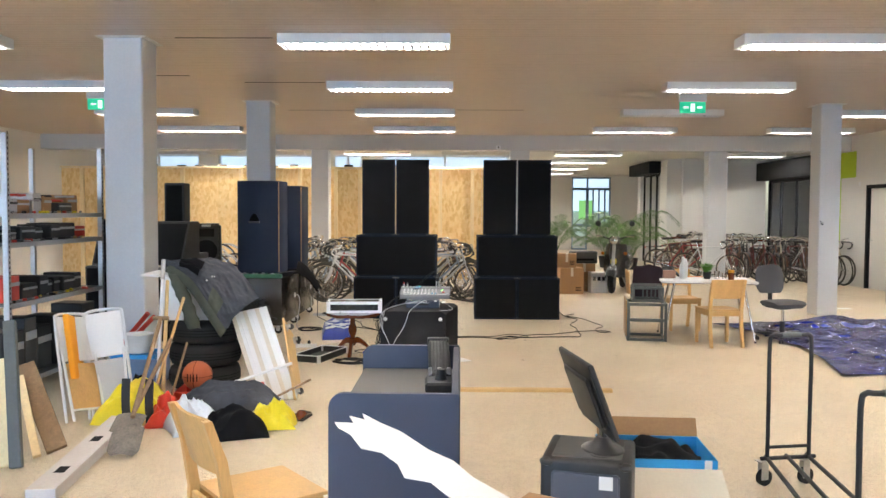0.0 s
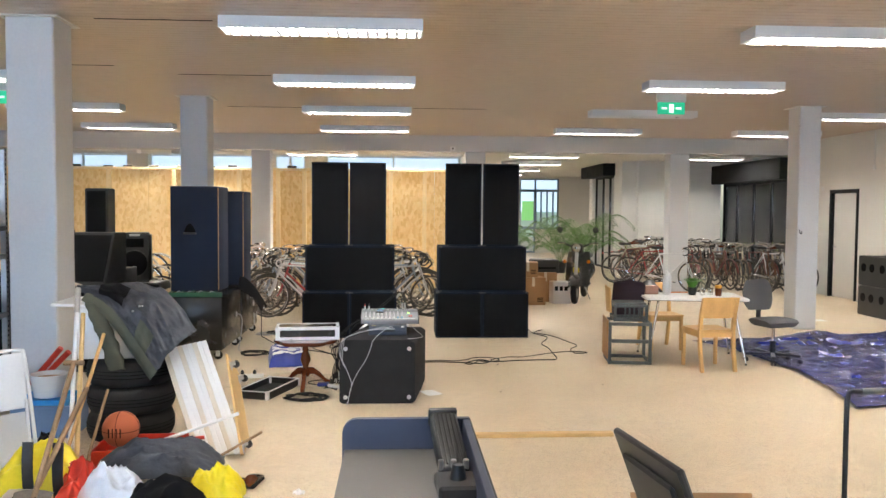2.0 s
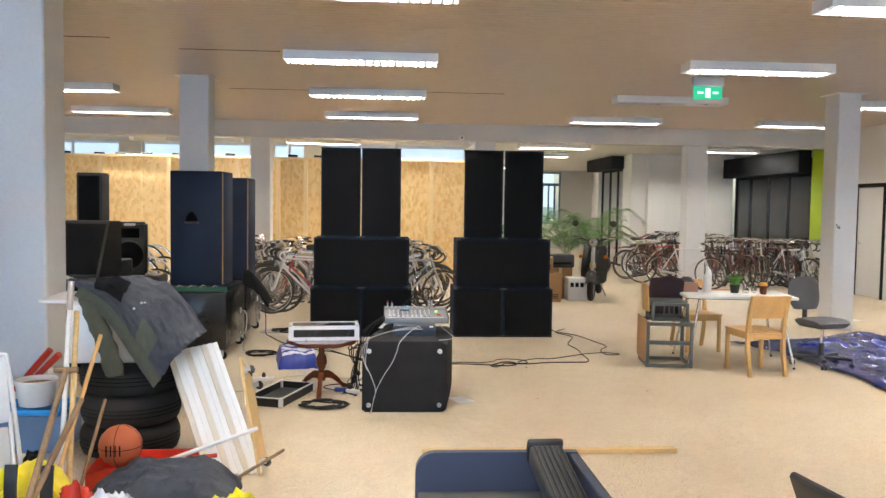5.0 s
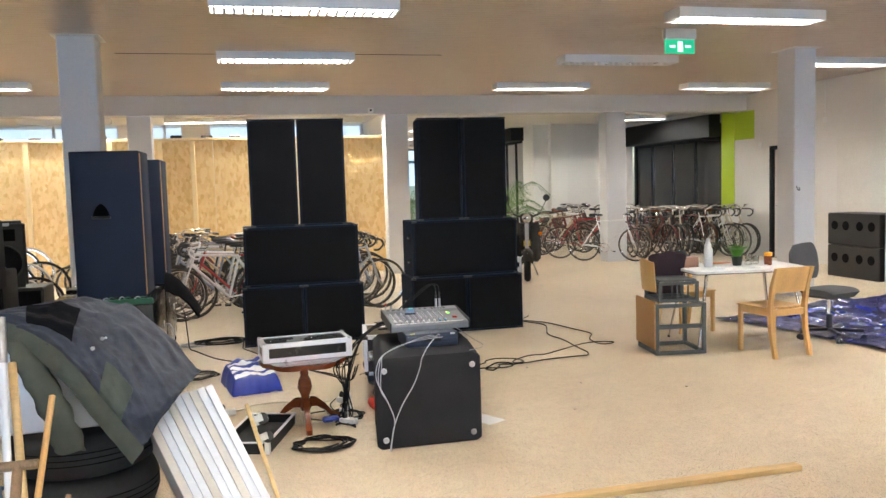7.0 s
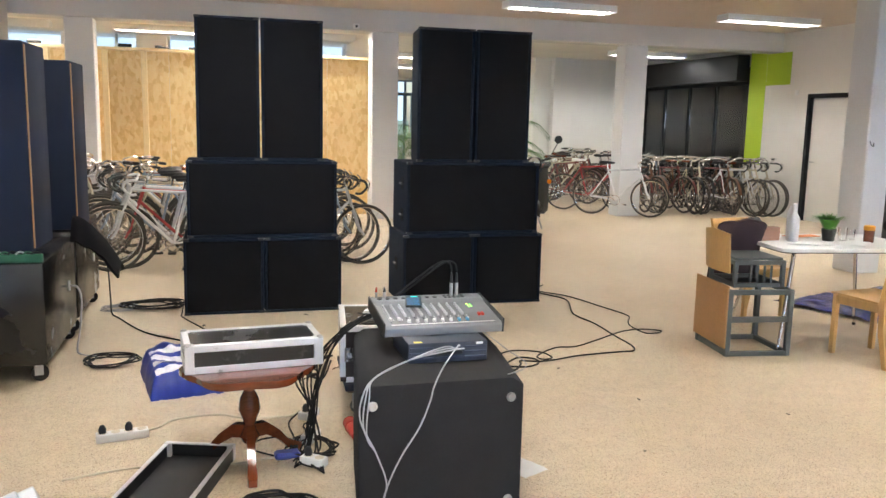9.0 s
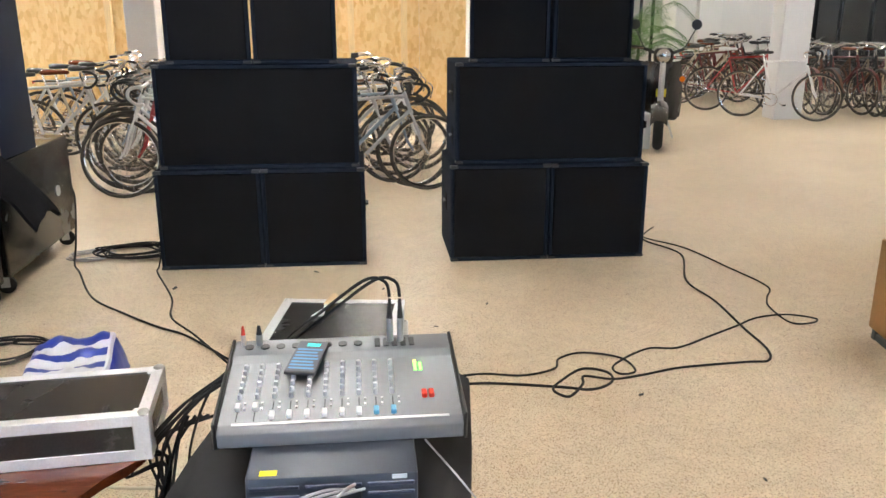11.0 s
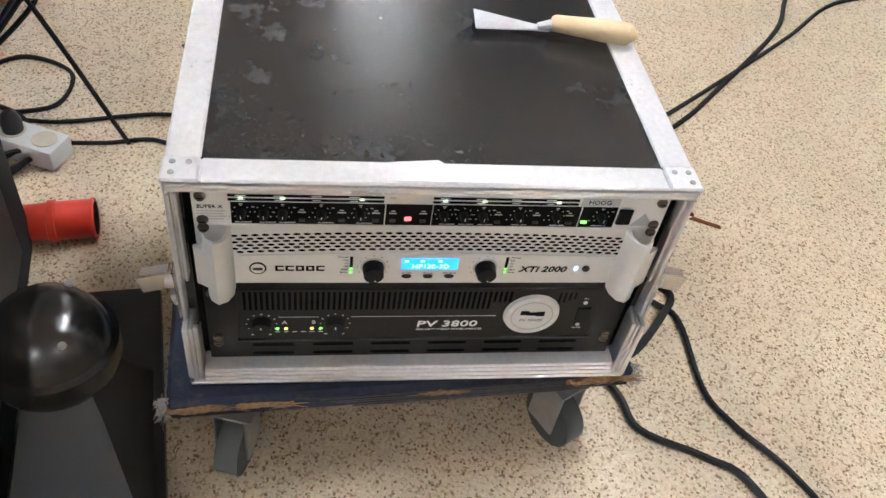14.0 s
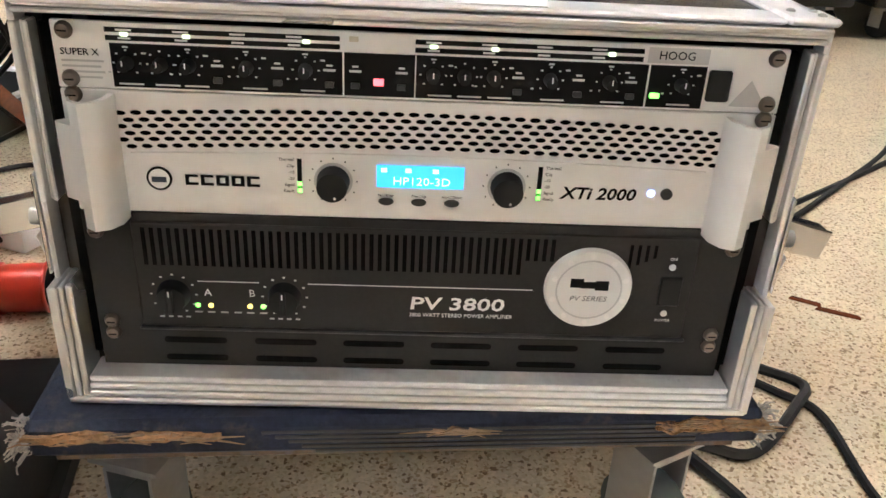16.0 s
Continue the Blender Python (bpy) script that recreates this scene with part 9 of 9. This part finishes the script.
# ---------- scooter, cartons, palms ----------
def scooter():
    ob = thing("motor_scooter", "black motor scooter seen from the front, on its stand", "scooter", 2.82, 15.95, 0, -20)
    ob.scale = (1.1, 1.1, 1.1)
    gloss = M_BLKGLOSS
    for y, nm in ((0.0, "front_wheel"), (1.22, "rear_wheel")):
        m = Matrix.Translation((0, y, 0.225)) @ Matrix.Rotation(radians(90), 4, "Y")
        w = part(nm, torus(BM(), 0.175, 0.05, m, 32, 12), M_RUBBER, ob)
        part("hub", rod(BM(), (-0.04, y, 0.225), (0.04, y, 0.225), 0.12, 20), M_BLKPLASTIC, w)
    b = BM()
    grid_sheet(b, 10, 12, lambda u, v: Vector(((u - 0.5) * 0.16, 0.03 + 0.26 * math.cos(radians(200 - 190 * v)) * -1 - 0.02, 0.24 + 0.25 * math.sin(radians(10 + 150 * v)) - 0.05 * (2 * u - 1) ** 2)), 0.008)
    part("front_fender", b, gloss, ob, smooth=60)
    part("fork", rod(BM(), (0.0, 0.02, 0.25), (0.0, 0.20, 0.92), 0.03, 12), M_STEEL, ob)
    b = BM()
    grid_sheet(b, 14, 12, lambda u, v: Vector(((u - 0.5) * (0.50 - 0.14 * v - 0.10 * (1 - v) ** 3), 0.16 + 0.12 * v + 0.16 * (2 * u - 1) ** 2, 0.30 + 0.56 * v)), 0.012)
    part("leg_shield", b, gloss, ob, smooth=60)
    part("steering_cover", box(BM(), -0.10, 0.10, 0.14, 0.32, 0.85, 1.0, 0.05, seg=4), gloss, ob)
    part("headlight", lathe(BM(), [(0.06, 0), (0.07, 0.02), (0.05, 0.035), (0.01, 0.04)], 24, Matrix.Translation((0, 0.145, 0.93)) @ Matrix.Rotation(radians(90), 4, "X")), M_CHROME, ob)
    for s in (-1, 1):
        part("handlebar", tube(BM(), [(s * 0.09, 0.24, 0.95), (s * 0.22, 0.25, 1.0), (s * 0.34, 0.30, 1.01)], 0.016, 10, 4), M_BLKPLASTIC, ob)
        part("brake_lever", tube(BM(), [(s * 0.2, 0.20, 1.0), (s * 0.34, 0.24, 1.0)], 0.007, 6, 2), M_CHROME, ob)
        part("indicator", lathe(BM(), [(0.03, 0), (0.028, 0.02), (0.01, 0.03)], 12, Matrix.Translation((s * 0.20, 0.17, 0.70)) @ Matrix.Rotation(radians(90), 4, "X")), mat("amber_lens", (0.75, 0.20, 0.01), 0.2, vary=0.05), ob, "amber indicator lens")
        mi = part("mirror_arm", rod(BM(), (s * 0.2, 0.25, 1.0), (s * 0.30, 0.25, 1.20), 0.006, 8), M_BLKPLASTIC, ob)
        part("mirror", lathe(BM(), [(0.05, 0), (0.05, 0.012), (0.04, 0.016)], 18, Matrix.Translation((s * 0.30, 0.25, 1.23)) @ Matrix.Rotation(radians(90), 4, "X")), M_BLKPLASTIC, mi)
    part("footboard", box(BM(), -0.18, 0.18, 0.34, 0.75, 0.26, 0.31, 0.02), M_BLKPLASTIC, ob)
    b = BM()
    prev = None
    for y, w, z0, z1 in ((0.70, 0.12, 0.28, 0.62), (0.80, 0.19, 0.28, 0.70), (1.1, 0.21, 0.30, 0.72), (1.4, 0.16, 0.42, 0.70), (1.52, 0.08, 0.52, 0.66)):
        ring = [b.verts.new((w * math.cos(a), y, (z0 + z1) / 2 + (z1 - z0) / 2 * math.sin(a))) for a in [2 * math.pi * i / 16 for i in range(16)]]
        if prev:
            for i in range(16):
                b.faces.new((prev[i], prev[(i + 1) % 16], ring[(i + 1) % 16], ring[i]))
        else:
            b.faces.new(ring)
        prev = ring
    b.faces.new(prev[::-1])
    part("rear_body", b, gloss, ob, smooth=60)
    part("saddle", box(BM(), -0.14, 0.14, 0.72, 1.40, 0.71, 0.80, 0.04, seg=3), M_BLACK, ob)
    part("number_plate", box(BM(), -0.05, 0.05, 0.135, 0.140, 0.52, 0.60), M_YELLOW, ob)
    for s in (-1, 1):
        part("stand_leg", rod(BM(), (s * 0.06, 0.72, 0.27), (s * 0.16, 0.80, 0.005), 0.012, 8), M_STEEL, ob)


scooter()


def carton(x, y, z, rz, w, d, hh, label):
    ob = thing("cardboard_box", label, "box", x, y, z, rz, "cartons")
    part("carton_body", box(BM(), -w, w, -d, d, 0, hh, 0.004), M_CARD, ob)
    part("tape", box(BM(), -0.025, 0.025, -d - 0.0012, -d - 0.0002, hh - 0.16, hh), M_CREAM, ob)
    part("tape", box(BM(), -0.025, 0.025, -d, d, hh + 0.0002, hh + 0.001), M_CREAM, ob)
    for k in range(3):
        part("print_bar", box(BM(), w * 0.3, w * 0.8, -d - 0.001, -d - 0.0002, 0.06 + 0.03 * k, 0.075 + 0.03 * k), M_INK, ob)
    return ob


carton(2.0, 15.95, 0, 6, 0.23, 0.2, 0.50, "brown cardboard box on the floor")
carton(1.95, 15.98, 0.5015, -8, 0.18, 0.17, 0.27, "smaller brown cardboard box on another")
carton(2.32, 16.5, 0, 4, 0.22, 0.22, 0.55, "brown cardboard box on the floor")
pr = thing("printer", "black printer standing on the cartons", "printer", 2.34, 16.52, 0.5525, 5)
part("body", box(BM(), -0.25, 0.25, -0.2, 0.2, 0, 0.24, 0.03, seg=3), M_BLKPLASTIC, pr)
part("paper_slot", box(BM(), -0.18, 0.18, -0.205, -0.1995, 0.06, 0.10), M_SHADE_PRINT, pr)
wc = thing("plastic_crate", "white plastic crate with printed letters", "crate", 2.58, 16.15, 0, 2)
part("crate_body", box(BM(), -0.17, 0.17, -0.16, 0.16, 0, 0.40, 0.01), M_WHITE, wc)
for k in range(3):
    part("print_bar", box(BM(), -0.13 + 0.09 * k, -0.07 + 0.09 * k, -0.162, -0.1602, 0.24, 0.32), M_INK, wc)


def palm(x, y, hh, seed, n=16):
    ob = thing("palm", "potted palm with arching green fronds", "plant", x, y, 0, 0, "potted palms")
    part("pot", lathe(BM(), [(0.15, 0), (0.20, 0.32), (0.19, 0.32), (0.16, 0.28)], 24), M_BLKPLASTIC, ob)
    part("soil", lathe(BM(), [(0.17, 0.27), (0.165, 0.285), (0.02, 0.29)], 20), M_RUBBER, ob)
    g = random.Random(seed)
    for k in range(n):
        a = 2 * math.pi * k / n + g.random() * 0.5
        L = hh * (0.55 + 0.3 * g.random())
        up = 0.45 + 0.5 * g.random()
        pts = [Vector((0.03 * math.cos(a), 0.03 * math.sin(a), 0.28)), Vector((L * 0.25 * math.cos(a), L * 0.25 * math.sin(a), 0.28 + L * up * 0.8)), Vector((L * 0.6 * math.cos(a), L * 0.6 * math.sin(a), 0.28 + L * up * 1.15)), Vector((L * 0.95 * math.cos(a), L * 0.95 * math.sin(a), 0.28 + L * up * 0.85))]
        path = smooth_path(pts, 9)
        b = BM()
        tube(b, path[::3] + [path[-1]], 0.006, 5, 1)
        for i in range(7, len(path)):
            d = (path[i] - path[i - 1]).normalized()
            sd = d.cross(Vector((0, 0, 1))).normalized()
            for s in (-1, 1):
                for o2 in (0.0, 0.5):
                    p0 = path[i - 1].lerp(path[i], o2)
                    ll = 0.26 * (1 - 0.5 * abs(i / len(path) - 0.55)) * (0.8 + 0.4 * g.random())
                    tip = p0 + sd * s * ll * 0.8 + d * ll * 0.55 + Vector((0, 0, -0.10 * ll / 0.26))
                    mid = p0.lerp(tip, 0.45) + Vector((0, 0, 0.015))
                    wv = d * 0.007
                    b.faces.new([b.verts.new(q) for q in (p0, mid - wv, tip, mid + wv)])
        part("frond", b, M_LEAF, ob, smooth=0)
    return ob


palm(4.55, 22.6, 1.75, 1, 22)
palm(4.0, 23.4, 1.55, 2, 18)
palm(2.75, 25.0, 1.5, 3, 14)


# ---------- gear along the east wall ----------
for k, (yy, zz) in enumerate(((14.25, 0.0), (14.25, 0.5), (13.72, 0.0), (13.72, 0.5))):
    ob = plain_speaker("black loudspeaker box stacked by the wall", 7.35, yy, zz + 0.001, 0.28, 0.5, 0.49, -90, grille=False)
    for s in (-1, 1):
        part("cone", rod(BM(), (s * 0.12, -0.006, 0.30), (s * 0.12, -0.001, 0.30), 0.07, 20), M_GRILLE, ob)
for k in range(2):
    ob = thing("equipment_rack", "open black rack of silver-edged sound equipment", "rack", 7.35, 13.05 - 0.62 * k, 0, -90, "equipment racks")
    part("rack_case", box(BM(), -0.28, 0.28, 0.02, 0.5, 0.02, 1.0, 0.006), M_BLACK, ob)
    for z in (0.02, 0.34, 0.66, 0.98):
        part("edge_bar", box(BM(), -0.285, 0.285, 0.0, 0.019, z, z + 0.02, 0.002), M_ALU, ob)
    for s in (-1, 1):
        part("edge_bar", box(BM(), min(s * 0.285, s * 0.265), max(s * 0.285, s * 0.265), 0.0, 0.0185, 0.045, 0.975, 0.002), M_ALU, ob)
    for j in range(6):
        part("unit", box(BM(), -0.24, 0.24, 0.008, 0.0195, 0.07 + 0.15 * j, 0.16 + 0.15 * j, 0.003), M_PANELB if j % 3 else M_SILVER, ob)
tvs = thing("flat_screen", "large black screen on a stand by the wall", "screen", 7.0, 12.0, 0, -80)
part("panel", box(BM(), -0.55, 0.55, 0.0, 0.06, 0.25, 1.0, 0.01), M_BLKPLASTIC, tvs)
part("foot", box(BM(), -0.25, 0.25, -0.12, 0.18, 0.0, 0.03, 0.01), M_BLKPLASTIC, tvs)
part("neck", box(BM(), -0.05, 0.05, 0.02, 0.05, 0.0305, 0.2495), M_BLKPLASTIC, tvs)
sh = one("paper_sheet", box(BM(), 6.0, 6.35, 13.6, 13.8, 0.0008, 0.002), M_PAPER, "white sheet of paper on the floor by the column", "paper")


# ---------- exit signs, wall and ceiling fittings ----------
M_EXIT = glow("exit_green", (0.02, 0.50, 0.26), 0.65)
M_EXITW = glow("exit_white", (0.85, 1.0, 0.92), 1.0)


def exit_sign(x, y):
    ob = thing("exit_sign", "lit green emergency exit sign hung from the ceiling", "exit sign", x, y, CEIL, 0, "exit signs")
    part("housing", box(BM(), -0.19, 0.19, -0.035, 0.035, -0.115, -0.001, 0.006), M_WHITE, ob)
    pn = part("panel", box(BM(), -0.18, 0.18, -0.012, 0.012, -0.27, -0.1155, 0.002), M_EXIT, ob, "glowing green panel")
    part("pictogram", box(BM(), -0.03, 0.03, -0.0135, -0.0125, -0.25, -0.14), M_EXITW, pn)
    part("pictogram", box(BM(), 0.06, 0.13, -0.0135, -0.0125, -0.205, -0.18), M_EXITW, pn)
    part("pictogram", box(BM(), -0.13, -0.06, -0.0135, -0.0125, -0.205, -0.18), M_EXITW, pn)


exit_sign(3.13, 11.7)
exit_sign(-5.19, 11.5)
for x0, x1, yy in ((-2.95, -1.9, 10.72), (-3.0, -1.2, 13.7), (-0.2, 0.9, 13.62), (-4.4, -3.5, 10.2), (-2.9, -1.95, 7.95)):
    structure("ceiling_gap", box(BM(), x0, x1, yy, yy + 0.018, CEIL - 0.004, CEIL - 0.001), M_SHADE_PRINT, "dark open joint between ceiling slats", "joint")
g = random.Random(13)
for k in range(12):
    x = -7.3 + 0.55 * k + 0.2 * g.random()
    if x < -0.2:
        b = BM()
        box(b, -0.10, 0.10, -0.03, 0.03, 0, 0.03 + 0.03 * g.random(), 0.01, Matrix.Rotation(0.5 * g.random(), 4, "Z"))
        o = one("saddle_part", b, M_BLACK, "dark bicycle part lying on the partition", "bicycle part", "parts on the partition")
        o.location = (x, OY, OSB_TOP + 0.001)
cam_ob = thing("wall_sensor", "small white sensor on the beam", "sensor", 0.7, 18.198, 2.98)
part("case", box(BM(), -0.05, 0.05, -0.06, 0, -0.04, 0.04, 0.008), M_WHITE, cam_ob)
part("lens", rod(BM(), (0, -0.0605, 0), (0, -0.072, 0), 0.02, 14), M_BLKPLASTIC, cam_ob)
hk = thing("wall_hook", "small black hook on the column", "hook", 5.4, 12.718, 1.42)
part("hook", tube(BM(), [(0, 0, 0.04), (0, -0.02, 0.0), (0.02, -0.035, -0.02), (0.02, -0.03, 0.02)], 0.006, 6, 3), M_BLACK, hk)
for yy, zz in ((15.9, 2.55), (17.75, 2.2)):
    t = thing("wall_switch", "small white wall switch", "switch", XR - 0.001, yy, zz)
    part("plate", box(BM(), -0.02, 0, -0.045, 0.045, -0.045, 0.045, 0.006), M_WHITE, t)
one("conduit", rod(BM(), (XR - 0.012, 15.9, 2.6), (XR - 0.012, 15.9, CEIL - 0.002), 0.01, 8), M_WHITE, "thin white cable conduit up the wall", "conduit")
structure("scuffed_panel", box(BM(), XR - 0.004, XR - 0.0005, 9.0, 15.6, 0.9, 2.2), mat("patched_plaster", (0.74, 0.71, 0.65), 0.8, vary=0.08, big=1.2, fine=40, bump=0.3), "patched lighter plaster on the wall", "plaster")
